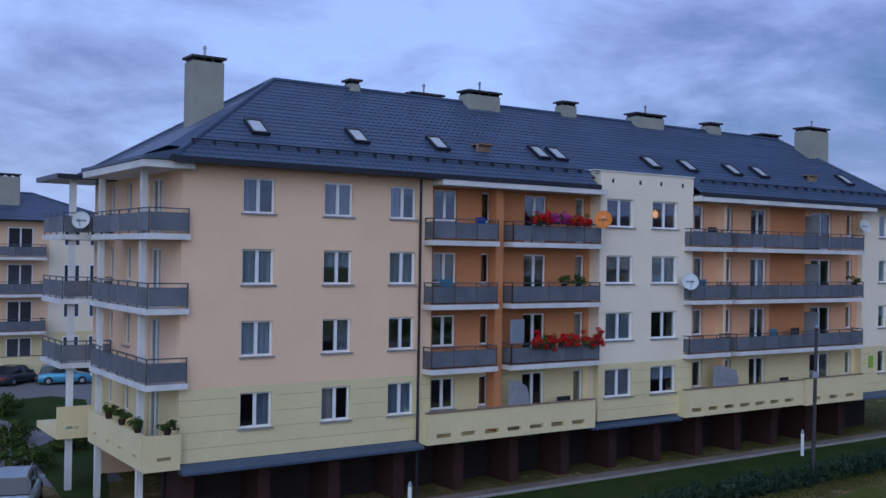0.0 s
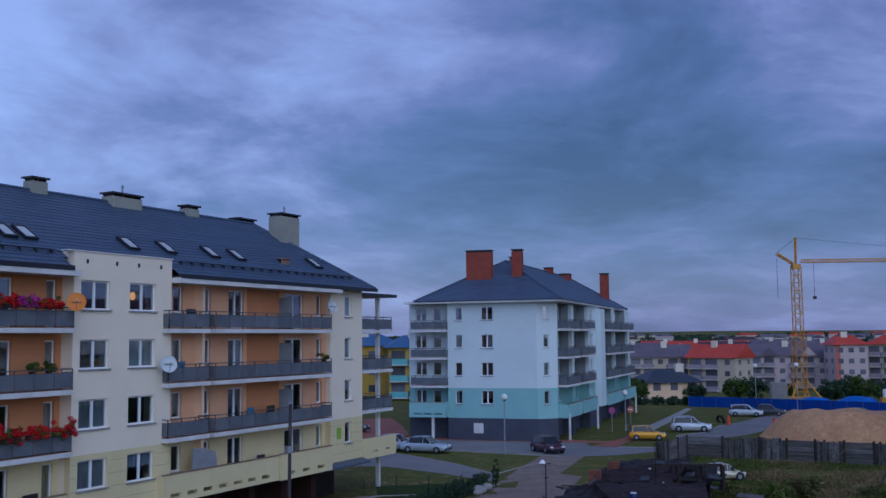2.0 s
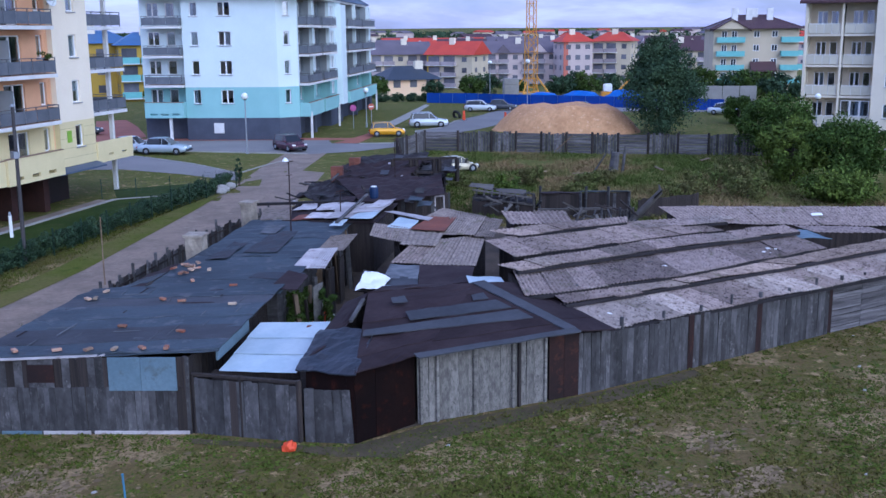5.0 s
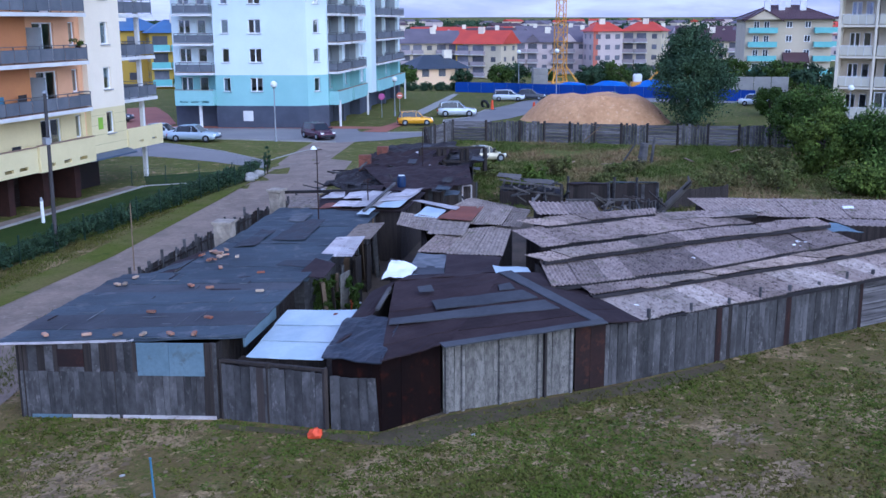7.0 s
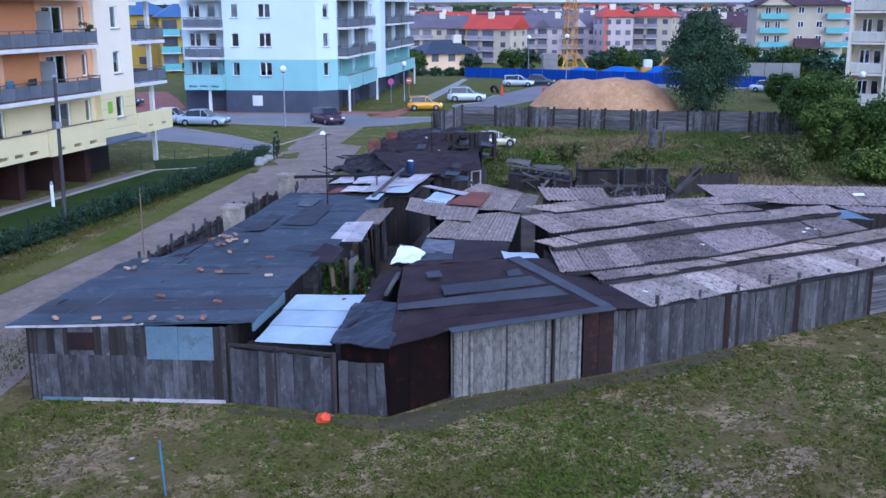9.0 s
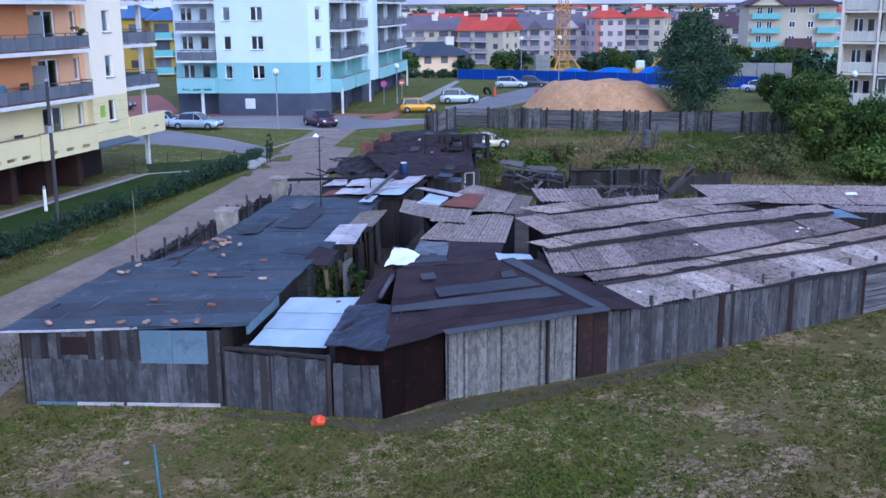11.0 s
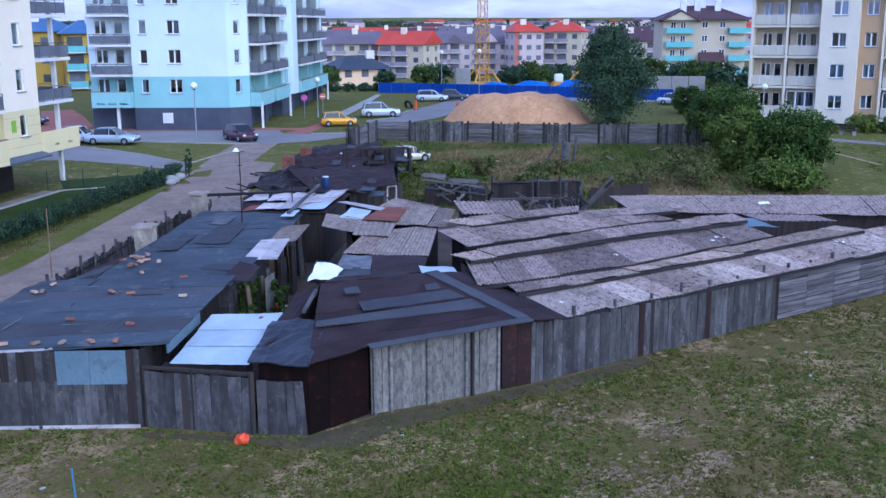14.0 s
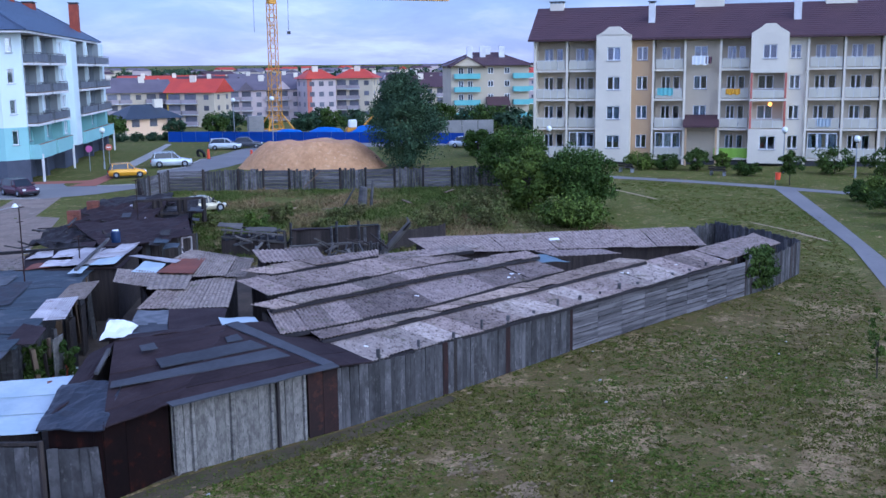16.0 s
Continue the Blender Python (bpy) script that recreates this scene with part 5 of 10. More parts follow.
for x0, x1, y0, z1, mt in ((-6.9, -5.4, 5.2, 16.9, IVORY), (3.9, 4.55, 2.3, 16.5, TRIM), (8.5, 11.5, 5.2, 17.1, IVORY), (18.3, 19.0, 2.3, 16.5, TRIM), (21.5, 24.5, 5.2, 17.1, IVORY), (33, 34, 3, 16.9, TRIM)):
    ch = chimney(roof_c, x0, x1, y0, y0 + 0.8, z1 - 3.0 if y0 < 4 else 15.5, z1, mt)

# ---- the building with turquoise balconies ----
ANG_D = math.atan2(-0.78, 0.62)
dd = thing("apartment_building", "beige apartment building with turquoise balconies and brown roof", "apartment building", frame_at(188.9, 113.9, terrain(188.9, 113.9), ANG_D))
DF = (2.2, 5.0, 7.8, 10.6)
DW, DD_ = 17.0, 15.0


def far_window(parent, m, x, z, w, h):
    fr = put("window", cached(("farframe", w, h), lambda: far_frame(w, h)), parent, m @ shift(x, -0.02, z))
    put("pane", cached(("farpane", w, h), lambda: box_mesh("pane", 0.1, w - 0.1, -0.012, 0.006, 0.1, h - 0.1, FAR_PANE)), fr)


def far_frame(w, h):
    bm = bmesh.new()
    cuboid(bm, 0, w, 0, 0.05, 0, h)
    cuboid(bm, w / 2 - 0.06, w / 2 + 0.06, -0.03, 0, 0.1, h - 0.1)
    return mesh_of("window", bm, PVC)


bm = bmesh.new()
cuboid(bm, 0, DW, 0, DD_, 0, 13.2)
part("wall", bm, BEIGE, dd)
sd = Matrix.Translation((DW, 0, 0)) @ Matrix.Rotation(math.pi / 2, 4, "Z")
for i, f in enumerate(DF):
    for x in (1.6, 3.6):
        far_window(dd, ID, x, f + 0.7, 1.1, 1.5)
    for x in (8.0, 11.6):
        far_window(dd, ID, x, f + 0.9, 1.2, 1.3)
    for y in (2.0, 5.0, 9.0, 12.0):
        far_window(dd, sd, y, f + 0.8, 1.2, 1.4)
    for m, x0, x1 in ((ID, 0.6, 6.2), (ID, 13.4, 16.9), (sd, 1.0, 6.5), (sd, 8.2, 13.6)):
        bm = bmesh.new()
        cuboid(bm, x0, x1, -1.2, 0, f - 0.2, f)
        s = part("balcony", bm, TRIM, dd, m=m)
        bm = bmesh.new()
        cuboid(bm, x0, x1, -1.25, -1.2, f - 0.15, f + 0.95)
        cuboid(bm, x0, x0 + 0.05, -1.2, 0, f, f + 0.95)
        cuboid(bm, x1 - 0.05, x1, -1.2, 0, f, f + 0.95)
        part("parapet", bm, TURQ, s)
bm = bmesh.new()
v = [bm.verts.new(p) for p in ((0.2, -1.45, 13.15), (6.6, -1.45, 13.15), (3.4, -1.45, 15.0), (0.2, 2.0, 13.15), (6.6, 2.0, 13.15), (3.4, 2.0, 15.0))]
for f in ((0, 1, 2), (1, 4, 5, 2), (3, 0, 2, 5), (4, 3, 5), (0, 3, 4, 1)):
    bm.faces.new([v[i] for i in f])
part("pediment", bm, BEIGE, dd)
bm = bmesh.new()
for q in (0.2 - 0.7, 6.6 + 0.7):
    v = [bm.verts.new(p) for p in ((q, -1.75, 12.95), (3.4, -1.75, 15.2), (3.4, 3.0, 15.2), (q, 3.0, 12.95), (q, -1.75, 12.75), (3.4, -1.75, 15.0), (3.4, 3.0, 15.0), (q, 3.0, 12.75))]
    for f in ((0, 1, 2, 3), (4, 7, 6, 5), (0, 4, 5, 1), (2, 6, 7, 3), (0, 3, 7, 4)):
        bm.faces.new([v[i] for i in f])
part("gable_roof", bm, ROOF_BROWN, dd)
bm = bmesh.new()
prism(bm, [(7.5, -2.6), (12.5, -2.6), (12.5, 0.0), (7.5, 0.0)], [4.6, 4.6, 5.2, 5.2], [4.9, 4.9, 6.6, 6.6])
part("porch_roof", bm, ROOF_BROWN, dd)
bm = bmesh.new()
cuboid(bm, 7.9, 12.1, -2.2, -0.01, 0, 4.6)
part("porch", bm, WOOD_DARK, dd)
hip_roof(dd, -0.9, DW + 0.9, -1.3, DD_ + 0.9, 13.2, 16.0, 6.5, 6.5, ROOF_BROWN, 0.6, sides=("front", "right"))
for x, y in ((4.0, 3.4), (7.0, 4.2), (8.4, 6.0), (11.2, 4.0)):
    chimney(dd, x, x + 1.2, y, y + 0.8, 14.0, 17.4, TRIM, cap=False)


# ---- houses of the far estate ----
def estate_house(label, x, y, az_turn, w, d, floors, wall_mat, roof_mat, roof_h=4.0, gable=True, balc=True, fh=2.9, accent=None, balc_mat=None):
    """A row house or block seen from far: walls, window grid, balcony bands, pitched roof."""
    face = math.atan2(-x, y) + az_turn
    h = thing("house", label, "house", frame_at(x, y, terrain(x, y) - 0.1, face), group="far estate houses")
    H = floors * fh + 0.8
    bm = bmesh.new()
    cuboid(bm, -w / 2, w / 2, 0, d, 0, H)
    part("wall", bm, wall_mat, h)
    if accent:
        bm = bmesh.new()
        cuboid(bm, -w / 2 + 0.1, -w / 2 + w * 0.16, -0.3, 0, 0, H)
        part("bay", bm, accent, h)
    n = max(3, int(w / 3.4))
    rnd = random.Random(int(abs(x) * 7 + w))
    for m, width, cols in ((ID, w, n), (Matrix.Translation((w / 2, 0, 0)) @ Matrix.Rotation(math.pi / 2, 4, "Z"), d, max(2, int(d / 4))), (Matrix.Translation((-w / 2, d, 0)) @ Matrix.Rotation(-math.pi / 2, 4, "Z"), d, max(2, int(d / 4)))):
        off = -w / 2 if m is ID else 0
        for k in range(floors):
            for i in range(cols):
                xx = off + width * (i + 0.5) / cols - 0.8
                mm = m @ shift(xx, -0.04 - (0.3 if accent and m is ID and xx < -w / 2 + w * 0.16 else 0), 1.6 + k * fh)
                if balc and m is ID and (i + 1) % 3:
                    wide = round(width / cols * 0.74, 2)
                    # no recess here: a flat darker sheet draws the loggia's shade on the wall
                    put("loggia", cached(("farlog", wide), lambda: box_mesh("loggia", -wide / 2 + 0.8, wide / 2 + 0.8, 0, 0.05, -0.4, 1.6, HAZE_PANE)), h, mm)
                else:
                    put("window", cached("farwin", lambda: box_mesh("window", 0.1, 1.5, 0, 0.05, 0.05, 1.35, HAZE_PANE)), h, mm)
            if balc and m is ID:
                for i in range(cols):
                    if (i + 1) % 3:
                        bx = off + width * (i + 0.5) / cols - width / cols * 0.46
                        put("balcony", cached(("farbal", round(width / cols, 2), balc_mat), lambda: box_mesh("balcony", 0, width / cols * 0.92, -1.1, 0, 0, 1.0, balc_mat or FAR_BALCONY)), h, shift(bx, 0, 0.7 + k * fh))
                        put("slab", cached(("farslab", round(width / cols, 2)), lambda: box_mesh("slab", -0.05, width / cols * 0.94, -1.16, 0, -0.16, 0, TRIM)), h, shift(bx, 0, 0.7 + k * fh))
    bm = bmesh.new()
    o = 0.8
    if gable:
        v = [bm.verts.new(p) for p in ((-w / 2 - o, -o, H - 0.2), (w / 2 + o, -o, H - 0.2), (w / 2 + o, d / 2, H + roof_h), (-w / 2 - o, d / 2, H + roof_h), (-w / 2 - o, d + o, H - 0.2), (w / 2 + o, d + o, H - 0.2))]
        for f in ((0, 1, 2, 3), (3, 2, 5, 4), (0, 3, 4), (1, 5, 2), (0, 4, 5, 1)):
            bm.faces.new([v[i] for i in f])
    else:
        r = min(w * 0.3, d * 0.6)
        v = [bm.verts.new(p) for p in ((-w / 2 - o, -o, H), (w / 2 + o, -o, H), (w / 2 + o, d + o, H), (-w / 2 - o, d + o, H), (-w / 2 + r, d / 2, H + roof_h), (w / 2 - r, d / 2, H + roof_h))]
        for f in ((0, 1, 5, 4), (1, 2, 5), (2, 3, 4, 5), (3, 0, 4), (0, 3, 2, 1)):
            bm.faces.new([v[i] for i in f])
    roof = part("roof", bm, roof_mat, h)
    for i in range(max(1, int(w / 14))):
        bm = bmesh.new()
        cx = -w / 2 + w * (i + 0.5) / max(1, int(w / 14)) + rnd.uniform(-2, 2)
        cuboid(bm, cx, cx + 1.6, d * 0.35, d * 0.35 + 0.9, H + roof_h * 0.5, H + roof_h + 0.9)
        part("chimney", bm, IVORY, roof)
    if gable and w > 18:
        for i in range(int(w / 9)):
            bm = bmesh.new()
            cx = -w / 2 + w * (i + 0.5) / int(w / 9)
            vv = [bm.verts.new(p) for p in ((cx - 2.2, -0.5, H - 0.1), (cx + 2.2, -0.5, H - 0.1), (cx, -0.5, H + 2.2), (cx - 2.2, 4, H - 0.1), (cx + 2.2, 4, H - 0.1), (cx, 4, H + 2.2))]
            for f in ((0, 1, 2), (1, 4, 5, 2), (3, 0, 2, 5), (4, 3, 5), (0, 3, 4, 1)):
                bm.faces.new([vv[i] for i in f])
            part("dormer", bm, wall_mat if i % 2 else roof_mat, roof)
    return h


def at(az, dist):
    return dist * math.sin(radians(az)), dist * math.cos(radians(az))


estate_house("pale row house with mauve roof and white balconies", *at(41.9, 290), 0.15, 17, 11, 3, BEIGE, ROOF_MAUVE, 3.3)
estate_house("pale house with bright red roof and balconies", *at(44.6, 280), -0.45, 13.5, 11, 3, BEIGE, ROOF_RED, 3.4, accent=OCHRE)
estate_house("long pale row house with mauve roof", *at(48.6, 300), 0.05, 21, 11, 3, PINK, ROOF_MAUVE, 3.2)
estate_house("pink-white block with bright red hipped roof", *at(51.7, 292), 0.3, 8.5, 10, 4, PINK, ROOF_RED, 2.6, gable=False, balc=False, accent=RED_PANEL)
estate_house("pale block with balconies and red roof", *at(53.5, 297), -0.2, 11, 11, 4, BEIGE, ROOF_RED, 2.6, gable=False)
estate_house("beige block with brown roof behind the trees", *at(57.4, 310), 0.1, 14, 12, 3, BEIGE, ROOF_BROWN, 3.0, accent=RED_PANEL)
estate_house("low cream bungalow with dark hipped roof", *at(42.6, 188), 0.45, 10.0, 8, 1, PEACH, ROOF_DARK, 2.4, gable=False, balc=False, fh=2.2)
estate_house("ochre house with blue metal roof", *at(25.9, 188), 0.12, 11, 12, 3, OCHRE, BLUE_ROOF, 2.2, balc=False, gable=False, fh=3.1)
estate_house("ochre house with blue roof and turquoise balconies", *at(28.4, 182), 0.1, 10, 12, 3, OCHRE, BLUE_ROOF, 2.2, balc=True, gable=False, balc_mat=TURQ)
estate_house("pale house with brown roof at the end of the row", *at(34.6, 245), 0.0, 14, 12, 4, PINK, ROOF_BROWN, 2.6, balc=True)
rnd = random.Random(21)
for az, dist, w, wm, rm in ((37.5, 420, 24, BEIGE, ROOF_MAUVE), (40.5, 390, 22, PINK, ROOF_MAUVE), (43.0, 430, 30, PINK, ROOF_RED), (45.3, 400, 18, BEIGE, ROOF_BROWN), (48.5, 440, 30, BEIGE, ROOF_MAUVE), (50.5, 400, 20, PINK, ROOF_MAUVE),
                            (54.5, 430, 26, PINK, ROOF_MAUVE), (57.0, 420, 24, BEIGE, ROOF_BROWN), (60.5, 400, 30, IVORY, ROOF_MAUVE), (62.5, 430, 26, PINK, ROOF_RED)):
    estate_house("distant pale block with pitched roof", *at(az, dist), rnd.uniform(-0.3, 0.3), w, 13, 3, wm, rm, 3.2, balc=False)

# the neighbouring house beyond the end of the peach building
nb = thing("apartment_building", "peach and yellow apartment building with grey roof beyond the lawn", "apartment building", frame_at(-43.0, 70.0, -1.3, 0.62))
bm = bmesh.new()
cuboid(bm, 0, 21.5, 0, 14, 2.2, 5.0)
part("wall", bm, YELLOW, nb)
bm = bmesh.new()
cuboid(bm, 0, 21.5, 0, 14, 5.0, 13.6)
part("wall", bm, PEACH, nb)
bm = bmesh.new()
cuboid(bm, 0.4, 21.1, 0.4, 13.6, -0.4, 2.2)
part("plinth", bm, PIER, nb)
for f in FLOORS:
    for x in (9.2, 18.0):
        far_window(nb, ID, x, f + 0.9, 1.3, 1.4)
    for x in (11.2, 13.8):
        far_window(nb, ID, x, f + 0.1, 1.9, 2.2)
    far_window(nb, shift(0, -0.004, 0), 20.0, f + 0.9, 0.8, 1.4)
    if f > 3:
        balcony(nb, ID, 10.6, 16.4, 1.3, f)
        balcony(nb, ID, 1.0, 7.0, 1.2, f)
slotted_block(nb, ID, 10.4, 16.6, 1.3, 1.9, 3.3, [11.0, 12.6, 14.2], YELLOW)
bm = bmesh.new()
cuboid(bm, 16.9, 21.45, -0.012, -0.002, 5.0, 13.6)
part("render_band", bm, CREAM, nb)
rn = hip_roof(nb, -0.8, 22.3, -1.0, 14.8, 13.7, 16.1, 5.0, 5.0, SLATE, 0.4, sides=("front", "right"))
chimney(rn, 13.4, 15.4, 3.0, 4.2, 14.3, 17.2, CHIMNEY)
chimney(rn, 8.0, 10.0, 6.0, 7.0, 15.0, 16.9, CHIMNEY)

# ---- ground, roads, paths ----
def axis(lo, hi, fine0, fine1, fine_step):
    vals = list(np.arange(fine0, fine1 + 0.01, fine_step))
    v, st = fine1, fine_step
    while v < hi:
        st *= 1.28
        v += st
        vals.append(v)
    v, st = fine0, fine_step
    while v > lo:
        st *= 1.28
        v -= st
        vals.insert(0, v)
    return vals


gx, gy = axis(-1600, 2200, -30, 120, 1.5), axis(-1600, 2200, -10, 110, 1.5)
verts = [(x, y, terrain(x, y)) for y in gy for x in gx]
nx = len(gx)
faces = [(j * nx + i, j * nx + i + 1, (j + 1) * nx + i + 1, (j + 1) * nx + i) for j in range(len(gy) - 1) for i in range(nx - 1)]
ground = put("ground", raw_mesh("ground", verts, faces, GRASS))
ground.data.shade_smooth()
tagged(ground, "worn grass with bare sandy patches", "ground", kind="structure")


def strip(name, poly, mat, label, category, lift=0.02):
    """A paved sheet on the ground: the plan is cut into small pieces that follow the terrain."""
    bm = bmesh.new()
    f = bm.faces.new([bm.verts.new((x, y, 0)) for x, y in poly])
    f.normal_update()
    bmesh.ops.triangulate(bm, faces=[f], ngon_method="EAR_CLIP")
    for _ in range(6):
        long = [e for e in bm.edges if e.calc_length() > 4.0]
        if not long:
            break
        bmesh.ops.subdivide_edges(bm, edges=long, cuts=1)
        bmesh.ops.triangulate(bm, faces=[f for f in bm.faces if len(f.verts) > 3])
    for v in bm.verts:
        v.co.z = terrain(v.co.x, v.co.y) + lift
    for f in bm.faces:
        if f.normal.z < 0:
            f.normal_flip()
    bmesh.ops.recalc_face_normals(bm, faces=bm.faces[:])
    if sum(f.normal.z for f in bm.faces) < 0:
        bmesh.ops.reverse_faces(bm, faces=bm.faces[:])
    ob = put(name, mesh_of(name, bm, mat))
    return tagged(ob, label, category, kind="structure")


def kerb(points, name="kerb", h=0.10, w=0.14):
    bm = bmesh.new()
    for a, b in zip(points, points[1:]):
        m = frame_at(a[0], a[1], 0, math.atan2(b[1] - a[1], b[0] - a[0]))
        ln = math.dist(a, b)
        n = max(1, round(ln))
        for i in range(n):
            z = terrain(*(Vector(a).lerp(Vector(b), (i + 0.5) / n)))
            cuboid(bm, ln * i / n + 0.006, ln * (i + 1) / n - 0.006, -w / 2, w / 2, z - 0.1, z + h, m)
    ob = put(name, mesh_of(name, bm, KERB))
    return tagged(ob, "grey concrete kerb stones along the paving", "kerb", kind="structure")


# lane between hedge and sheds
strip("lane", [(-6.0, 14.0), (8.2, 26.9), (15.7, 34.6), (20.8, 39.2), (33.5, 51.2), (46.1, 62.8), (56.0, 72.0), (52.0, 73.2), (49.0, 70.5), (37.9, 60.6), (29.9, 53.0), (18.6, 43.2), (9.5, 36.4), (-14.0, 20.0)], GRAVEL, "dusty grey gravel lane beside the sheds", "road", 0.02)
strip("lane_side", [(20.8, 39.2), (21.6, 38.4), (27.0, 43.4), (33.0, 47.6), (39.0, 53.0), (46.5, 60.6), (46.1, 62.8), (33.5, 51.2)], GRAVEL, "dusty strip between the lane and the burnt sheds", "road", 0.016)
# street in front of the pale blue building
strip("street", [(30.0, 92.0), (43.0, 85.0), (47.2, 80.6), (50.6, 74.8), (53.0, 71.0), (57.0, 69.5), (63.5, 69.6), (70.0, 72.4), (76.0, 75.0), (73.4, 79.6), (69.2, 75.3), (64.6, 71.4), (61.3, 74.5), (59.8, 76.6), (60.8, 78.4), (62.5, 80.0), (46.0, 97.0), (38.0, 104.0), (24.0, 100.0)], ASPHALT, "pale grey paved street and parking bays", "road", 0.03)
strip("street_far", [(75.5, 75.1), (79.7, 76.0), (86.8, 79.0), (96.0, 86.0), (102.0, 89.0), (118.0, 66.0), (126.0, 66.0), (109.0, 95.0), (98.0, 91.5), (92.8, 88.6), (85.5, 85.6), (77.7, 80.3), (73.3, 79.7)], ASPHALT, "pale grey paved street by the building site", "road", 0.036)
strip("pavement_red", [(56.6, 84.3), (62.6, 77.6), (64.3, 78.9), (58.4, 85.8), (46.5, 98.2), (44.5, 97.0)], RED_PAVE, "red block paving along the plinth", "pavement", 0.045)
strip("pavement_end", [(45.2, 95.4), (56.4, 118.7), (60.0, 118.0), (56.1, 107.6), (51.1, 96.3), (47.3, 93.6)], RED_PAVE, "red block paving beside the end of the mint house", "pavement", 0.042)
strip("pavement_branch", [(59.9, 76.5), (61.3, 74.6), (66.6, 78.5), (75.0, 85.1), (73.8, 86.2), (68.0, 81.2), (62.0, 77.5)], RED_PAVE, "red block paving path from the street", "pavement", 0.05)
strip("pavement_lawn", [(75.0, 85.1), (84.2, 92.4), (101.7, 107.2), (102.2, 108.7), (82.0, 92.6), (73.8, 86.2)], KERB, "pale concrete path along the lawn", "pavement", 0.05)
strip("parking_apron", [(41.9, 82.0), (42.6, 73.1), (42.6, 66.2), (40.9, 63.8), (39.6, 69.4), (37.6, 75.0), (34.0, 79.0), (36.0, 83.0)], ASPHALT, "pale grey parking apron at the lawn", "pavement", 0.026)
strip("drive", [(-9.9, 36.7), (30.8, 63.3), (30.2, 64.2), (-10.5, 37.6)], GRAVEL, "grey gravel strip before the garages", "road", 0.02)
strip("yard", [(-38.0, 60.0), (-16.0, 45.5), (-13.8, 47.5), (-20, 60), (-22.0, 90.0), (-40.0, 90.0)], ASPHALT, "grey paved yard with parked cars", "road", 0.02)
strip("footpath", [(88.9, 37.2), (88.4, 28.4), (87.3, 21.0), (86.0, 16.8), (84.4, 9.0), (83.0, 2.0), (81.4, 2.4), (82.8, 9.4), (84.3, 16.6), (84.6, 18.4), (79.5, 16.4), (66.9, 11.5), (56.2, 7.5), (49.0, 5.0), (30.5, 0.0), (30.0, 1.4), (48.7, 6.4), (59.5, 9.8), (68.2, 13.3), (80.2, 18.2), (85.2, 20.3), (86.5, 27.5), (87.1, 37.4)], ASPHALT, "pale concrete slab footpath across the lawn", "pavement", 0.03)
strip("shed_yard", [(12.9, 22.8), (15.2, 19.2), (23.0, 17.2), (45.0, 12.4), (48.0, 16.0), (40.0, 26.0), (46.5, 32.5), (42.0, 40.0), (36.0, 45.0), (18.0, 33.5), (14.2, 30.0)], DIRT, "trodden dark earth between the sheds", "ground", 0.012)
strip("lawn_by_parking", [(-27.9, 67.9), (-25.6, 70.6), (-22.7, 69.1), (-18.9, 59.0), (-21.0, 58.9), (-25.3, 61.4)], LAWN, "dark clipped lawn beside the yard", "lawn", 0.05)
strip("lawn_by_wall", [(-20.8, 53.9), (-20.3, 58.0), (-18.1, 56.4), (-14.9, 48.6), (-13.4, 44.0), (-15.0, 43.2)], LAWN, "dark clipped lawn beside the end wall", "lawn", 0.05)
strip("lawn_before_garages", [(-6.0, 38.9), (31.0, 63.0), (33.0, 67.5), (40.0, 64.5), (37.9, 60.4), (9.0, 40.0), (-10.0, 30.0)], LAWN, "dark lawn between the hedge and the garages", "lawn", 0.045)
strip("verge", [(-13.0, 21.5), (9.3, 37.2), (18.4, 43.9), (29.7, 53.7), (37.6, 61.2), (39.3, 60.7), (30.4, 52.5), (19.2, 42.7), (10.1, 35.9), (-12.0, 19.8)], VERGE, "rough yellow-green verge along the lane", "verge", 0.035)
kerb([(-9.85, 36.65), (30.85, 63.25)])
kerb([(30.9, 63.2), (36.5, 61.0)])
kerb([(61.3, 74.4), (64.6, 71.3), (69.2, 75.2), (73.4, 79.6), (77.7, 80.2), (85.5, 85.5)])
kerb([(52.8, 71.2), (50.5, 74.9), (47.1, 80.7), (43.0, 85.1), (30.5, 92.0)])
kerb([(42.8, 66.4), (49.6, 69.2)], h=0.06)
kerb([(42.6, 66.2), (42.7, 73.1), (42.0, 81.5)], h=0.06)
strip("fence_margin", [(12.4, 22.3), (14.9, 18.9), (17.2, 18.55), (21.0, 17.25), (23.0, 16.7), (26.2, 15.95), (26.0, 15.5), (22.6, 16.0), (20.6, 16.7), (18.4, 17.2), (17.0, 17.6), (15.4, 17.5), (14.4, 18.6), (13.6, 20.2), (12.3, 21.9)], MARGIN, "bare dark earth along the foot of the fence", "ground", 0.014)
strip("trodden_path", [(66.44, 19.0), (66.09, 17.25), (64.0, 14.53), (61.0, 11.51), (61.0, 11.07), (64.0, 14.09), (66.09, 16.81), (66.44, 18.56)], TRODDEN, "thin trodden sandy line across the lawn", "path", 0.018)
strip("trodden_path_far", [(82.15, 34.35), (78.87, 31.86), (76.74, 29.29), (74.73, 26.96), (74.73, 26.46), (76.74, 28.79), (78.87, 31.36), (82.15, 33.85)], TRODDEN, "short bare sandy line in the lawn", "path", 0.018)

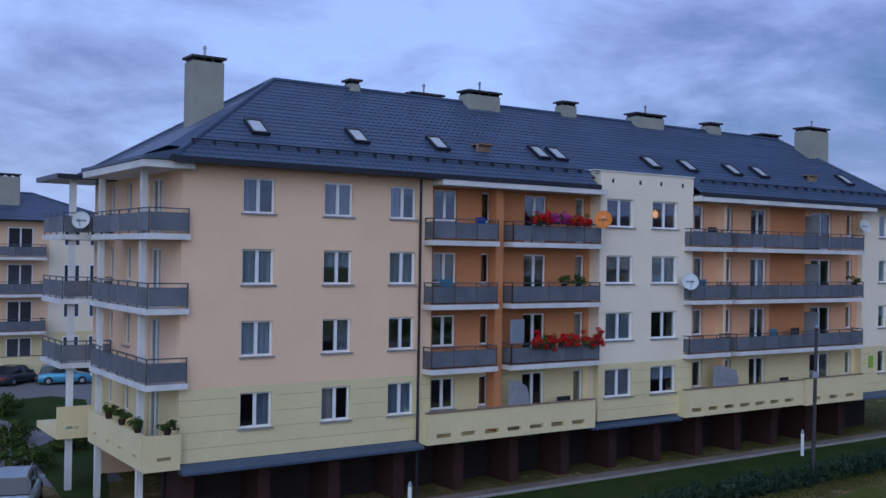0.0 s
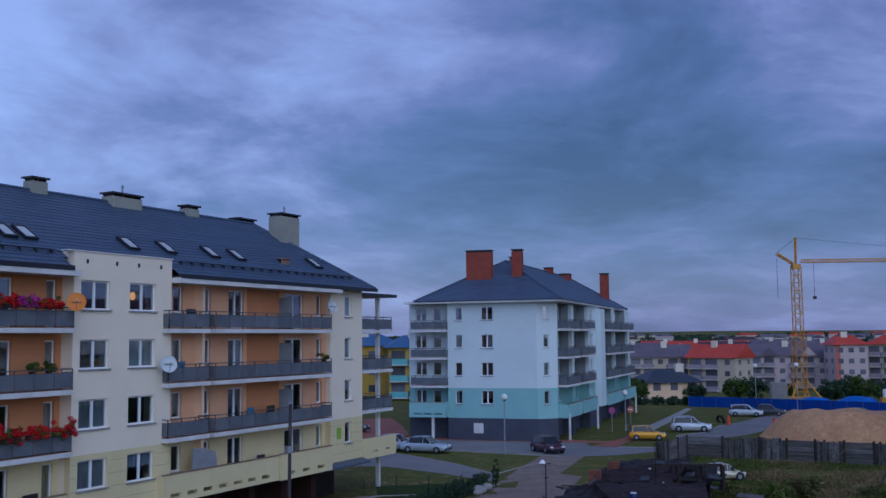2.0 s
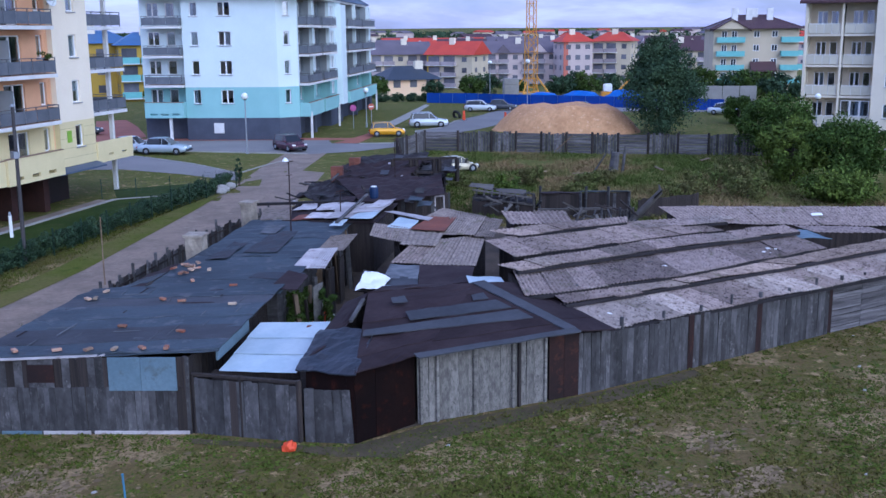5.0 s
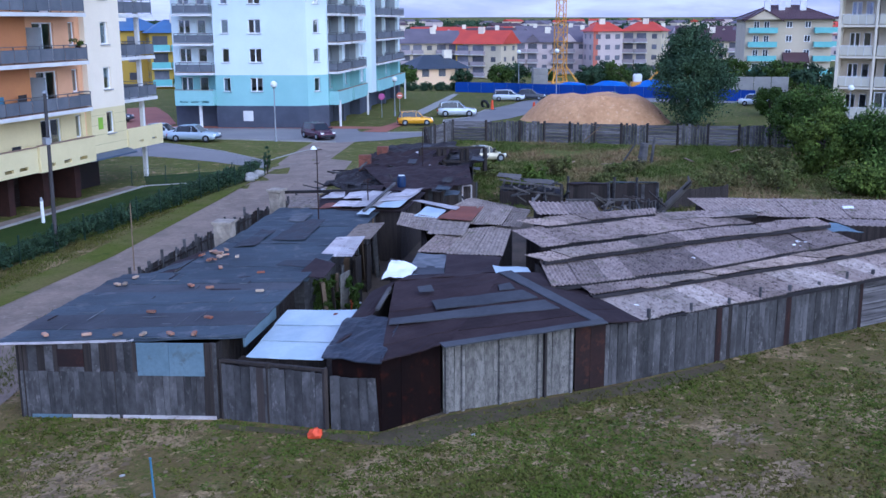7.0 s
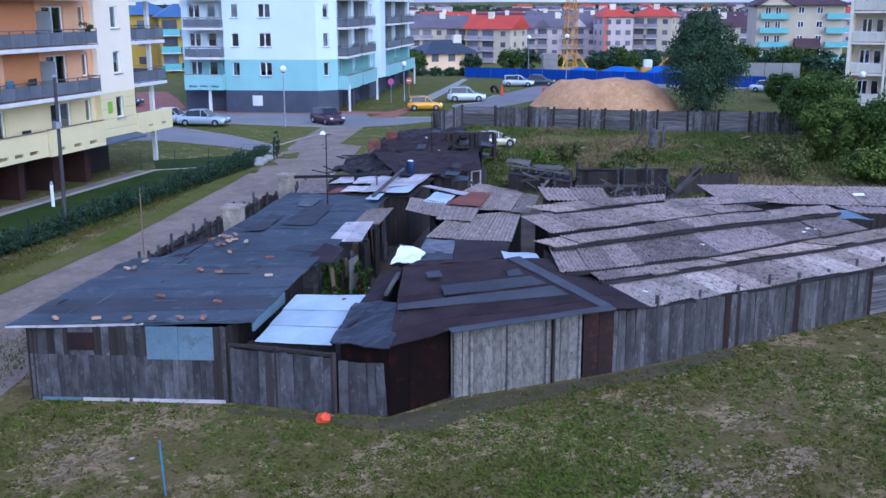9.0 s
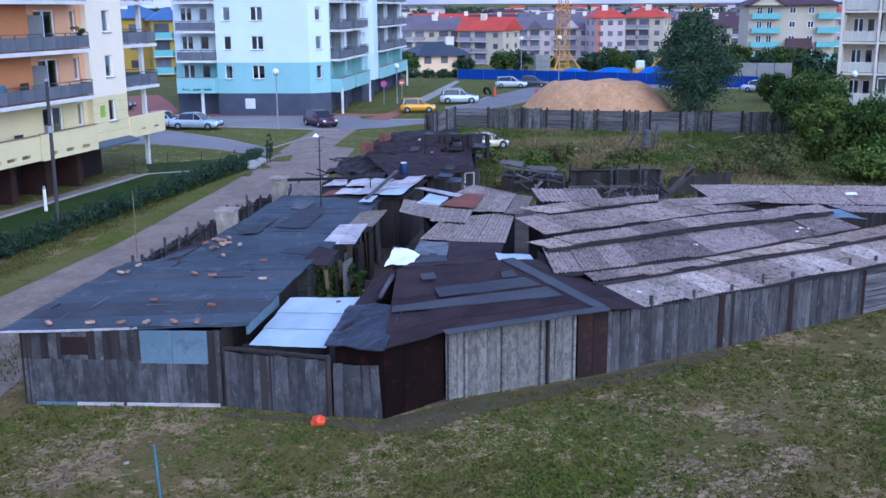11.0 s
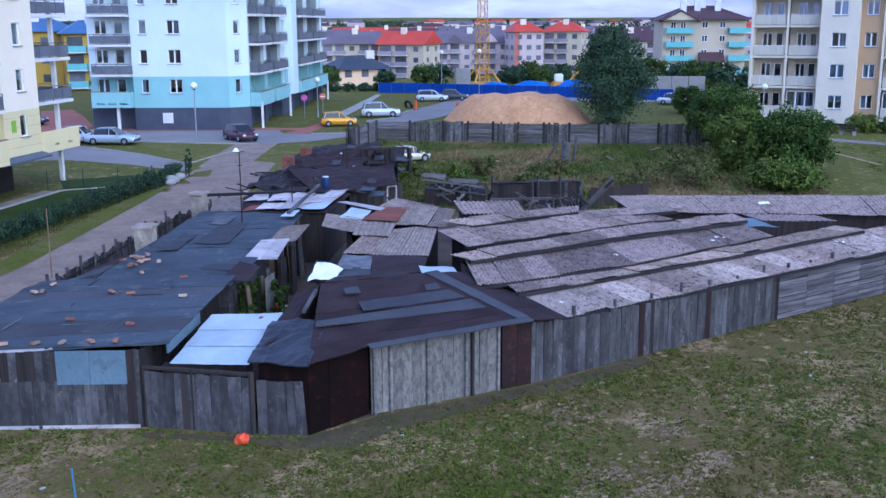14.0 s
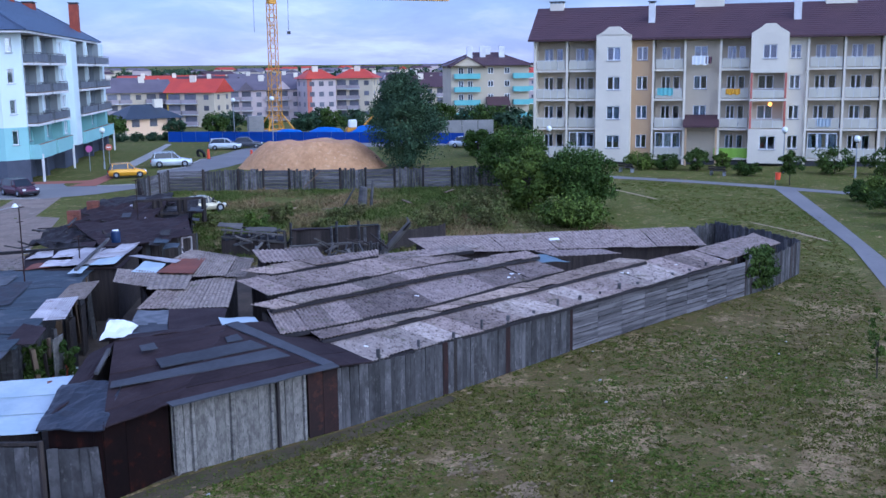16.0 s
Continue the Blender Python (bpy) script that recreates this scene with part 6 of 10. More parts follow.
def blades(name, places, mat, height, width, per, label, category, spread=0.12, lean=0.5, seed=1):
    """Tufts of bent blades at the given places (x, y, scale), in one mesh."""
    rng = np.random.default_rng(seed)
    pts = np.repeat(np.array(places), per, axis=0)
    n = len(pts)
    a = rng.uniform(0, 2 * np.pi, n)
    off = rng.normal(0, spread, (n, 2)) * pts[:, 2:3]
    hgt = height * pts[:, 2] * rng.uniform(0.5, 1.25, n)
    wid = width * rng.uniform(0.6, 1.3, n)
    base = np.stack([pts[:, 0] + off[:, 0], pts[:, 1] + off[:, 1], np.array([terrain(p[0], p[1]) for p in pts])], 1)
    side = np.stack([np.cos(a), np.sin(a), np.zeros(n)], 1) * wid[:, None]
    tip = base + np.stack([rng.normal(0, lean, n) * hgt, rng.normal(0, lean, n) * hgt, hgt], 1)
    v = np.stack([base - side, base + side, tip], 1).reshape(-1, 3)
    f = np.arange(3 * n).reshape(-1, 3)
    ob = put(name, raw_mesh(name, v.tolist(), f.tolist(), mat))
    return tagged(ob, label, category, kind="stuff")


rng = np.random.default_rng(3)


def inside(poly, x, y):
    c = False
    j = len(poly) - 1
    for i in range(len(poly)):
        if (poly[i][1] > y) != (poly[j][1] > y) and x < (poly[j][0] - poly[i][0]) * (y - poly[i][1]) / (poly[j][1] - poly[i][1]) + poly[i][0]:
            c = not c
        j = i
    return c


FRONT = [(3.0, 23.0), (9.0, 26.2), (12.6, 22.4), (15.0, 18.9), (22.9, 16.6), (32.8, 14.8), (44.6, 11.6), (51.5, 10.6), (60.0, 17.0), (86.0, 37.0), (86.0, 22.0), (70.0, 13.5), (48.0, 7.0), (28.0, 1.0), (12.0, 8.0)]
tufts = []
while len(tufts) < 15000:
    x, y = rng.uniform(3, 86), rng.uniform(1, 37)
    if rng.random() > (14.0 / max(14.0, math.hypot(x, y))) ** 1.6:
        continue
    if inside(FRONT, x, y) and 0.6 * noise.noise((x * 0.22, y * 0.22, 2.0)) + 0.5 * noise.noise((x * 2.3, y * 2.3, 5.0)) > 0.05 + rng.uniform(-0.35, 0.35):
        tufts.append((x, y, rng.uniform(0.5, 1.4)))
blades("grass_tufts", tufts, TUFT, 0.05, 0.034, 7, "short uneven meadow grass in tufts", "grass", 0.075, 0.9, 4)


def flecks(name, centres, mat, count, label, category, seed):
    """Thin flat crumbs of dry soil, thick round the worn spots and sparse between them."""
    rnd_ = random.Random(seed)
    verts, faces = [], []
    for k in range(count):
        if rnd_.random() < 0.45:
            cx, cy, sp = rnd_.choice(centres)
            x, y = rnd_.gauss(cx, sp), rnd_.gauss(cy, sp * 0.6)
        else:
            x, y = rnd_.uniform(4, 40), rnd_.uniform(4, 26)
        size, turn, z = rnd_.uniform(0.02, 0.085), rnd_.uniform(0, 6.3), terrain(x, y) + rnd_.uniform(0.006, 0.016)
        if not inside(FRONT, x, y):
            continue
        n0 = len(verts)
        for q in range(7):
            a, g = turn + q * 0.8976, size * rnd_.uniform(0.55, 1.25)
            verts.append((x + math.cos(a) * g * 1.5, y + math.sin(a) * g, z))
        faces.append(tuple(range(n0, n0 + 7)))
    return tagged(put(name, raw_mesh(name, verts, faces, mat)), label, category, kind="stuff")


WORN = [(8.3, 23.1, 0.45), (8.6, 21.8, 0.40), (7.6, 21.3, 0.40), (18.4, 12.1, 0.50), (19.3, 10.7, 0.60), (18.3, 10.9, 0.60), (20.7, 10.6, 0.35), (21.1, 14.9, 0.60), (21.8, 12.5, 0.50), (17.1, 11.7, 0.50)]
flecks("soil_crumbs", WORN, SOIL_FLECK, 2600, "crumbs of pale dry soil in worn meadow spots", "soil", 12)
clover = []
while len(clover) < 8000:
    x, y = rng.uniform(3, 86), rng.uniform(1, 37)
    if rng.random() > (14.0 / max(14.0, math.hypot(x, y))) ** 1.5:
        continue
    if inside(FRONT, x, y) and 0.9 * noise.noise((x * 0.16, y * 0.16, 9.0)) + 0.5 * noise.noise((x * 1.2, y * 1.2, 4.0)) > 0.12 + rng.uniform(-0.2, 0.2):
        clover.append((x, y, rng.uniform(0.6, 1.3)))
blades("low_clover", clover, CLOVER, 0.035, 0.04, 6, "low bright green clover patches in the meadow", "clover", 0.07, 1.3, 5)
MEADOW = [(38.5, 41.5), (47.0, 50.0), (54.0, 58.0), (61.0, 65.0), (70.0, 51.0), (76.0, 43.3), (69.0, 33.0), (56.0, 20.0), (49.0, 19.5), (41.0, 28.0), (40.0, 33.0)]
weeds = []
while len(weeds) < 6500:
    x, y = rng.uniform(38, 77), rng.uniform(19, 66)
    if inside(MEADOW, x, y) and noise.noise((x * 0.22, y * 0.22, 7.0)) > -0.4 + rng.uniform(-0.2, 0.2):
        weeds.append((x, y, 0.45 + 0.7 * rng.random() * (1 + noise.noise((x * 0.3, y * 0.3, 1.0)))))
blades("tall_weeds", weeds, WEED, 0.3, 0.034, 10, "tall rank weeds and dry grass in the yard", "weeds", 0.3, 0.75, 6)
verge = []
while len(verge) < 1800:
    t = rng.random()
    a, b = ((9.5, 36.8), (38.0, 60.9)) if rng.random() < 0.75 else ((8.4, 27.4), (15.2, 34.2))
    verge.append((a[0] + (b[0] - a[0]) * t + rng.normal(0, 0.5) - 0.5, a[1] + (b[1] - a[1]) * t + rng.normal(0, 0.5) + 0.7, rng.uniform(0.6, 1.5)))
blades("verge_grass", verge, TUFT, 0.10, 0.018, 9, "rough grass verge along the lane", "grass", 0.2, 0.5, 8)

# ---- the shanty of sheds ----
srnd = random.Random(11)
LD, LU, LP = Vector((0.767, 0.642)), Vector((0.642, -0.767)), Vector((8.98, 26.35))


def lane_xy(v, w):
    """A place by its run along the lane (v) and across it (w)."""
    p = LP + LD * v + LU * w
    return p.x, p.y


def plank_mesh(i):
    r = random.Random(100 + i)
    bm = bmesh.new()
    a, b = r.uniform(-0.01, 0.01), r.uniform(-0.01, 0.01)
    prof = [(-0.5, 0), (0.5, 0), (0.5, 1 + a), (0.1, 1 + (a + b) / 2 + r.uniform(-0.006, 0.012)), (-0.5, 1 + b)]
    lo = [bm.verts.new((x, -0.5, z)) for x, z in prof]
    hi = [bm.verts.new((x * 0.96, 0.5, z)) for x, z in prof]
    bm.faces.new(lo)
    bm.faces.new(hi[::-1])
    for k in range(5):
        bm.faces.new((lo[k], hi[k], hi[(k + 1) % 5], lo[(k + 1) % 5]))
    bmesh.ops.recalc_face_normals(bm, faces=bm.faces[:])
    return bm


def plank(parent, x, y, z0, h, ang, width, mat, thick=0.028, lean=0.0, name="plank"):
    i = srnd.randrange(5)
    me = cached(("plank", i, mat.name), lambda: mesh_of("plank", plank_mesh(i), mat))
    ob = put(name, me, parent, Matrix.Translation((x, y, z0)) @ Matrix.Rotation(ang, 4, "Z") @ Matrix.Rotation(lean, 4, "Y") @ Matrix.Diagonal((width, thick, h, 1)))
    return ob


def plank_wall(parent, a, b, top_a, top_b, mat, width=0.16, jitter=0.05, z0=0.0, gap=0.004, others=(), out=0.0):
    """Upright planks from a to b, each an object; others: (share, material)."""
    ax, ay, bx, by = *a, *b
    ln, ang = math.dist(a, b), math.atan2(by - ay, bx - ax)
    s = 0.0
    while s < ln - 0.04:
        w = min(width * srnd.uniform(0.7, 1.3), ln - s)
        t = (s + w / 2) / ln
        mm, roll = mat, srnd.random()
        for share, other in others:
            if roll < share:
                mm = other
                break
            roll -= share
        h = top_a + (top_b - top_a) * t + srnd.uniform(-jitter, jitter) - z0
        off = srnd.uniform(-0.008, 0.008) + out
        x, y = ax + (bx - ax) * t + math.sin(ang) * off, ay + (by - ay) * t - math.cos(ang) * off
        plank(parent, x, y, z0 - 0.03, h, ang, max(0.03, w - gap), mm, lean=srnd.uniform(-0.012, 0.012))
        s += w


def beam(parent, p, q, r=0.05, mat=None, name="beam"):
    bm = bmesh.new()
    p, q = Vector(p), Vector(q)
    m = Matrix.Translation(p) @ (q - p).to_track_quat("Z", "Y").to_matrix().to_4x4()
    cuboid(bm, -r, r, -r * 0.7, r * 0.7, 0, (q - p).length, m)
    return part(name, bm, mat or WOOD_DARK, parent)


def patch(parent, c, mat, nx=6, ny=6, thick=0.035, rough=0.03, name="felt_strip", seed=0):
    """A sagging sheet over four corners (x, y, z), counter-clockwise, with thickness."""
    c = [Vector(v) for v in c]
    verts, faces = [], []
    for layer in (0, 1):
        for j in range(ny + 1):
            for i in range(nx + 1):
                u, v = i / nx, j / ny
                p = c[0].lerp(c[1], u).lerp(c[3].lerp(c[2], u), v)
                z = rough * noise.noise((p.x * 1.4 + seed, p.y * 1.4, seed)) + rough * 0.5 * noise.noise((p.x * 4, p.y * 4, seed))
                verts.append((p.x, p.y, p.z + z - layer * thick))
    k = (nx + 1) * (ny + 1)
    for j in range(ny):
        for i in range(nx):
            a = j * (nx + 1) + i
            faces.append((a, a + 1, a + nx + 2, a + nx + 1))
            faces.append((k + a, k + a + nx + 1, k + a + nx + 2, k + a + 1))
    ring = [i for i in range(nx)] + [j * (nx + 1) + nx for j in range(ny)] + [ny * (nx + 1) + i for i in range(nx, 0, -1)] + [j * (nx + 1) for j in range(ny, 0, -1)]
    for a, b in zip(ring, ring[1:] + ring[:1]):
        faces.append((a, k + a, k + b, b))
    return put(name, raw_mesh(name, verts, faces, mat), parent)


def strips(parent, c, n, mat, other=None, along=True, rough=0.03, overlap=0.06, seed=0):
    """A felt roof laid in n overlapping rolls."""
    c = [Vector(v) for v in c]
    for i in range(n):
        t0, t1 = max(0, i / n - overlap / 2), (i + 1) / n
        dz = Vector((0, 0, 0.012 * (i % 2) + srnd.uniform(0, 0.012)))
        if along:
            q = [c[0].lerp(c[3], t0), c[1].lerp(c[2], t0), c[1].lerp(c[2], t1), c[0].lerp(c[3], t1)]
        else:
            q = [c[0].lerp(c[1], t0), c[0].lerp(c[1], t1), c[3].lerp(c[2], t1), c[3].lerp(c[2], t0)]
        patch(parent, [p + dz for p in q], other if other and i % 3 == 1 else mat, 8, 4, rough=rough, seed=seed)


def sheets(parent, c, nx, ny, mat, other=None, share=0.0, depth=0.045, jitter=1.0, waves=7, name="sheet", miss=()):
    """Corrugated sheets in nx by ny over four corners: the waves run up the slope, from the eave (c0-c1) to the top (c3-c2)."""
    c = [Vector(v) for v in c]

    def at_(u, v):
        return c[0].lerp(c[1], u).lerp(c[3].lerp(c[2], u), v)
    n = waves * 5
    for j in range(ny):
        for i in range(nx):
            if (i, j) in miss:
                continue
            q = [at_(i / nx, j / ny), at_((i + 1) / nx, j / ny), at_((i + 1) / nx, (j + 1.1) / ny), at_(i / nx, (j + 1.1) / ny)]
            across, upward = (q[1] - q[0]).normalized(), q[3] - q[0]
            nz = across.cross(upward).normalized()
            flat = nz.cross(across)
            slip, turn = upward.normalized() * srnd.uniform(-0.07, 0.07) * jitter, upward.normalized() * srnd.uniform(-0.022, 0.022) * jitter
            lift = nz * (0.02 * (j + 0.5 * (i % 2)) + srnd.uniform(0, 0.022) * jitter)
            q = [p + slip + lift + turn * (-1 if k in (0, 3) else 1) + nz * srnd.uniform(-0.012, 0.02) * jitter for k, p in enumerate(q)]
            rot = Matrix((across, flat, nz)).transposed().to_4x4()
            back = (Matrix.Translation(q[0]) @ rot).inverted()
            verts, faces = [], []
            bow = srnd.uniform(-0.02, 0.012) * jitter
            for layer in (0, 1):
                for b in range(4):
                    for a in range(n + 1):
                        u, v = a / n, b / 3
                        p = back @ q[0].lerp(q[1], u).lerp(q[3].lerp(q[2], u), v)
                        verts.append((p.x, p.y, p.z + depth * (0.5 + 0.5 * math.sin(2 * math.pi * a / 5)) - 0.012 * layer + bow * math.sin(math.pi * v)))
            k = 4 * (n + 1)
            for b in range(3):
                for a in range(n):
                    e = b * (n + 1) + a
                    faces += [(e, e + 1, e + n + 2, e + n + 1), (k + e, k + e + n + 1, k + e + n + 2, k + e + 1)]
            for a in range(n):
                e = 3 * (n + 1) + a
                faces += [(a, k + a, k + a + 1, a + 1), (e, e + 1, k + e + 1, k + e)]
            mt = other if other and srnd.random() < share else mat
            put(name, raw_mesh(name, verts, faces, mt), parent, Matrix.Translation(q[0]) @ rot)


def shell(parent, poly, top, mat=None, name="wall"):
    """Dark board walls under a roof, from the ground up to top (one height, or one for each corner)."""
    n = len(poly)
    tops = top if isinstance(top, (list, tuple)) else [top] * n
    for i in range(n):
        a, b = poly[i], poly[(i + 1) % n]
        ln, ang = math.dist(a, b), math.atan2(b[1] - a[1], b[0] - a[0])
        m = frame_at(a[0], a[1], 0, ang)
        k = max(1, int(ln / 0.17))
        plan = [(0.0, 0.04)]
        for s in range(k):
            y = -0.012 - 0.01 * (s % 3)
            plan += [(ln * s / k + 0.004, 0.0), (ln * s / k + 0.006, y), (ln * (s + 1) / k - 0.006, y), (ln * (s + 1) / k - 0.004, 0.0)]
        plan.append((ln, 0.04))
        bm = bmesh.new()
        vs = []
        for x, y in plan:
            z1 = tops[i] + (tops[(i + 1) % n] - tops[i]) * x / max(ln, 0.01)
            vs.append((bm.verts.new(m @ Vector((x, y, -0.03))), bm.verts.new(m @ Vector((x, y, z1)))))
        for q, r in zip(vs, vs[1:] + vs[:1]):
            bm.faces.new((q[0], r[0], r[1], q[1]))
        part(name, bm, mat or WOOD_DARK, parent)


# the felt-roofed shed at the lane
shed = thing("shed", "low plank shed with black felt roof weighed down with bricks", "shed")
F0, F1 = (9.0, 26.3), (12.7, 22.55)
B1, B0 = (18.2, 26.95), (14.2, 30.6)
plank_wall(shed, F0, F1, 1.30, 1.32, WOOD, 0.19, 0.01, others=[(0.03, WOOD_DARK)], out=0.04)
plank_wall(shed, F0, F1, 2.1, 2.12, WOOD_DARK, 0.2, 0.01, z0=1.25, others=[(0.45, WOOD)], out=0.028)
fa = math.atan2(F1[1] - F0[1], F1[0] - F0[0])
for i, (s0, s1) in enumerate(((3.17, 4.02), (4.03, 4.95))):
    bm = bmesh.new()
    cuboid(bm, s0, s1, -0.075 - 0.01 * i, -0.055, 1.2, 2.1, frame_at(*F0, 0, fa))
    part("tin_panel", bm, TIN, shed, "pale blue painted tin panel")
bm = bmesh.new()
cuboid(bm, 1.05, 1.75, -0.07, -0.045, 1.42, 1.9, frame_at(*F0, 0, fa))
part("rusty_panel", bm, RUST, shed)
for s0, s1 in ((0.25, 1.3), (1.35, 2.6), (2.7, 5.2)):
    bm = bmesh.new()
    cuboid(bm, s0, s1, -0.085, -0.045, -0.02, 0.09, frame_at(*F0, 0, fa))
    part("footboard", bm, TIN if s0 < 1 else OLD_ZINC, shed, "pale blue footboard along the wall")
shell(shed, [F1, B1, B0, F0], [2.05, 2.15, 2.15, 2.05])
for s in (0.0, 0.12, 5.15):
    beam(shed, (F0[0] + math.cos(fa) * s, F0[1] + math.sin(fa) * s, 0), (F0[0] + math.cos(fa) * s, F0[1] + math.sin(fa) * s, 2.1), 0.06)
strips(shed, [(8.5, 26.5, 2.12), (13.5, 22.35, 2.18), (18.45, 26.35, 2.32), (14.0, 30.6, 2.26)], 6, FELT, FELT_PATCH, seed=1, rough=0.05)
for a, b in ((0.0, 0.55), (0.52, 1.0)):
    p, q = Vector((8.45, 26.44, 2.08)), Vector((13.45, 22.3, 2.14))
    u, v = p.lerp(q, a), p.lerp(q, b)
    patch(shed, [u, v, v + Vector((0.12, 0.14, 0.03)), u + Vector((0.12, 0.14, 0.03))], OLD_ZINC if a == 0 else FELT, 6, 1, 0.03, 0.04, "edge_strip")
bm = bmesh.new()
cuboid(bm, 0, 2.7, -0.04, 0.02, 0, 0.34, frame_at(13.5, 22.5, 1.82, math.atan2(4.0, 4.95)))
part("side_board", bm, TIN, shed, "grey-blue side board under the roof edge")
for i, (x, y) in enumerate(((9.6, 25.95), (10.4, 25.2), (11.0, 24.65), (11.5, 24.2), (12.05, 23.75), (12.5, 23.3), (12.6, 25.9), (13.5, 24.3), (14.8, 27.6), (16.0, 25.6), (13.2, 29.3), (13.4, 29.2), (16.6, 28.9), (17.2, 27.4), (15.1, 27.0), (14.0, 29.7))):
    bm = bmesh.new()
    cuboid(bm, -0.125, 0.125, -0.06, 0.06, 0, 0.065)
    bmesh.ops.bevel(bm, geom=bm.edges[:], offset=0.008, segments=1, affect="EDGES")
    u = ((x - 9) * 0.767 + (y - 26.3) * 0.642) / 7.0
    ob = put("brick", mesh_of("brick", bm, BRICK_PIECE), None, Matrix.Translation((x, y, 2.185 + 0.13 * u)) @ Matrix.Rotation(srnd.uniform(0, 3), 4, "Z"))
    tagged(ob, "loose brick lying on the black felt roof", "brick", group="bricks on the felt roof")

# scuffs and torn seams on the felt
rs = random.Random(5)
for k in range(26):
    u, v = rs.uniform(0.06, 0.92), rs.uniform(0.06, 0.9)
    a = Vector((8.5, 26.5, 2.12)).lerp(Vector((13.5, 22.35, 2.18)), u)
    b = Vector((14.0, 30.6, 2.26)).lerp(Vector((18.45, 26.35, 2.32)), u)
    o = a.lerp(b, v) + Vector((0, 0, 0.05))
    d = ((b - a).normalized() if k % 3 else Vector((0.77, -0.64, 0))) * rs.uniform(0.25, 1.1)
    w = Vector((-d.y, d.x, 0)).normalized() * rs.uniform(0.012, 0.035)
    patch(shed, [o, o + d, o + d * 0.95 + w, o + w], FELT_SCUFF if k % 4 else FELT_BROWN, 5, 1, 0.015, 0.02, "felt_seam", seed=80 + k)

# the long felt roof behind it
shed2 = thing("shed", "long low shed with patched black felt roof along the lane", "shed")


def lz(v, w, z):
    return (*lane_xy(v, w), z)


shell(shed2, [lane_xy(7.3, 5.8), lane_xy(18.6, 5.9), lane_xy(18.6, 1.6), lane_xy(7.3, 1.4)], [2.1, 2.1, 2.2, 2.2], WOOD)
strips(shed2, [lz(6.6, 1.7, 2.32), lz(6.6, 6.1, 2.2), lz(19.2, 6.1, 2.2), lz(18.8, 1.7, 2.3)], 7, FELT, None, rough=0.06, seed=3)
patch(shed2, [lz(8.2, 4.6, 2.30), lz(8.2, 6.25, 2.25), lz(9.2, 6.3, 2.25), lz(9.0, 4.7, 2.30)], FELT_WORN, thick=0.0062, seed=2)
patch(shed2, [lz(10.6, 2.3, 2.345), lz(10.8, 3.0, 2.345), lz(13.6, 3.0, 2.345), lz(13.8, 2.4, 2.345)], FELT_WORN, thick=0.006, rough=0.06, seed=6)
patch(shed2, [lz(12.0, 3.3, 2.335), lz(12.3, 4.5, 2.30), lz(16.4, 4.3, 2.30), lz(16.2, 3.4, 2.325)], FELT_WORN, thick=0.006, rough=0.06, seed=3)
strips(shed2, [lz(7.0, -0.2, 1.75), lz(7.0, 1.75, 2.2), lz(11.2, 1.75, 2.2), lz(11.0, 0.3, 1.8)], 3, FELT_BROWN, FELT, rough=0.06, seed=8)
shell(shed2, [lane_xy(7.2, 1.3), lane_xy(10.9, 1.4), lane_xy(10.8, 0.4), lane_xy(7.2, 0.0)], 1.7)
sheets(shed2, [(20.25, 28.45, 2.20), (21.04, 27.57, 2.20), (22.82, 29.15, 2.36), (21.99, 29.82, 2.36)], 2, 1, OLD_ZINC, depth=0.02, jitter=0.6)
sheets(shed2, [(22.43, 29.91, 2.26), (23.22, 29.27, 2.26), (25.01, 30.65, 2.40), (23.96, 31.05, 2.40)], 2, 1, CEMENT_TAN, depth=0.02, jitter=0.6)
patch(shed2, [(17.81, 26.32, 2.30), (18.56, 25.83, 2.22), (19.95, 27.09, 2.24), (19.77, 27.97, 2.32)], FELT_BROWN, 5, 4, 0.02, 0.03, "felt_strip", seed=4)
patch(shed2, [(22.78, 34.12, 2.36), (23.09, 33.48, 2.36), (24.48, 34.73, 2.36), (24.04, 35.34, 2.36)], FELT_SCUFF, 5, 3, 0.012, 0.02, "felt_strip", seed=5)
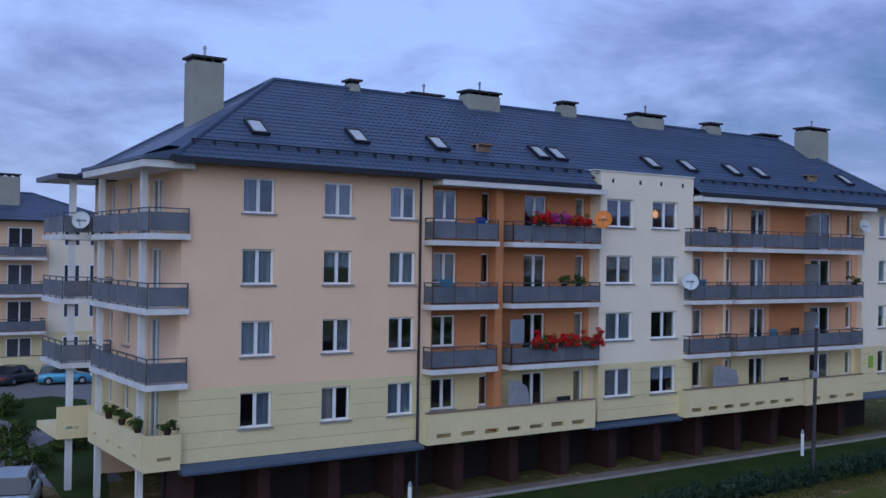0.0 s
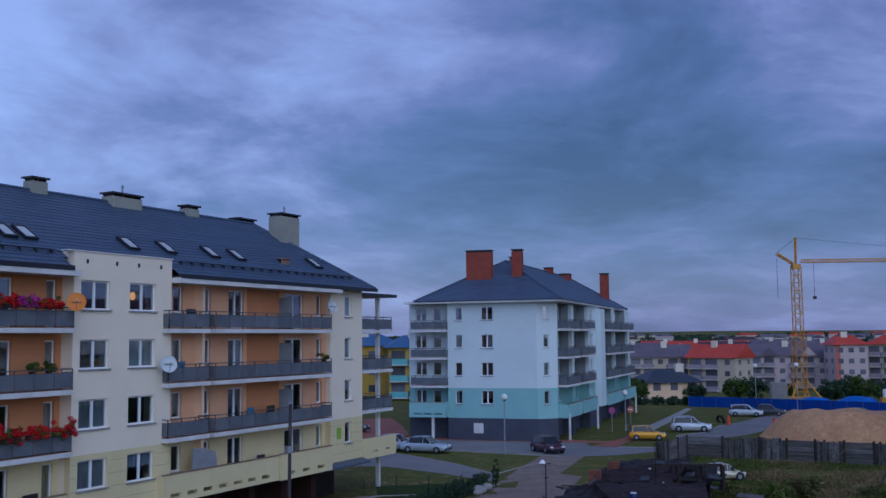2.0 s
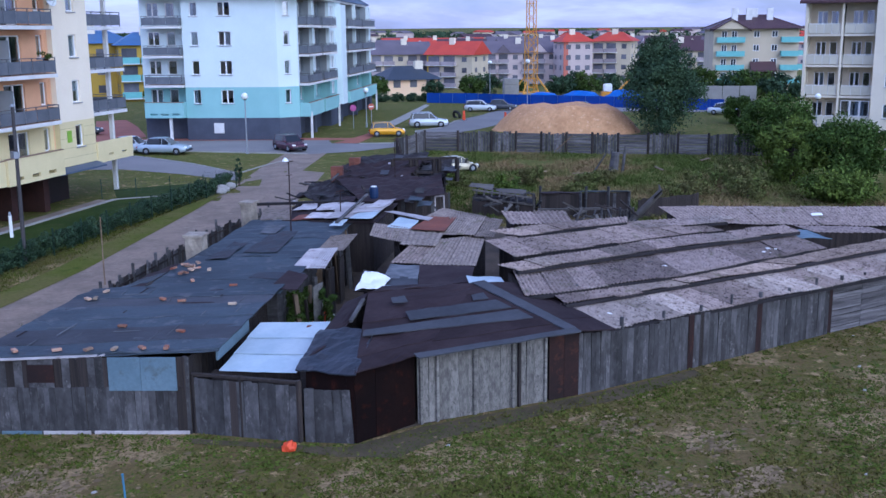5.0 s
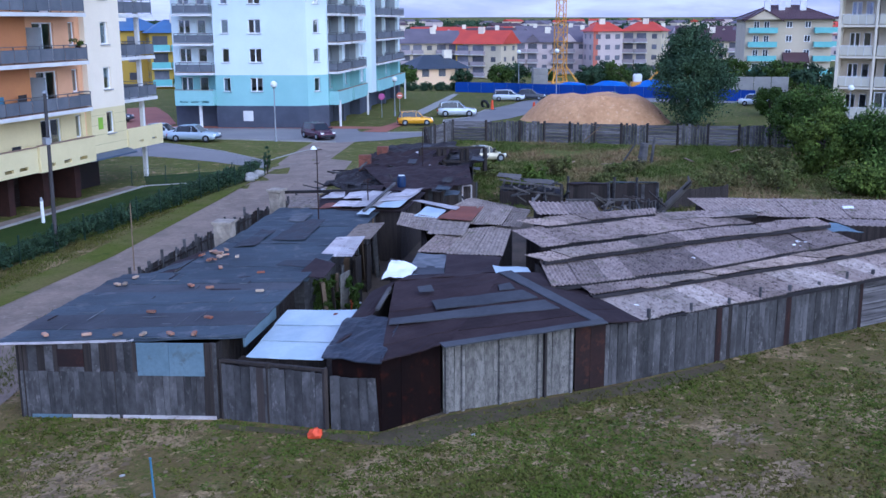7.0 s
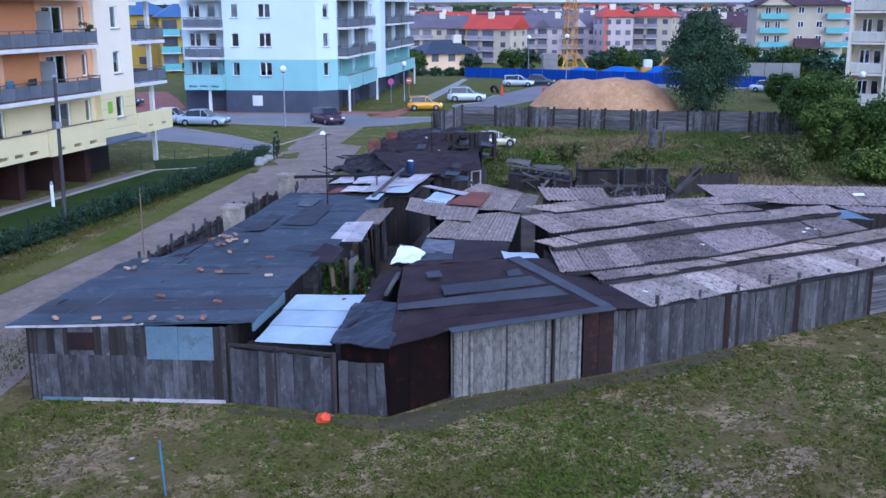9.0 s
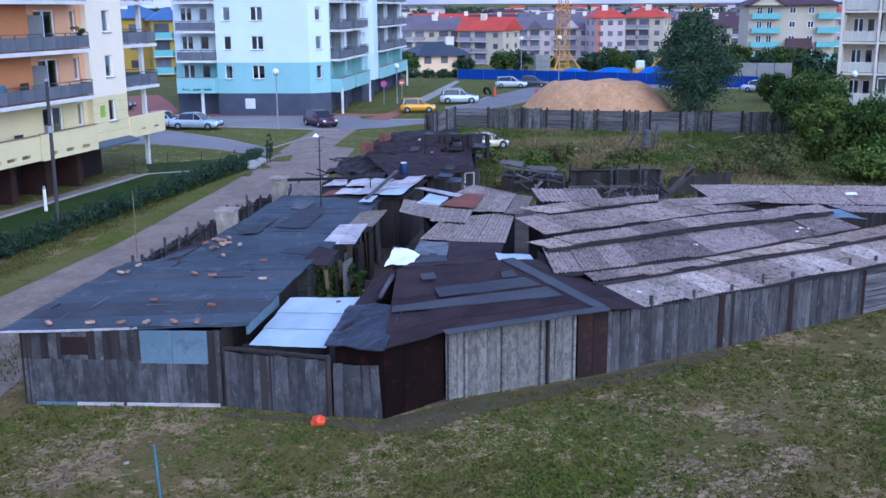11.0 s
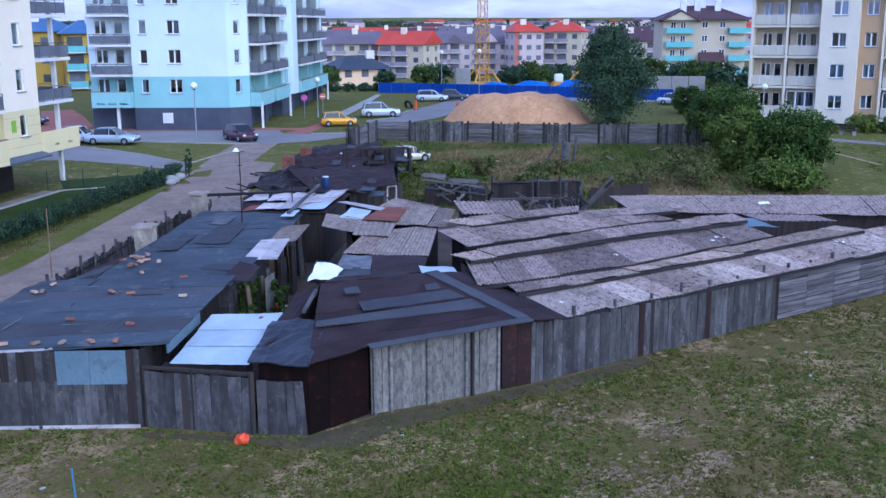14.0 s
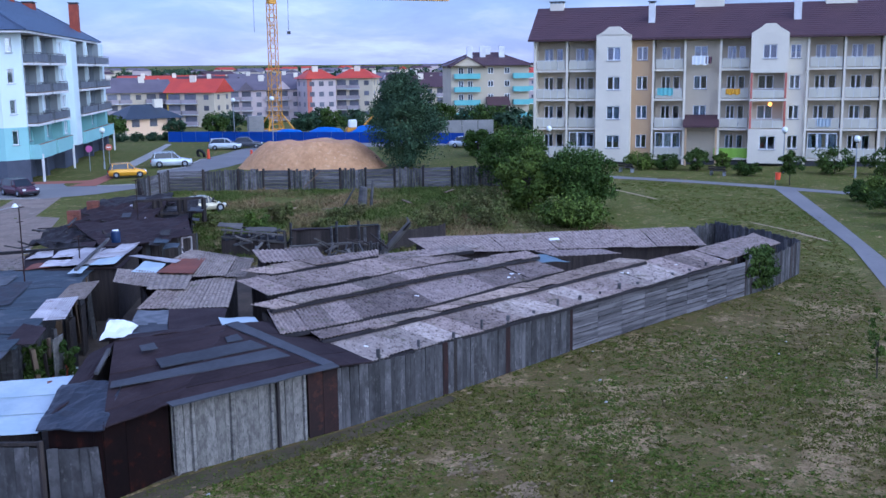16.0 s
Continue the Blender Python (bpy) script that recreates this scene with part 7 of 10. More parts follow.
for c, mt in (
        ([(26.87, 37.50, 2.36), (27.94, 37.08, 2.36), (28.84, 38.21, 2.36), (28.16, 38.42, 2.36)], OLD_ZINC),
        ([(27.48, 36.56, 2.40), (28.33, 36.15, 2.40), (29.69, 37.26, 2.40), (28.74, 37.74, 2.40)], OLD_ZINC),
        ([(25.43, 35.63, 2.34), (26.21, 35.05, 2.34), (26.95, 36.11, 2.34), (26.45, 36.40, 2.34)], RUST_ROOF),
        ([(25.95, 35.39, 2.38), (26.95, 34.40, 2.38), (28.06, 35.31, 2.38), (27.08, 36.28, 2.38)], OLD_ZINC),
        ([(26.43, 34.60, 2.42), (27.39, 33.85, 2.42), (29.47, 35.50, 2.42), (28.54, 35.99, 2.42)], OLD_ZINC),
        ([(27.00, 33.61, 2.45), (27.70, 32.92, 2.45), (29.20, 34.03, 2.45), (28.68, 34.75, 2.45)], BRIGHT),
        ([(27.61, 34.63, 2.47), (28.98, 33.89, 2.47), (31.30, 35.52, 2.47), (29.79, 35.88, 2.47)], OLD_ZINC),
        ([(25.44, 32.98, 2.42), (25.90, 32.70, 2.42), (26.92, 33.54, 2.42), (26.57, 33.88, 2.42)], BRIGHT),
        ([(27.83, 35.68, 2.44), (28.58, 35.15, 2.44), (30.22, 36.39, 2.44), (29.66, 37.18, 2.44)], OLD_ZINC),
        ([(29.07, 35.02, 2.50), (29.76, 34.56, 2.50), (31.69, 35.81, 2.50), (30.90, 36.12, 2.50)], OLD_ZINC),
    ):
    patch(shed2, c, mt, 5, 4, 0.012, 0.05, "zinc_sheet", seed=int(c[0][0] * 3))
patch(shed2, [(24.58, 36.77, 2.30), (25.64, 35.93, 2.30), (27.42, 38.31, 2.30), (26.30, 38.98, 2.30)], CEMENT_TAN, 6, 4, 0.03, 0.12, "rubble_tarp", seed=33)
beam(shed2, (26.67, 40.22, 2.35), (30.05, 37.37, 2.40), 0.09, CHARRED)
beam(shed2, (25.87, 33.03, 2.50), (31.20, 37.35, 2.60), 0.06, WOOD)
shell(shed2, [lane_xy(18.8, 7.0), lane_xy(23.3, 7.2), lane_xy(23.3, 2.8), lane_xy(18.8, 2.6)], 2.28)
patch(shed2, [lz(18.6, 2.5, 2.26), lz(18.6, 7.2, 2.26), lz(23.6, 7.4, 2.26), lz(23.6, 2.6, 2.26)], FELT_BROWN, seed=9)
bm = bmesh.new()
cuboid(bm, -0.33, 0.33, -0.32, 0.32, -0.5, 0.62)
bmesh.ops.subdivide_edges(bm, edges=bm.edges[:], cuts=3, use_grid_fill=True)
for v in bm.verts:
    v.co += Vector((noise.noise(v.co * 3), noise.noise(v.co * 3 + Vector((9, 0, 0))), noise.noise(v.co * 3 + Vector((0, 9, 0))))) * 0.06
cuboid(bm, -0.39, 0.39, -0.38, 0.38, 0.62, 0.71)
stack = part("roof_chimney", bm, RUBBLE, None, m=frame_at(19.42, 33.35, 2.2, 0.7))
tagged(stack, "squat crumbling masonry chimney stack on the felt roof", "chimney")

bm = bmesh.new()
cuboid(bm, -0.3, 0.3, -0.28, 0.28, -0.2, 1.15)
bmesh.ops.subdivide_edges(bm, edges=bm.edges[:], cuts=3, use_grid_fill=True)
for v in bm.verts:
    v.co += Vector((noise.noise(v.co * 4), noise.noise(v.co * 4 + Vector((5, 0, 0))), noise.noise(v.co * 4 + Vector((0, 5, 0))))) * 0.07
cuboid(bm, -0.38, 0.38, -0.36, 0.36, 1.15, 1.25)
tagged(part("roof_chimney", bm, RUBBLE, None, m=frame_at(26.29, 40.18, 1.3, 0.5)), "crumbling pale masonry chimney at the lane side", "chimney")
for k in range(11):
    x, y = 17.35 + srnd.gauss(0, 0.4), 30.4 + srnd.gauss(0, 0.4)
    ob = put("brick", cached("loosebrick", lambda: box_mesh("brick", -0.125, 0.125, -0.06, 0.06, 0, 0.065, BRICK_PIECE)), None, Matrix.Translation((x, y, 2.36 + 0.02 * (k % 3))) @ Matrix.Rotation(srnd.uniform(0, 3), 4, "Z") @ Matrix.Rotation(srnd.uniform(-0.3, 0.3), 4, "X"))
    tagged(ob, "loose brick on the lane side of the roof", "brick", group="bricks on the felt roof")
for x, y, z0, h, lab in ((24.1, 33.8, 2.2, 3.0, "thin rusty mast with a small lamp on the roof"), (27.9, 35.3, 2.1, 1.3, "thin rusty mast on the roof"), (38.0, 43.0, 1.8, 2.6, "thin rusty mast on the burnt shed")):
    mast = thing("mast", lab, "mast", shift(x, y, z0))
    bm = bmesh.new()
    tube(bm, (0, 0, -0.3), (0.03, 0.02, h), 0.03, 0.022, 6)
    part("pole", bm, RUST, mast)
    bm = bmesh.new()
    tube(bm, (-0.22, 0, h - 0.05), (0.25, 0, h - 0.05), 0.018, n=5)
    part("crossbar", bm, RUST, mast)
    bm = bmesh.new()
    tube(bm, (-0.12, 0, h - 0.6), (0.15, 0, h - 0.6), 0.015, n=5)
    part("crossbar", bm, RUST, mast)
    if h > 2.9:
        bm = bmesh.new()
        tube(bm, (-0.14, 0, h - 0.02), (-0.14, 0, h + 0.12), 0.14, 0.05)
        part("lamp_head", bm, LAMP_WHITE, mast)

barrel = thing("barrel", "blue plastic barrel standing on the shed roof", "barrel", shift(32.0, 37.8, 2.28) @ Matrix.Diagonal((0.75, 0.75, 0.7, 1)))
bm = bmesh.new()
for z, r in ((0, 0.26), (0.12, 0.29), (0.4, 0.3), (0.68, 0.29)):
    tube(bm, (0, 0, z), (0, 0, z + (0.28 if z in (0.12, 0.4) else 0.12)), r, {0: 0.29, 0.12: 0.3, 0.4: 0.29, 0.68: 0.25}[z], 14)
part("body", bm, BARREL_BLUE, barrel)
bm = bmesh.new()
tube(bm, (0, 0, 0.8), (0, 0, 0.85), 0.2, n=12)
part("lid", bm, LAMP_WHITE, barrel)

# fence and gate between the two front sheds
fence = thing("fence", "grey weathered board fence with a small skewed gate", "fence")
plank_wall(fence, (12.75, 22.5), (14.3, 20.1), 1.55, 1.52, WOOD, 0.2, 0.015, others=[(0.05, WOOD_DARK)])
beam(fence, (12.75, 22.55, 1.62), (14.35, 20.1, 1.58), 0.05)
for x, y in ((12.78, 22.5), (13.5, 21.4), (14.33, 20.05)):
    beam(fence, (x, y, 0), (x, y, 1.65), 0.06)
gate = thing("gate", "small skewed grey board gate", "gate")
GA, GB = Vector((14.42, 19.95)), Vector((15.22, 18.98))
for k in range(5):
    p = GA.lerp(GB, (k + 0.5) / 5)
    plank(gate, p.x, p.y, -0.02, 1.44 + srnd.uniform(-0.02, 0.02), math.atan2(GB.y - GA.y, GB.x - GA.x), 0.26, WOOD, lean=-0.03 * (k - 2) if k > 2 else 0.0)
for z in (0.25, 1.2):
    beam(gate, (14.5, 19.98, z), (15.12, 19.22, z + 0.03), 0.03, WOOD)
# bright sheet over the passage
lean = thing("lean_to_roof", "bright pale blue zinc roof over the passage", "roof")
for i in range(3):
    t0, t1 = i / 3, (i + 1.08) / 3
    a, b, c_, d_ = Vector((13.3, 22.1, 1.68)), Vector((14.6, 20.5, 1.68)), Vector((17.5, 22.5, 1.95)), Vector((15.9, 24.05, 1.95))
    patch(lean, [a.lerp(d_, t0) + Vector((0, 0, 0.03 * i)), b.lerp(c_, t0) + Vector((0, 0, 0.03 * i)), b.lerp(c_, t1) + Vector((0, 0, 0.03 * i)), a.lerp(d_, t1) + Vector((0, 0, 0.03 * i))], BRIGHT, 10, 3, 0.012, 0.02, "zinc_sheet", seed=i)
patch(lean, [(16.6, 22.75, 1.97), (17.05, 22.35, 1.97), (17.3, 22.6, 2.0), (16.85, 23.0, 2.0)], RUST_ROOF, 3, 3, name="rusty_patch")
shell(lean, [(13.2, 22.3), (14.9, 20.8), (15.0, 20.9), (13.35, 22.4)], 1.62)

# the corner garage with the patched roof
garage = thing("garage_shed", "corner garage with peeling white gates and patched felt roof", "garage")
plank_wall(garage, (17.25, 18.8), (21.0, 17.5), 1.98, 1.98, PEELING, 0.3, 0.01, out=0.02)
for s in (0.02, 0.14, 0.42, 0.72, 0.77, 0.98):
    x, y = 17.25 + 3.75 * s, 18.8 - 1.3 * s
    beam(garage, (x - 0.02, y - 0.07, 0), (x - 0.02, y - 0.07, 1.97), 0.045, PEELING if s != 0.77 else WOOD_DARK)
for (a, b, z) in (((15.25, 18.95), (17.2, 18.85), 1.95), ((21.05, 17.45), (22.0, 17.15), 1.9)):
    ln, ang = math.dist(a, b), math.atan2(b[1] - a[1], b[0] - a[0])
    k = max(2, round(ln / 0.7))
    for i in range(k):
        bm = bmesh.new()
        cuboid(bm, ln * i / k + 0.004, ln * (i + 1) / k, -0.012 - 0.01 * (i % 2), 0.01, 0, z, frame_at(*a, 0, ang))
        part("rusty_sheet", bm, RUST_DARK if z > 1.92 else RUST, garage)
plank_wall(garage, (22.0, 17.15), (22.9, 16.88), 1.85, 1.8, WOOD, 0.16, 0.02)
plank_wall(garage, (14.6, 20.1), (15.25, 18.95), 1.9, 1.9, RUST_DARK, 0.6, 0.01)
shell(garage, [(22.9, 16.9), (24.0, 21.6), (20.4, 23.9), (14.7, 20.15)], [1.8, 2.2, 2.3, 1.85])
RL, RR = (18.9, 22.7, 2.62), (21.7, 20.9, 2.72)
strips(garage, [(15.1, 18.75, 1.95), (17.3, 18.55, 2.02), RR, RL], 5, FELT_BROWN, None, rough=0.05, seed=12)
strips(garage, [(17.3, 18.55, 2.02), (21.6, 17.1, 2.02), (21.75, 20.85, 2.72), (21.65, 20.9, 2.72)], 6, FELT_BROWN, None, rough=0.03, seed=14)
patch(garage, [(18.24, 20.12, 2.42), (21.22, 19.02, 2.41), (21.21, 19.64, 2.52), (18.49, 20.59, 2.53)], FELT_PATCH, 8, 3, 0.025, 0.02, "felt_strip", seed=60)
patch(garage, [(16.56, 20.17, 2.32), (21.25, 18.21, 2.25), (21.29, 18.84, 2.37), (16.82, 20.43, 2.38)], FELT_PATCH, 8, 3, 0.025, 0.02, "felt_strip", seed=61)
patch(garage, [(18.59, 21.24, 2.65), (19.01, 21.05, 2.64), (19.18, 21.38, 2.71), (18.78, 21.53, 2.71)], FELT_PATCH, 8, 3, 0.025, 0.02, "felt_strip", seed=62)
patch(garage, [(20.64, 20.01, 2.55), (21.12, 19.84, 2.55), (21.28, 20.21, 2.63), (20.87, 20.3, 2.62)], FELT_PATCH, 8, 3, 0.025, 0.02, "felt_strip", seed=63)
strips(garage, [(21.6, 17.1, 2.02), (22.85, 16.5, 1.92), (24.2, 21.2, 2.2), (21.75, 20.9, 2.72)], 4, FELT_BROWN, None, rough=0.03, seed=15)
patch(garage, [(14.35, 20.2, 1.9), (15.1, 18.7, 1.94), (17.2, 20.4, 2.28), (16.4, 21.8, 2.25)], FELT_NAVY, 14, 14, rough=0.1, seed=16)
strips(garage, [(14.4, 20.2, 1.92), (16.5, 21.0, 2.2), RL, (18.4, 23.2, 2.3)], 3, FELT_BROWN, None, rough=0.05, seed=17)
strips(garage, [RR, (24.2, 21.2, 2.2), (20.9, 24.2, 2.2), RL], 3, FELT_BROWN, None, rough=0.05, seed=18)
patch(garage, [(21.45, 17.2, 2.07), (21.8, 17.1, 2.07), (21.95, 20.8, 2.78), (21.5, 20.9, 2.78)], FELT_PATCH, 2, 8, rough=0.015, name="ridge_strip", seed=19)
patch(garage, [(17.0, 18.45, 2.0), (21.8, 16.9, 2.0), (21.8, 17.1, 2.06), (17.0, 18.65, 2.06)], FELT_PATCH, 10, 1, rough=0.02, name="edge_strip", seed=20)
beam(garage, (17.0, 21.2, 2.42), (18.3, 22.2, 2.62), 0.05, WOOD)

# roofs behind the garage
low = thing("shed", "low felt-covered lean-to behind the garage", "shed")
patch(low, [(22.09, 25.71, 2.02), (22.83, 24.76, 2.02), (24.18, 26.10, 2.02), (23.60, 27.04, 2.02)], FELT_SCUFF, 6, 5, 0.02, 0.04, "felt_sheet", seed=21)
patch(low, [(20.93, 24.43, 2.00), (21.77, 23.62, 2.00), (23.00, 24.94, 2.00), (22.31, 25.84, 2.00)], FELT_PATCH, 6, 5, 0.02, 0.04, "felt_sheet", seed=22)
patch(low, [(21.82, 23.67, 2.04), (23.60, 23.01, 2.04), (25.46, 24.60, 2.04), (24.17, 26.11, 2.04)], FELT_BROWN, 8, 5, 0.03, 0.06, "felt_sheet", seed=23)
shell(low, [(21.3, 24.4), (23.7, 23.4), (25.3, 24.7), (23.7, 26.7)], 1.9)
patch(low, [(22.77, 22.25, 2.30), (23.50, 21.33, 2.30), (24.07, 22.06, 2.30), (23.36, 22.98, 2.30)], BRIGHT, 4, 3, 0.012, 0.05, "zinc_sheet", seed=3)
patch(low, [(20.70, 24.32, 2.10), (21.08, 23.95, 2.10), (21.37, 24.30, 2.10), (21.20, 24.67, 2.10)], TIN, 3, 2, 0.012, 0.02, "tin_piece", seed=8)
foil = patch(None, [(20.10, 24.80, 2.08), (20.85, 24.27, 2.12), (22.11, 25.34, 2.16), (22.02, 26.61, 2.12)], FOIL, 10, 8, 0.02, 0.14, "plastic_sheet", seed=31)
tagged(foil, "crumpled white plastic sheet spread on a roof", "plastic sheet")
for p in ((20.7, 25.0), (21.3, 24.6), (22.1, 25.6), (21.9, 26.3)):
    beam(low, (*p, 0), (*p, 1.98), 0.05)
patch(low, [(20.20, 25.04, 2.00), (21.06, 24.41, 2.00), (22.65, 25.87, 2.00), (22.44, 27.16, 2.00)], WOOD_DARK, 4, 4, 0.03, 0.02, "board_deck", seed=32)

mid = thing("shed", "shed with grey corrugated cement sheets and a rusty red patch", "shed")
sheets(mid, [(23.69, 27.21, 2.00), (25.49, 24.57, 2.00), (28.66, 27.11, 2.28), (25.61, 28.11, 2.28)], 3, 1, CEMENT_TAN, ASBESTOS, 0.4, depth=0.03)
sheets(mid, [(25.61, 30.59, 2.28), (25.65, 28.67, 2.28), (27.13, 29.92, 2.42), (26.85, 31.77, 2.42)], 2, 1, CEMENT_TAN, depth=0.03)
sheets(mid, [(25.23, 28.34, 2.30), (26.03, 27.12, 2.30), (27.93, 28.63, 2.42), (27.23, 30.16, 2.42)], 1, 1, CEMENT_TAN, depth=0.03)
sheets(mid, [(27.35, 28.49, 2.36), (28.53, 26.53, 2.36), (30.82, 28.16, 2.50), (30.18, 30.46, 2.50)], 3, 1, CEMENT_TAN, ASBESTOS, 0.3, depth=0.03)
sheets(mid, [(29.14, 31.26, 2.48), (30.55, 27.85, 2.48), (30.87, 29.31, 2.56), (30.89, 31.88, 2.56)], 3, 1, CEMENT_TAN, depth=0.03)
patch(mid, [(26.73, 30.81, 2.47), (27.15, 29.87, 2.47), (28.62, 30.91, 2.47), (28.67, 32.19, 2.47)], BRIGHT, 4, 4, 0.015, 0.05, "zinc_sheet", seed=5)
patch(mid, [(26.93, 29.66, 2.53), (27.50, 28.26, 2.53), (30.09, 30.13, 2.53), (29.41, 30.99, 2.53)], RUST_ROOF, 5, 4, 0.015, 0.03, "rusty_sheet", seed=6)
patch(mid, [(28.80, 33.33, 2.56), (28.57, 30.27, 2.56), (29.16, 30.62, 2.56), (29.20, 33.14, 2.56)], OLD_ZINC, 5, 2, 0.015, 0.03, "tin_strip", seed=7)
shell(mid, [(24.2, 27.0), (25.6, 25.2), (30.2, 28.6), (30.4, 31.5), (28.4, 32.0), (26.6, 30.2)], [1.92, 1.92, 2.3, 2.38, 2.3, 2.2])


# rows of cement-sheet sheds
def sheet_row(parent, eave, top, z0, z1, count, mat, other=None, share=0.0, jitter=1.0):
    """One row of sheets along a bent eave line (plan points) and the line where it ends above."""
    spans = list(zip(zip(eave, eave[1:]), zip(top, top[1:])))
    for (n, ((a, b), (d, c))) in zip(count, spans):
        sheets(parent, [(*a, z0), (*b, z0), (*c, z1), (*d, z1)], n, 1, mat, other, share, jitter=jitter)
        # near-black bar added under the sheet edge to draw the shadow gap
        inward = (Vector(d) - Vector(a)).normalized() * 0.07
        beam(parent, (a[0] + inward.x, a[1] + inward.y, z0 - 0.06), (b[0] + inward.x, b[1] + inward.y, z0 - 0.06), 0.075, CHARRED, "purlin")


def scraps(parent, eave, top, z0, z1, count):
    """Broken bits of sheet, lath and foil lying on a row."""
    for k in range(count):
        i = srnd.randrange(len(eave) - 1)
        u, v = srnd.random(), srnd.uniform(0.1, 0.9)
        lo, hi = Vector(eave[i]).lerp(Vector(eave[i + 1]), u), Vector(top[i]).lerp(Vector(top[i + 1]), u)
        o = Vector((*lo.lerp(hi, v), z0 + (z1 - z0) * v + 0.075))
        g, t = srnd.uniform(0.05, 0.18), srnd.uniform(0, 3)
        e, f = Vector((math.cos(t), math.sin(t), 0.05)) * g, Vector((-math.sin(t), math.cos(t), 0.02)) * g * srnd.uniform(0.3, 0.9)
        patch(parent, [o, o + e, o + e + f, o + f], srnd.choice([ASBESTOS_PALE, FOIL, WOOD, ASBESTOS, CEMENT_TAN]), 2, 2, 0.02, 0.03, "roof_scrap", seed=k)


R3 = thing("shed", "long shed with pale corrugated cement sheets behind the fence", "shed", group="cement sheet sheds")
E3, J3 = [(22.9, 16.95), (32.0, 14.75), (43.2, 12.05)], [(23.3, 18.8), (31.9, 16.55), (43.6, 13.75)]
sheet_row(R3, E3, J3, 1.74, 2.0, (9, 10), ASBESTOS_PALE, ASBESTOS, 0.45)
sheet_row(R3, [(23.2, 18.6), (31.8, 16.4), (39.8, 14.55)], [(23.5, 19.25), (31.1, 17.2), (39.4, 15.5)], 2.15, 2.22, (9, 8), ASBESTOS, CEMENT_TAN, 0.3)
scraps(R3, E3, J3, 1.74, 2.0, 16)
shell(R3, [(23.0, 17.4), (32.0, 15.2), (43.2, 12.5), (42.4, 14.2), (31.0, 17.2), (23.4, 19.3)], [1.7, 1.7, 1.7, 1.95, 2.0, 2.0])
R2 = thing("shed", "long middle shed with two rows of grey cement sheets", "shed", group="cement sheet sheds")
E2, J2 = [(22.55, 19.65), (28.3, 17.75), (35.6, 16.4)], [(24.0, 21.4), (29.7, 20.0), (36.2, 17.95)]
sheet_row(R2, E2, J2, 2.32, 2.49, (6, 7), ASBESTOS)
sheet_row(R2, [(23.95, 21.15), (29.65, 19.75), (36.15, 17.7)], [(23.75, 21.85), (30.0, 20.6), (36.4, 18.4)], 2.67, 2.76, (6, 7), ASBESTOS, CEMENT_TAN, 0.25)
scraps(R2, E2, J2, 2.28, 2.47, 14)
shell(R2, [(23.1, 19.95), (28.5, 18.2), (35.7, 16.8), (36.2, 18.3), (30.0, 20.6), (24.1, 21.75)], [2.22, 2.22, 2.22, 2.5, 2.5, 2.5])
R1 = thing("shed", "short shed with grey cement sheets and a dark open front", "shed", group="cement sheet sheds")
E1, J1 = [(27.0, 24.1), (31.5, 22.75), (36.6, 21.2)], [(27.5, 25.95), (31.4, 25.15), (36.6, 23.1)]
sheet_row(R1, E1, J1, 2.2, 2.4, (4, 5), ASBESTOS)
sheet_row(R1, [(28.9, 25.5), (34.0, 24.1)], [(28.5, 26.6), (34.6, 24.55)], 2.50, 2.60, (5,), ASBESTOS, CEMENT_TAN, 0.3)
sheet_row(R1, [(34.0, 23.3), (37.6, 21.6)], [(34.4, 24.3), (38.2, 22.4)], 2.36, 2.42, (3,), CEMENT_TAN, ASBESTOS, 0.4)
scraps(R1, E1, J1, 2.14, 2.36, 12)
shell(R1, [(29.6, 23.7), (31.6, 23.1), (36.6, 21.6), (36.6, 23.4), (31.4, 25.3), (28.4, 26.1), (29.2, 24.6)], [2.08, 2.08, 2.08, 2.3, 2.4, 2.3, 2.2])
RB = thing("shed", "far shed with a long grey corrugated roof", "shed", group="cement sheet sheds")
sheets(RB, [(38.0, 24.0, 1.94), (45.8, 13.9, 1.94), (48.0, 15.4, 2.3), (38.9, 25.8, 2.3)], 11, 1, ASBESTOS, depth=0.035, jitter=0.7)
shell(RB, [(38.3, 24.2), (46.0, 14.3), (47.7, 15.4), (39.0, 25.5)], [1.86, 1.86, 2.16, 2.16])
sheets(R2, [(37.2, 17.6, 2.5), (39.5, 15.6, 2.4), (40.6, 16.8, 2.3), (38.4, 19.0, 2.4)], 2, 1, ASBESTOS)
patch(R2, [(35.87, 17.46, 2.50), (36.59, 16.61, 2.50), (37.44, 18.07, 2.50), (36.77, 18.89, 2.50)], TIN, 5, 5, 0.02, 0.06, "tin_piece", seed=11)
patch(RB, [(38.9, 23.2, 2.14), (39.5, 22.5, 2.14), (39.75, 22.75, 2.2), (39.15, 23.45, 2.2)], ASBESTOS_PALE, 4, 3, 0.02, 0.06, "plastic_scrap", seed=12)
patch(RB, [(42.3, 20.2, 2.22), (42.6, 19.85, 2.22), (42.85, 20.05, 2.26), (42.55, 20.4, 2.26)], FOIL, 3, 3, 0.02, 0.05, "plastic_scrap", seed=13)
small = thing("shed", "small open shelter with a corrugated metal roof", "shed")
sheets(small, [(33.9, 30.5, 1.62), (35.9, 28.4, 1.62), (37.2, 29.9, 1.78), (35.2, 32.2, 1.78)], 2, 1, ASBESTOS, depth=0.06)
shell(small, [(34.2, 30.5), (35.9, 28.8), (36.9, 29.9), (35.1, 31.8)], 1.55)
end_roof = thing("shed", "end shed with a sagging grey sheet roof under vines", "shed")
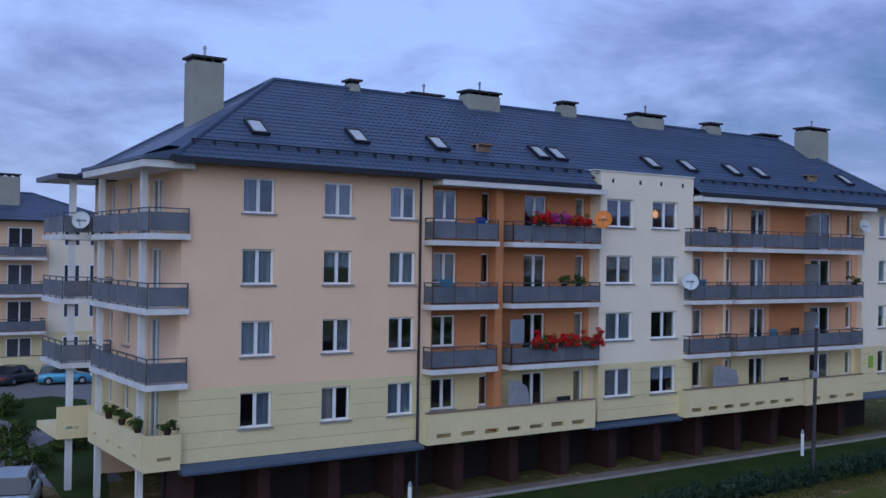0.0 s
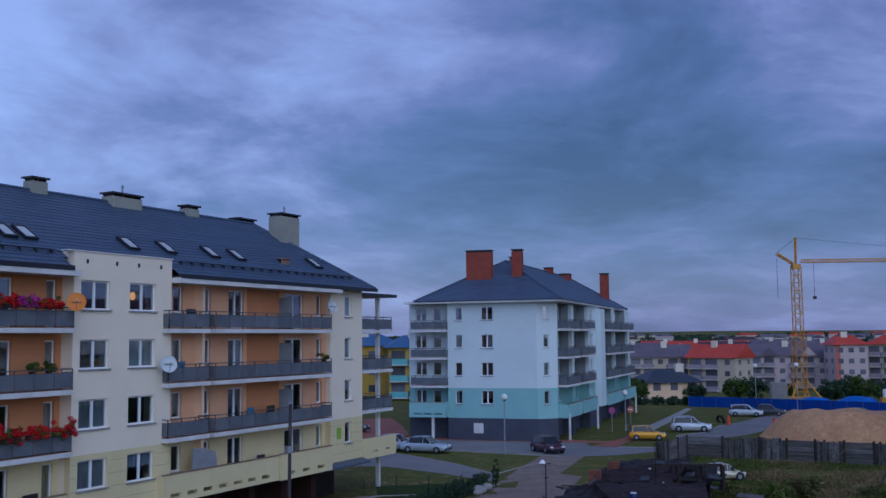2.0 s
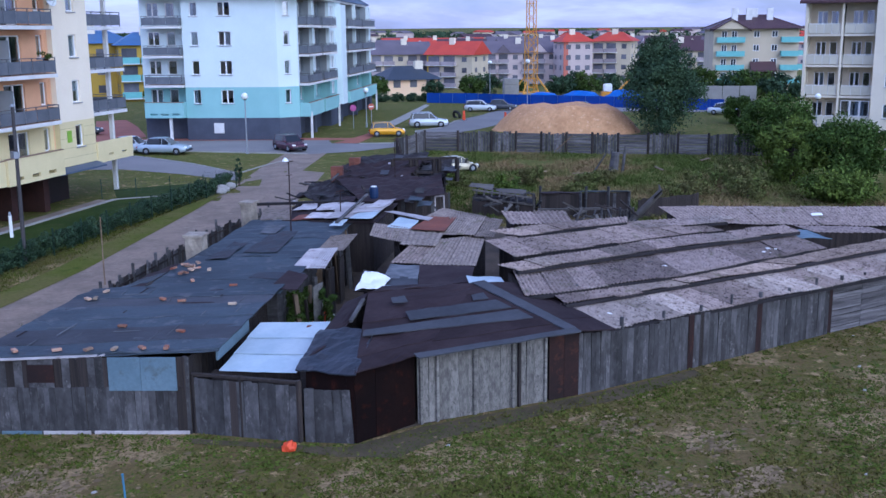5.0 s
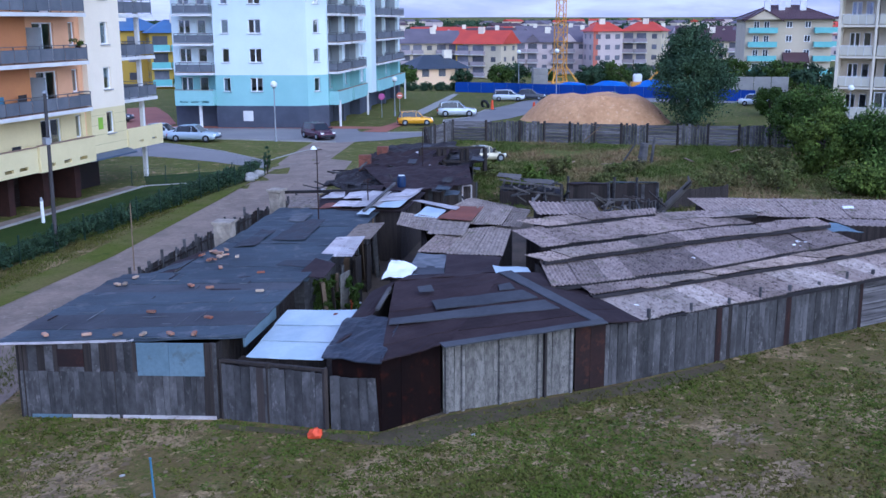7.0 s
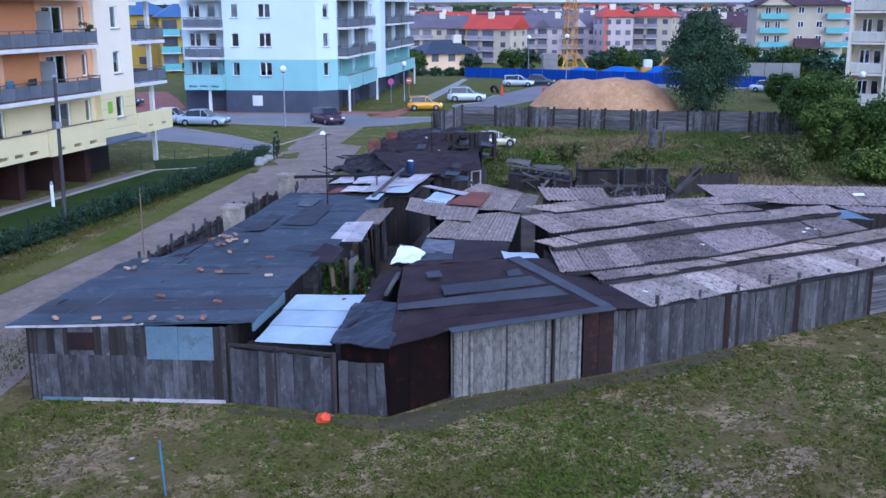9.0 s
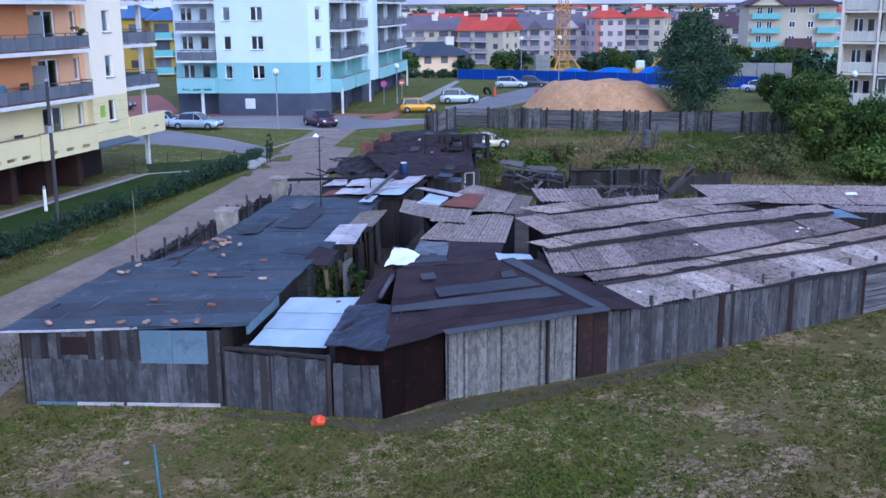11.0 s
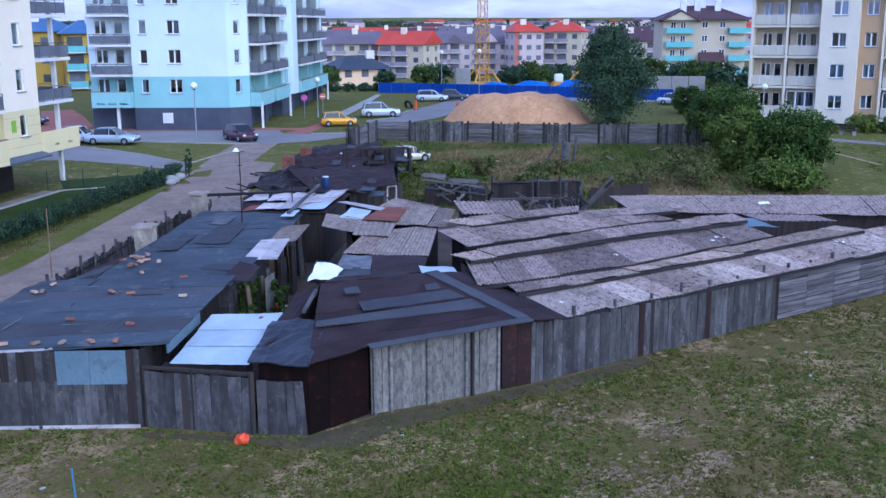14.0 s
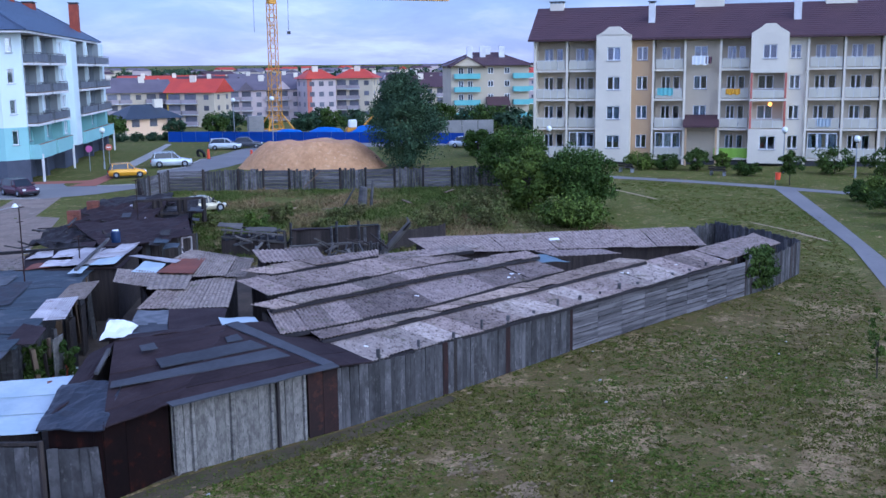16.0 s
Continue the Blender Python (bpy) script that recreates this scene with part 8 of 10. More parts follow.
patch(end_roof, [(44.0, 12.4, 1.72), (49.5, 11.4, 1.7), (50.2, 12.9, 1.95), (44.4, 14.0, 1.95)], ASBESTOS, 10, 4, 0.03, 0.06, "roof_sheet", seed=14)
shell(end_roof, [(44.2, 12.5), (49.3, 11.6), (49.9, 12.8), (44.5, 13.8)], 1.66)

# the long fence round the sheds
lf = thing("fence", "long weathered grey board fence round the sheds", "fence")
LINE = [(22.95, 16.9), (26.1, 16.15), (32.8, 14.75), (38.7, 13.3), (44.6, 11.75), (47.0, 11.1), (50.7, 10.75)]
TOPS = [1.72, 1.72, 1.66, 1.58, 1.58, 1.62, 1.68]
for i in range(2):
    plank_wall(lf, LINE[i], LINE[i + 1], TOPS[i], TOPS[i + 1], WOOD, 0.21, 0.035, others=[(0.015, WOOD_PALE), (0.025, RUST), (0.05, WOOD_DARK)])
for i in range(2, 4):
    a, b = LINE[i], LINE[i + 1]
    ln, ang = math.dist(a, b), math.atan2(b[1] - a[1], b[0] - a[0])
    bays = round(ln / 1.5)
    for k in range(bays):
        for r in range(8):
            bm = bmesh.new()
            z = 0.02 + r * 0.195
            cuboid(bm, 0.01, ln / bays - 0.01, -0.012, 0.012, 0, 0.175 + srnd.uniform(-0.02, 0.015))
            m = frame_at(a[0] + (b[0] - a[0]) * k / bays, a[1] + (b[1] - a[1]) * k / bays, z, ang) @ Matrix.Rotation(srnd.uniform(-0.012, 0.012), 4, "Y")
            part("board", bm, WOOD_FLAT, lf, m=m)
plank_wall(lf, LINE[4], LINE[5], 1.6, 1.6, WOOD, 0.17, 0.05, others=[(0.2, WOOD_DARK)])
plank_wall(lf, LINE[5], LINE[6], 1.55, 1.68, WOOD, 0.17, 0.05, others=[(0.2, WOOD_DARK)])
plank_wall(lf, LINE[6], (54.0, 13.6), 1.68, 1.6, WOOD, 0.17, 0.05)
plank_wall(lf, (54.0, 13.6), (56.2, 16.6), 1.55, 1.5, WOOD, 0.17, 0.06)
plank_wall(lf, (56.2, 16.6), (50.5, 18.5), 1.4, 1.4, WOOD, 0.2, 0.1)
for i, (a, b) in enumerate(zip(LINE, LINE[1:])):
    n = max(1, round(math.dist(a, b) / 1.35))
    for k in range(n):
        t = (k + 0.4) / n
        x, y = a[0] + (b[0] - a[0]) * t, a[1] + (b[1] - a[1]) * t
        beam(lf, (x, y + 0.05, 0), (x + srnd.uniform(-0.04, 0.04), y + 0.05, TOPS[i] + srnd.uniform(0.1, 0.42)), srnd.uniform(0.035, 0.06), WOOD, "post")
# rough fence with posts on the lane side
side_f = thing("fence", "broken dark board fence along the lane", "fence")
pts = [lane_xy(7.2, -0.9), lane_xy(11.5, -1.3), lane_xy(16.0, -1.2), lane_xy(21.5, -0.9), lane_xy(27.0, 0.2)]
for a, b in zip(pts, pts[1:]):
    n = round(math.dist(a, b) / 1.1)
    for k in range(n + 1):
        x, y = a[0] + (b[0] - a[0]) * k / n, a[1] + (b[1] - a[1]) * k / n
        beam(side_f, (x, y, 0), (x + srnd.uniform(-0.1, 0.1), y + srnd.uniform(-0.1, 0.1), srnd.uniform(1.4, 1.8)), 0.055, WOOD, "post")
    for z in (0.45, 1.15):
        beam(side_f, (*a, z), (*b, z + srnd.uniform(-0.08, 0.08)), 0.05, WOOD_DARK, "rail")
    plank_wall(side_f, a, b, 1.4, 1.35, WOOD, 0.2, 0.08, others=[(0.35, WOOD_DARK)])

# the burnt, fallen-in sheds
burnt = thing("ruined_shed", "burnt shed with black fallen-in roofs and charred walls", "ruin")
for c, mt, rg in (
        ([(31.71, 38.19, 2.00), (36.44, 37.36, 2.05), (39.65, 40.92, 2.30), (35.46, 45.17, 2.20)], FELT_BROWN, 0.16),
        ([(34.03, 47.16, 1.10), (33.57, 40.34, 1.50), (36.99, 46.32, 2.00), (36.94, 49.28, 1.30)], CHARRED, 0.3),
        ([(36.01, 45.98, 2.00), (38.56, 42.77, 2.00), (45.08, 47.90, 2.30), (40.05, 50.29, 2.10)], FELT_BROWN, 0.26),
        ([(41.85, 46.52, 1.50), (43.13, 44.22, 1.60), (47.68, 47.92, 2.00), (45.57, 50.07, 2.00)], CHARRED, 0.3),
        ([(40.27, 50.69, 1.90), (45.94, 48.81, 2.00), (49.81, 52.63, 1.90), (45.34, 54.51, 1.80)], CHARRED, 0.25),
    ):
    patch(burnt, c, mt, 16, 14, 0.05, rg, "fallen_roof", seed=srnd.randrange(50))
shell(burnt, [(37.0, 38.0), (41.6, 42.6), (45.6, 46.8), (43.0, 50.0), (37.6, 48.0), (33.6, 44.6)], [1.9, 2.1, 1.6, 1.4, 1.2, 1.0], CHARRED)
plank_wall(burnt, (34.0, 38.35), (37.2, 37.75), 1.9, 1.98, WOOD_DARK, 0.22, 0.03, others=[(0.45, WOOD)])
for k in range(130):
    v, w = srnd.uniform(25, 46), srnd.uniform(1.2, 9.0)
    p = Vector(lz(v, w, srnd.uniform(1.3, 2.1)))
    q = p + Vector((srnd.uniform(-1.0, 1.0), srnd.uniform(-1.0, 1.0), srnd.uniform(-0.2, 0.3)))
    beam(burnt, p, q, srnd.uniform(0.03, 0.06), srnd.choice([CHARRED, CHARRED, CHARRED, WOOD_DARK, WOOD]))
for k in range(46):
    v, w = srnd.uniform(25, 44), srnd.uniform(1.5, 8.5)
    z = srnd.uniform(1.7, 2.2)
    e = srnd.uniform(0.3, 0.8)
    patch(burnt, [lz(v, w, z), lz(v, w + e, z), lz(v + e * 1.4, w + e, z + srnd.uniform(-0.1, 0.2)), lz(v + e * 1.4, w, z + 0.1)], srnd.choice([CHARRED, FELT_BROWN, OLD_ZINC, FELT, FELT_PATCH, WOOD]), 3, 3, 0.02, 0.08, "roof_scrap", seed=k)
for x, y in ((37.1, 47.1), (40.5, 49.6)):
    st = thing("brick_stack", "ruined red brick chimney stump", "chimney", frame_at(x, y, 0, 0.7), group="brick stumps")
    for r in range(10):
        for i in range(2):
            for j in range(2):
                put("brick", cached("stackbrick", lambda: box_mesh("brick", -0.12, 0.12, -0.16, 0.16, 0, 0.24, BRICK_DULL)), st, frame_at((i - 1) * 0.26, (j - 0.5) * 0.34, r * 0.26, srnd.uniform(-0.06, 0.06)))
# window frame of the ruin, the dark upright box, the log, the pallets
frame_r = thing("ruined_wall", "charred wall with an empty window frame", "ruin")
FA, FB2 = Vector((41.3, 46.9)), Vector((44.2, 44.2))
for t in (0.0, 0.28, 0.36, 0.64, 0.72, 1.0):
    p = FA.lerp(FB2, t)
    beam(frame_r, (p.x, p.y, 1.2), (p.x, p.y, 2.62), 0.12, WOOD_DARK)
for z in (1.75, 2.6):
    beam(frame_r, (*FA, z), (*FB2, z + 0.05), 0.1, WOOD_DARK)
beam(frame_r, (FA.x + 0.1, FA.y, 1.7), (FA.x + 0.9, FA.y - 0.8, 2.5), 0.05, CHARRED)
wf = thing("window_frame", "old white window frame in the ruined wall", "window frame")
for a, b in (((36.2, 37.86, 1.1), (36.2, 37.86, 1.85)), ((36.75, 37.76, 1.1), (36.75, 37.76, 1.85)), ((36.2, 37.86, 1.85), (36.75, 37.76, 1.85)), ((36.2, 37.86, 1.1), (36.75, 37.76, 1.1))):
    beam(wf, a, b, 0.045, OLD_ZINC, "bar")
dark_shed = thing("shed", "dark grey board shed with a roof falling away behind", "shed")
DA, DB, DV = Vector((42.9, 36.4)), Vector((46.0, 32.6)), Vector((2.2, 1.75))
D1 = DA.lerp(DB, 0.46)
plank_wall(dark_shed, DA, D1, 1.42, 1.36, WOOD_DARK, 0.26, 0.03)
plank_wall(dark_shed, DA.lerp(DB, 0.5), DB, 1.5, 1.55, WOOD_DARK, 0.2, 0.03, others=[(0.2, WOOD)])
shell(dark_shed, [tuple(DA + DV * 0.05), tuple(DB + DV * 0.05), tuple(DB + DV), tuple(DA + DV)], [1.35, 1.45, 1.05, 1.0], WOOD_DARK)
patch(dark_shed, [(*(DA - DV * 0.06), 1.46), (*D1, 1.42), (*(D1 + DV), 1.08), (*(DA + DV), 1.05)], FELT_BROWN, 6, 4, 0.04, 0.06, "roof_sheet", seed=41)
patch(dark_shed, [(*D1, 1.56), (*(DB - DV * 0.06), 1.62), (*(DB + DV), 1.15), (*(D1 + DV), 1.12)], FELT, 6, 4, 0.04, 0.05, "roof_sheet", seed=43)
for t in (0.0, 0.47, 0.52, 0.78, 1.0):
    p = DA.lerp(DB, t) - DV * 0.04
    beam(dark_shed, (*p, 0), (p.x + srnd.uniform(-0.1, 0.1), p.y, srnd.uniform(1.5, 1.9)), 0.06, WOOD, "post")
wreck_f = thing("ruined_shed", "collapsed shed frame with grey boards and a pale sheet on top", "ruin")
WA, WB = Vector((40.8, 39.6)), Vector((42.8, 36.7))
plank_wall(wreck_f, WA, WB, 0.95, 0.8, WOOD_DARK, 0.25, 0.06)
shell(wreck_f, [tuple(WA + Vector((0.05, 0.04))), tuple(WB + Vector((0.05, 0.04))), tuple(WB + Vector((1.4, 1.1))), tuple(WA + Vector((1.4, 1.1)))], [0.8, 0.7, 0.9, 1.0])
patch(wreck_f, [(*WA, 0.86), (*WB, 0.74), (*(WB + Vector((1.4, 1.1))), 0.84), (*(WA + Vector((1.4, 1.1))), 0.96)], CHARRED, 6, 4, 0.04, 0.12, "fallen_roof", seed=47)
for k in range(9):
    p = WA.lerp(WB, k / 8) + Vector((0.5, 0.4)) * srnd.uniform(0, 1.4)
    beam(wreck_f, (*p, 0), (p.x + srnd.uniform(-0.2, 0.2), p.y + srnd.uniform(-0.2, 0.2), srnd.uniform(0.95, 1.55)), srnd.uniform(0.05, 0.08), srnd.choice([BLEACHED, WOOD, WOOD_DARK]), "post")
for h, o in ((1.25, 0.1), (1.35, 1.1), (0.85, -0.05)):
    p, q = WA + Vector((0.6, 0.5)) * o, WB + Vector((0.6, 0.5)) * o
    beam(wreck_f, (*p, h + 0.25), (*q, h - 0.15), 0.06, BLEACHED)
for k in range(7):
    p = WA.lerp(WB, (k + 0.5) / 8)
    beam(wreck_f, (p.x - 0.1, p.y - 0.1, 1.25 - 0.03 * k), (p.x + 1.1, p.y + 0.9, 1.55 - 0.05 * k), 0.045, BLEACHED)
patch(wreck_f, [(41.0, 40.1, 1.62), (41.7, 38.9, 1.52), (42.5, 39.5, 1.62), (41.8, 40.6, 1.72)], BLEACHED, 4, 4, 0.02, 0.1, "pale_sheet", seed=45)
patch(wreck_f, [(41.8, 38.7, 1.45), (42.8, 37.3, 1.3), (43.5, 37.9, 1.36), (42.6, 39.3, 1.5)], BLEACHED, 4, 4, 0.03, 0.12, "board_sheet", seed=46)
for k in range(20):
    p = Vector((srnd.uniform(40.2, 43.4), srnd.uniform(36.6, 39.6), srnd.uniform(0.3, 1.1)))
    beam(wreck_f, p, p + Vector((srnd.uniform(-1.2, 1.2), srnd.uniform(-1.2, 1.2), srnd.uniform(-0.4, 0.5))), srnd.uniform(0.03, 0.06), srnd.choice([BLEACHED, BLEACHED, WOOD, WOOD_DARK]))
log = thing("log", "thick grey tilted log leaning over the timber", "log")
bm = bmesh.new()
tube(bm, (44.0, 31.2, 0.1), (45.5, 30.2, 1.85), 0.2, 0.15, 10)
part("stem", bm, BLEACHED, log)
bm = bmesh.new()
tube(bm, (45.2, 30.4, 1.5), (44.6, 29.5, 2.1), 0.08, 0.04, 7)
tube(bm, (45.5, 30.2, 1.85), (45.9, 30.6, 2.15), 0.1, 0.03, 7)
part("branch", bm, BLEACHED, log)
junk = thing("timber_pile", "pile of old timber between the sheds and the weeds", "timber")
for k in range(34):
    p = Vector((srnd.uniform(41.0, 45.0), srnd.uniform(30.0, 34.0), srnd.uniform(0.2, 0.8)))
    beam(junk, p, p + Vector((srnd.uniform(-1.3, 1.3), srnd.uniform(-1.1, 1.1), srnd.uniform(-0.3, 0.8))), srnd.uniform(0.03, 0.08), srnd.choice([BLEACHED, BLEACHED, WOOD, WOOD_DARK]))
beam(junk, (41.6, 35.4, 0.75), (44.2, 32.4, 0.85), 0.08, BLEACHED)
picket_fence = thing("picket_fence", "short row of pale rough pickets beside the log", "fence")
for k in range(11):
    x, y = 43.1 + 0.12 * k, 32.25 - 0.115 * k
    beam(picket_fence, (x, y, 0), (x + srnd.uniform(-0.05, 0.05), y, srnd.uniform(0.8, 1.15)), 0.055, BLEACHED if k % 3 else WOOD, "picket")
beam(picket_fence, (43.1, 32.3, 0.5), (44.4, 31.1, 0.5), 0.035, WOOD)
dark_fence = thing("fence", "dark leaning board fence among the weeds", "fence")
plank_wall(dark_fence, (46.2, 32.1), (50.9, 31.2), 1.15, 1.05, WOOD_DARK, 0.24, 0.05)

# the yard side of the long shed: posts, doors, leaning boards, pots
yard_items = thing("lumber", "leaning boards and posts under the shed eave", "lumber")
for v in np.arange(7.6, 18.5, 0.55):
    x, y = lane_xy(v, 6.1 + srnd.uniform(0, 0.5))
    beam(yard_items, (x, y, 0), (x + srnd.uniform(-0.2, 0.1), y + srnd.uniform(-0.1, 0.2), srnd.uniform(1.3, 2.1)), srnd.uniform(0.04, 0.1), srnd.choice([WOOD_PALE, WOOD_DARK, WOOD_PALE, WOOD]))
for v in (9.0, 11.4, 13.4):
    x, y = lane_xy(v, 6.6)
    bm = bmesh.new()
    cuboid(bm, 0, 0.8, -0.02, 0.02, 0, 1.8, frame_at(x, y, 0, srnd.uniform(0.5, 0.9)))
    part("door_leaf", bm, WOOD_DARK if v > 10 else PEELING, yard_items)
for x, y, r, h, mt, lab in ((20.9, 27.9, 0.34, 0.5, RED_PAINT, "bright red plastic tub in the yard"), (21.6, 28.1, 0.16, 0.3, LAMP_WHITE, "white plastic bucket in the yard"), (21.2, 28.6, 0.22, 0.4, RED_PAINT, "bright red plastic bucket in the yard")):
    t = thing("bucket", lab, "bucket", shift(x, y, 0))
    bm = bmesh.new()
    tube(bm, (0, 0, 0), (0, 0, h), r * 0.8, r, 14)
    part("tub", bm, mt, t)
    bm = bmesh.new()
    tube(bm, (0, 0, h), (0, 0, h + 0.03), r * 1.06, n=14)
    part("rim", bm, mt, t)

rod = thing("rod", "thin brown wooden rod standing beside the lane", "rod", shift(18.57, 39.46, 0))
bm = bmesh.new()
tube(bm, (0, 0, -0.1), (0.03, 0.02, 2.90), 0.035, 0.022, 6)
part("shaft", bm, WOOD_PALE, rod)

# small things on the grass
bag = thing("litter", "crumpled orange-red plastic litter at the fence", "litter", shift(13.8, 19.8, 0))
for k, (x, y, r) in enumerate(((0, 0, 0.16), (0.15, 0.06, 0.11), (-0.12, 0.05, 0.09))):
    bm = bmesh.new()
    bmesh.ops.create_icosphere(bm, subdivisions=2, radius=r)
    for v in bm.verts:
        v.co = Vector((v.co.x, v.co.y, max(-r * 0.6, v.co.z))) * (1 + 0.45 * noise.noise(v.co * 9 + Vector((k, 0, 0)))) + Vector((x, y, r * 0.6))
    part("piece", bm, RED_PAINT, bag)
post = thing("stake", "light blue painted metal stake in the grass", "stake", shift(8.95, 18.80, 0))
bm = bmesh.new()
tube(bm, (0, 0, -0.1), (-0.05, 0.02, 1.25), 0.022, n=8)
part("shaft", bm, LIGHT_BLUE, post)
bm = bmesh.new()
tube(bm, (-0.05, 0.02, 1.25), (-0.05, 0.02, 1.28), 0.03, n=8)
part("cap", bm, LIGHT_BLUE, post)
for k in range(24):
    x, y = srnd.uniform(9, 40), srnd.uniform(7, 22)
    if not inside(FRONT, x, y):
        continue
    bm = bmesh.new()
    r = srnd.uniform(0.025, 0.06)
    bmesh.ops.create_icosphere(bm, subdivisions=1, radius=r, matrix=Matrix.Diagonal((1.5, 1, 0.6, 1)))
    ob = part("stone", bm, KERB, None, m=shift(x, y, r * 0.3))
    tagged(ob, "small pale stone or scrap in the grass", "stone", group="scraps in the grass")

# ---- plants ----
def leaf_cloud(rng, clumps, leaves, size, spread):
    """Small bent leaf quads round clump centres (x, y, z, r)."""
    n = len(clumps) * leaves
    c = np.repeat(np.array(clumps), leaves, axis=0)
    d = rng.normal(0, 1, (n, 3))
    d /= np.linalg.norm(d, axis=1)[:, None]
    p = c[:, :3] + d * (c[:, 3:4] * rng.uniform(0.35, 1.0, (n, 1)) ** 0.6) * np.array([1, 1, 0.8]) * spread
    a = rng.normal(0, 1, (n, 3))
    a /= np.linalg.norm(a, axis=1)[:, None]
    b = np.cross(a, d + rng.normal(0, 0.5, (n, 3)))
    b /= np.linalg.norm(b, axis=1)[:, None] + 1e-6
    s = size * rng.uniform(0.6, 1.4, (n, 1))
    v = np.stack([p - a * s, p + b * s * 0.45, p + a * s, p - b * s * 0.45], 1).reshape(-1, 3)
    return v, np.arange(4 * n).reshape(-1, 4)


def crown_clumps(rng, count, rx, ry, rz, cz, r, seed):
    out = []
    while len(out) < count:
        d = rng.normal(0, 1, 3)
        d /= np.linalg.norm(d)
        k = rng.uniform(0.25, 1.0) ** 0.45
        lump = 1 + 0.32 * noise.noise((d[0] * 1.8 + seed, d[1] * 1.8, d[2] * 1.8))
        p = d * k * lump * np.array([rx, ry, rz])
        if cz + p[2] > 0.15:
            out.append((p[0], p[1], cz + p[2], r * rng.uniform(0.6, 1.3)))
    return out


def plant(name, label, category, x, y, height, rx, mat, count=60, leaves=60, size=0.12, trunk=0.12, clear=0.2, seed=1, group="", ry=None, turn=0.0, taper=0.0):
    """A tree or bush: a tapered trunk with limbs, and a crown of leaf clumps."""
    rng = np.random.default_rng(seed)
    t = thing(name, label, category, frame_at(x, y, terrain(x, y), turn), group)
    cz = height * (clear + (1 - clear) / 2)
    rz = height * (1 - clear) / 2
    clumps = crown_clumps(rng, count, rx * 0.86, (ry or rx) * 0.86, rz * 0.9, cz, rx * 0.26, seed)
    if taper:
        clumps = [(a * q, b * q, c, d * q) for a, b, c, d in clumps for q in [1 - taper * max(0.0, (c - cz * 0.75) / (height - cz * 0.75))]]
    v, f = leaf_cloud(rng, clumps, leaves, size, 1.0)
    me = raw_mesh("crown", v.tolist(), f.tolist(), mat)
    put("crown", me, t)
    bm = bmesh.new()
    tube(bm, (0, 0, -0.1), (0.05, 0.03, cz), trunk, trunk * 0.55, 8)
    for k in range(7):
        c = clumps[k * len(clumps) // 7]
        z0 = height * clear * 0.7 + (cz - height * clear * 0.7) * k / 7
        tube(bm, (0.03, 0.02, z0), (c[0] * 0.8, c[1] * 0.8, max(z0 + 0.1, c[2] * 0.95)), trunk * 0.45, trunk * 0.12, 6)
    part("trunk", bm, BARK, t)
    return t


plant("tree", "broad dark blue-green tree beside the sand heap", "tree", 87.4, 58.2, 10.6, 4.5, LEAF_TREE, 300, 110, 0.13, 0.22, 0.0, 5, taper=0.55)
plant("bush", "tall mid-green rounded bush at the meadow edge", "bush", 75.4, 39.6, 5.4, 3.2, LEAF_BUSH, 120, 110, 0.13, 0.16, 0.02, 7, "meadow bushes")
plant("bush", "lighter yellow-green bush at the meadow edge", "bush", 65.2, 32.8, 4.5, 2.5, LEAF_LIGHT, 90, 110, 0.13, 0.14, 0.02, 8, "meadow bushes")
plant("bush", "dark green spreading bush at the meadow edge", "bush", 66.6, 29.6, 4.6, 2.9, LEAF_BUSH, 110, 110, 0.13, 0.16, 0.02, 6, "meadow bushes")
plant("bush", "dark green bush behind the meadow", "bush", 102.6, 58.3, 3.3, 1.9, LEAF_BUSH, 50, 80, 0.16, 0.16, 0.05, 9, "meadow bushes")
plant("bush", "low light green bush before the dark bushes", "bush", 59.6, 26.8, 1.9, 2.7, LEAF_LIGHT, 60, 90, 0.12, 0.08, 0.02, 10, "meadow bushes")
for i, (x, y, h, r) in enumerate(((96.3, 36.2, 1.6, 1.9), (96.8, 33.6, 1.5, 1.5), (97.0, 30.6, 2.3, 1.3), (98.6, 28.6, 2.0, 0.9), (99.3, 18.3, 2.6, 2.2), (99.6, 14.0, 2.8, 2.2), (92.0, 10.5, 2.4, 2.0), (73.5, 9.6, 2.3, 1.7), (68.0, 7.6, 2.4, 1.6), (77.6, 11.0, 2.4, 1.8), (80.4, 12.6, 1.6, 1.3), (94.5, 25.0, 1.2, 1.3))):
    plant("bush", "trimmed dark green bush by the lawn", "bush", x, y, h, r, LEAF if i % 3 else LEAF_LIGHT, 36, 70, 0.12, 0.06, 0.03, 20 + i, "lawn bushes")
plant("tree", "small round-headed dark tree beside the footpath", "tree", 88.6, 19.9, 3.0, 1.2, LEAF, 36, 80, 0.1, 0.05, 0.3, 40)
plant("sapling", "thin young sapling in the lawn", "sapling", 34.6, 4.7, 2.6, 0.45, LEAF_LIGHT, 22, 26, 0.06, 0.025, 0.12, 41)
plant("conifer", "slim dark green cypress at the end of the hedge", "conifer", 38.75, 60.28, 2.2, 0.28, LEAF_BLUE, 26, 60, 0.08, 0.05, 0.02, 42)
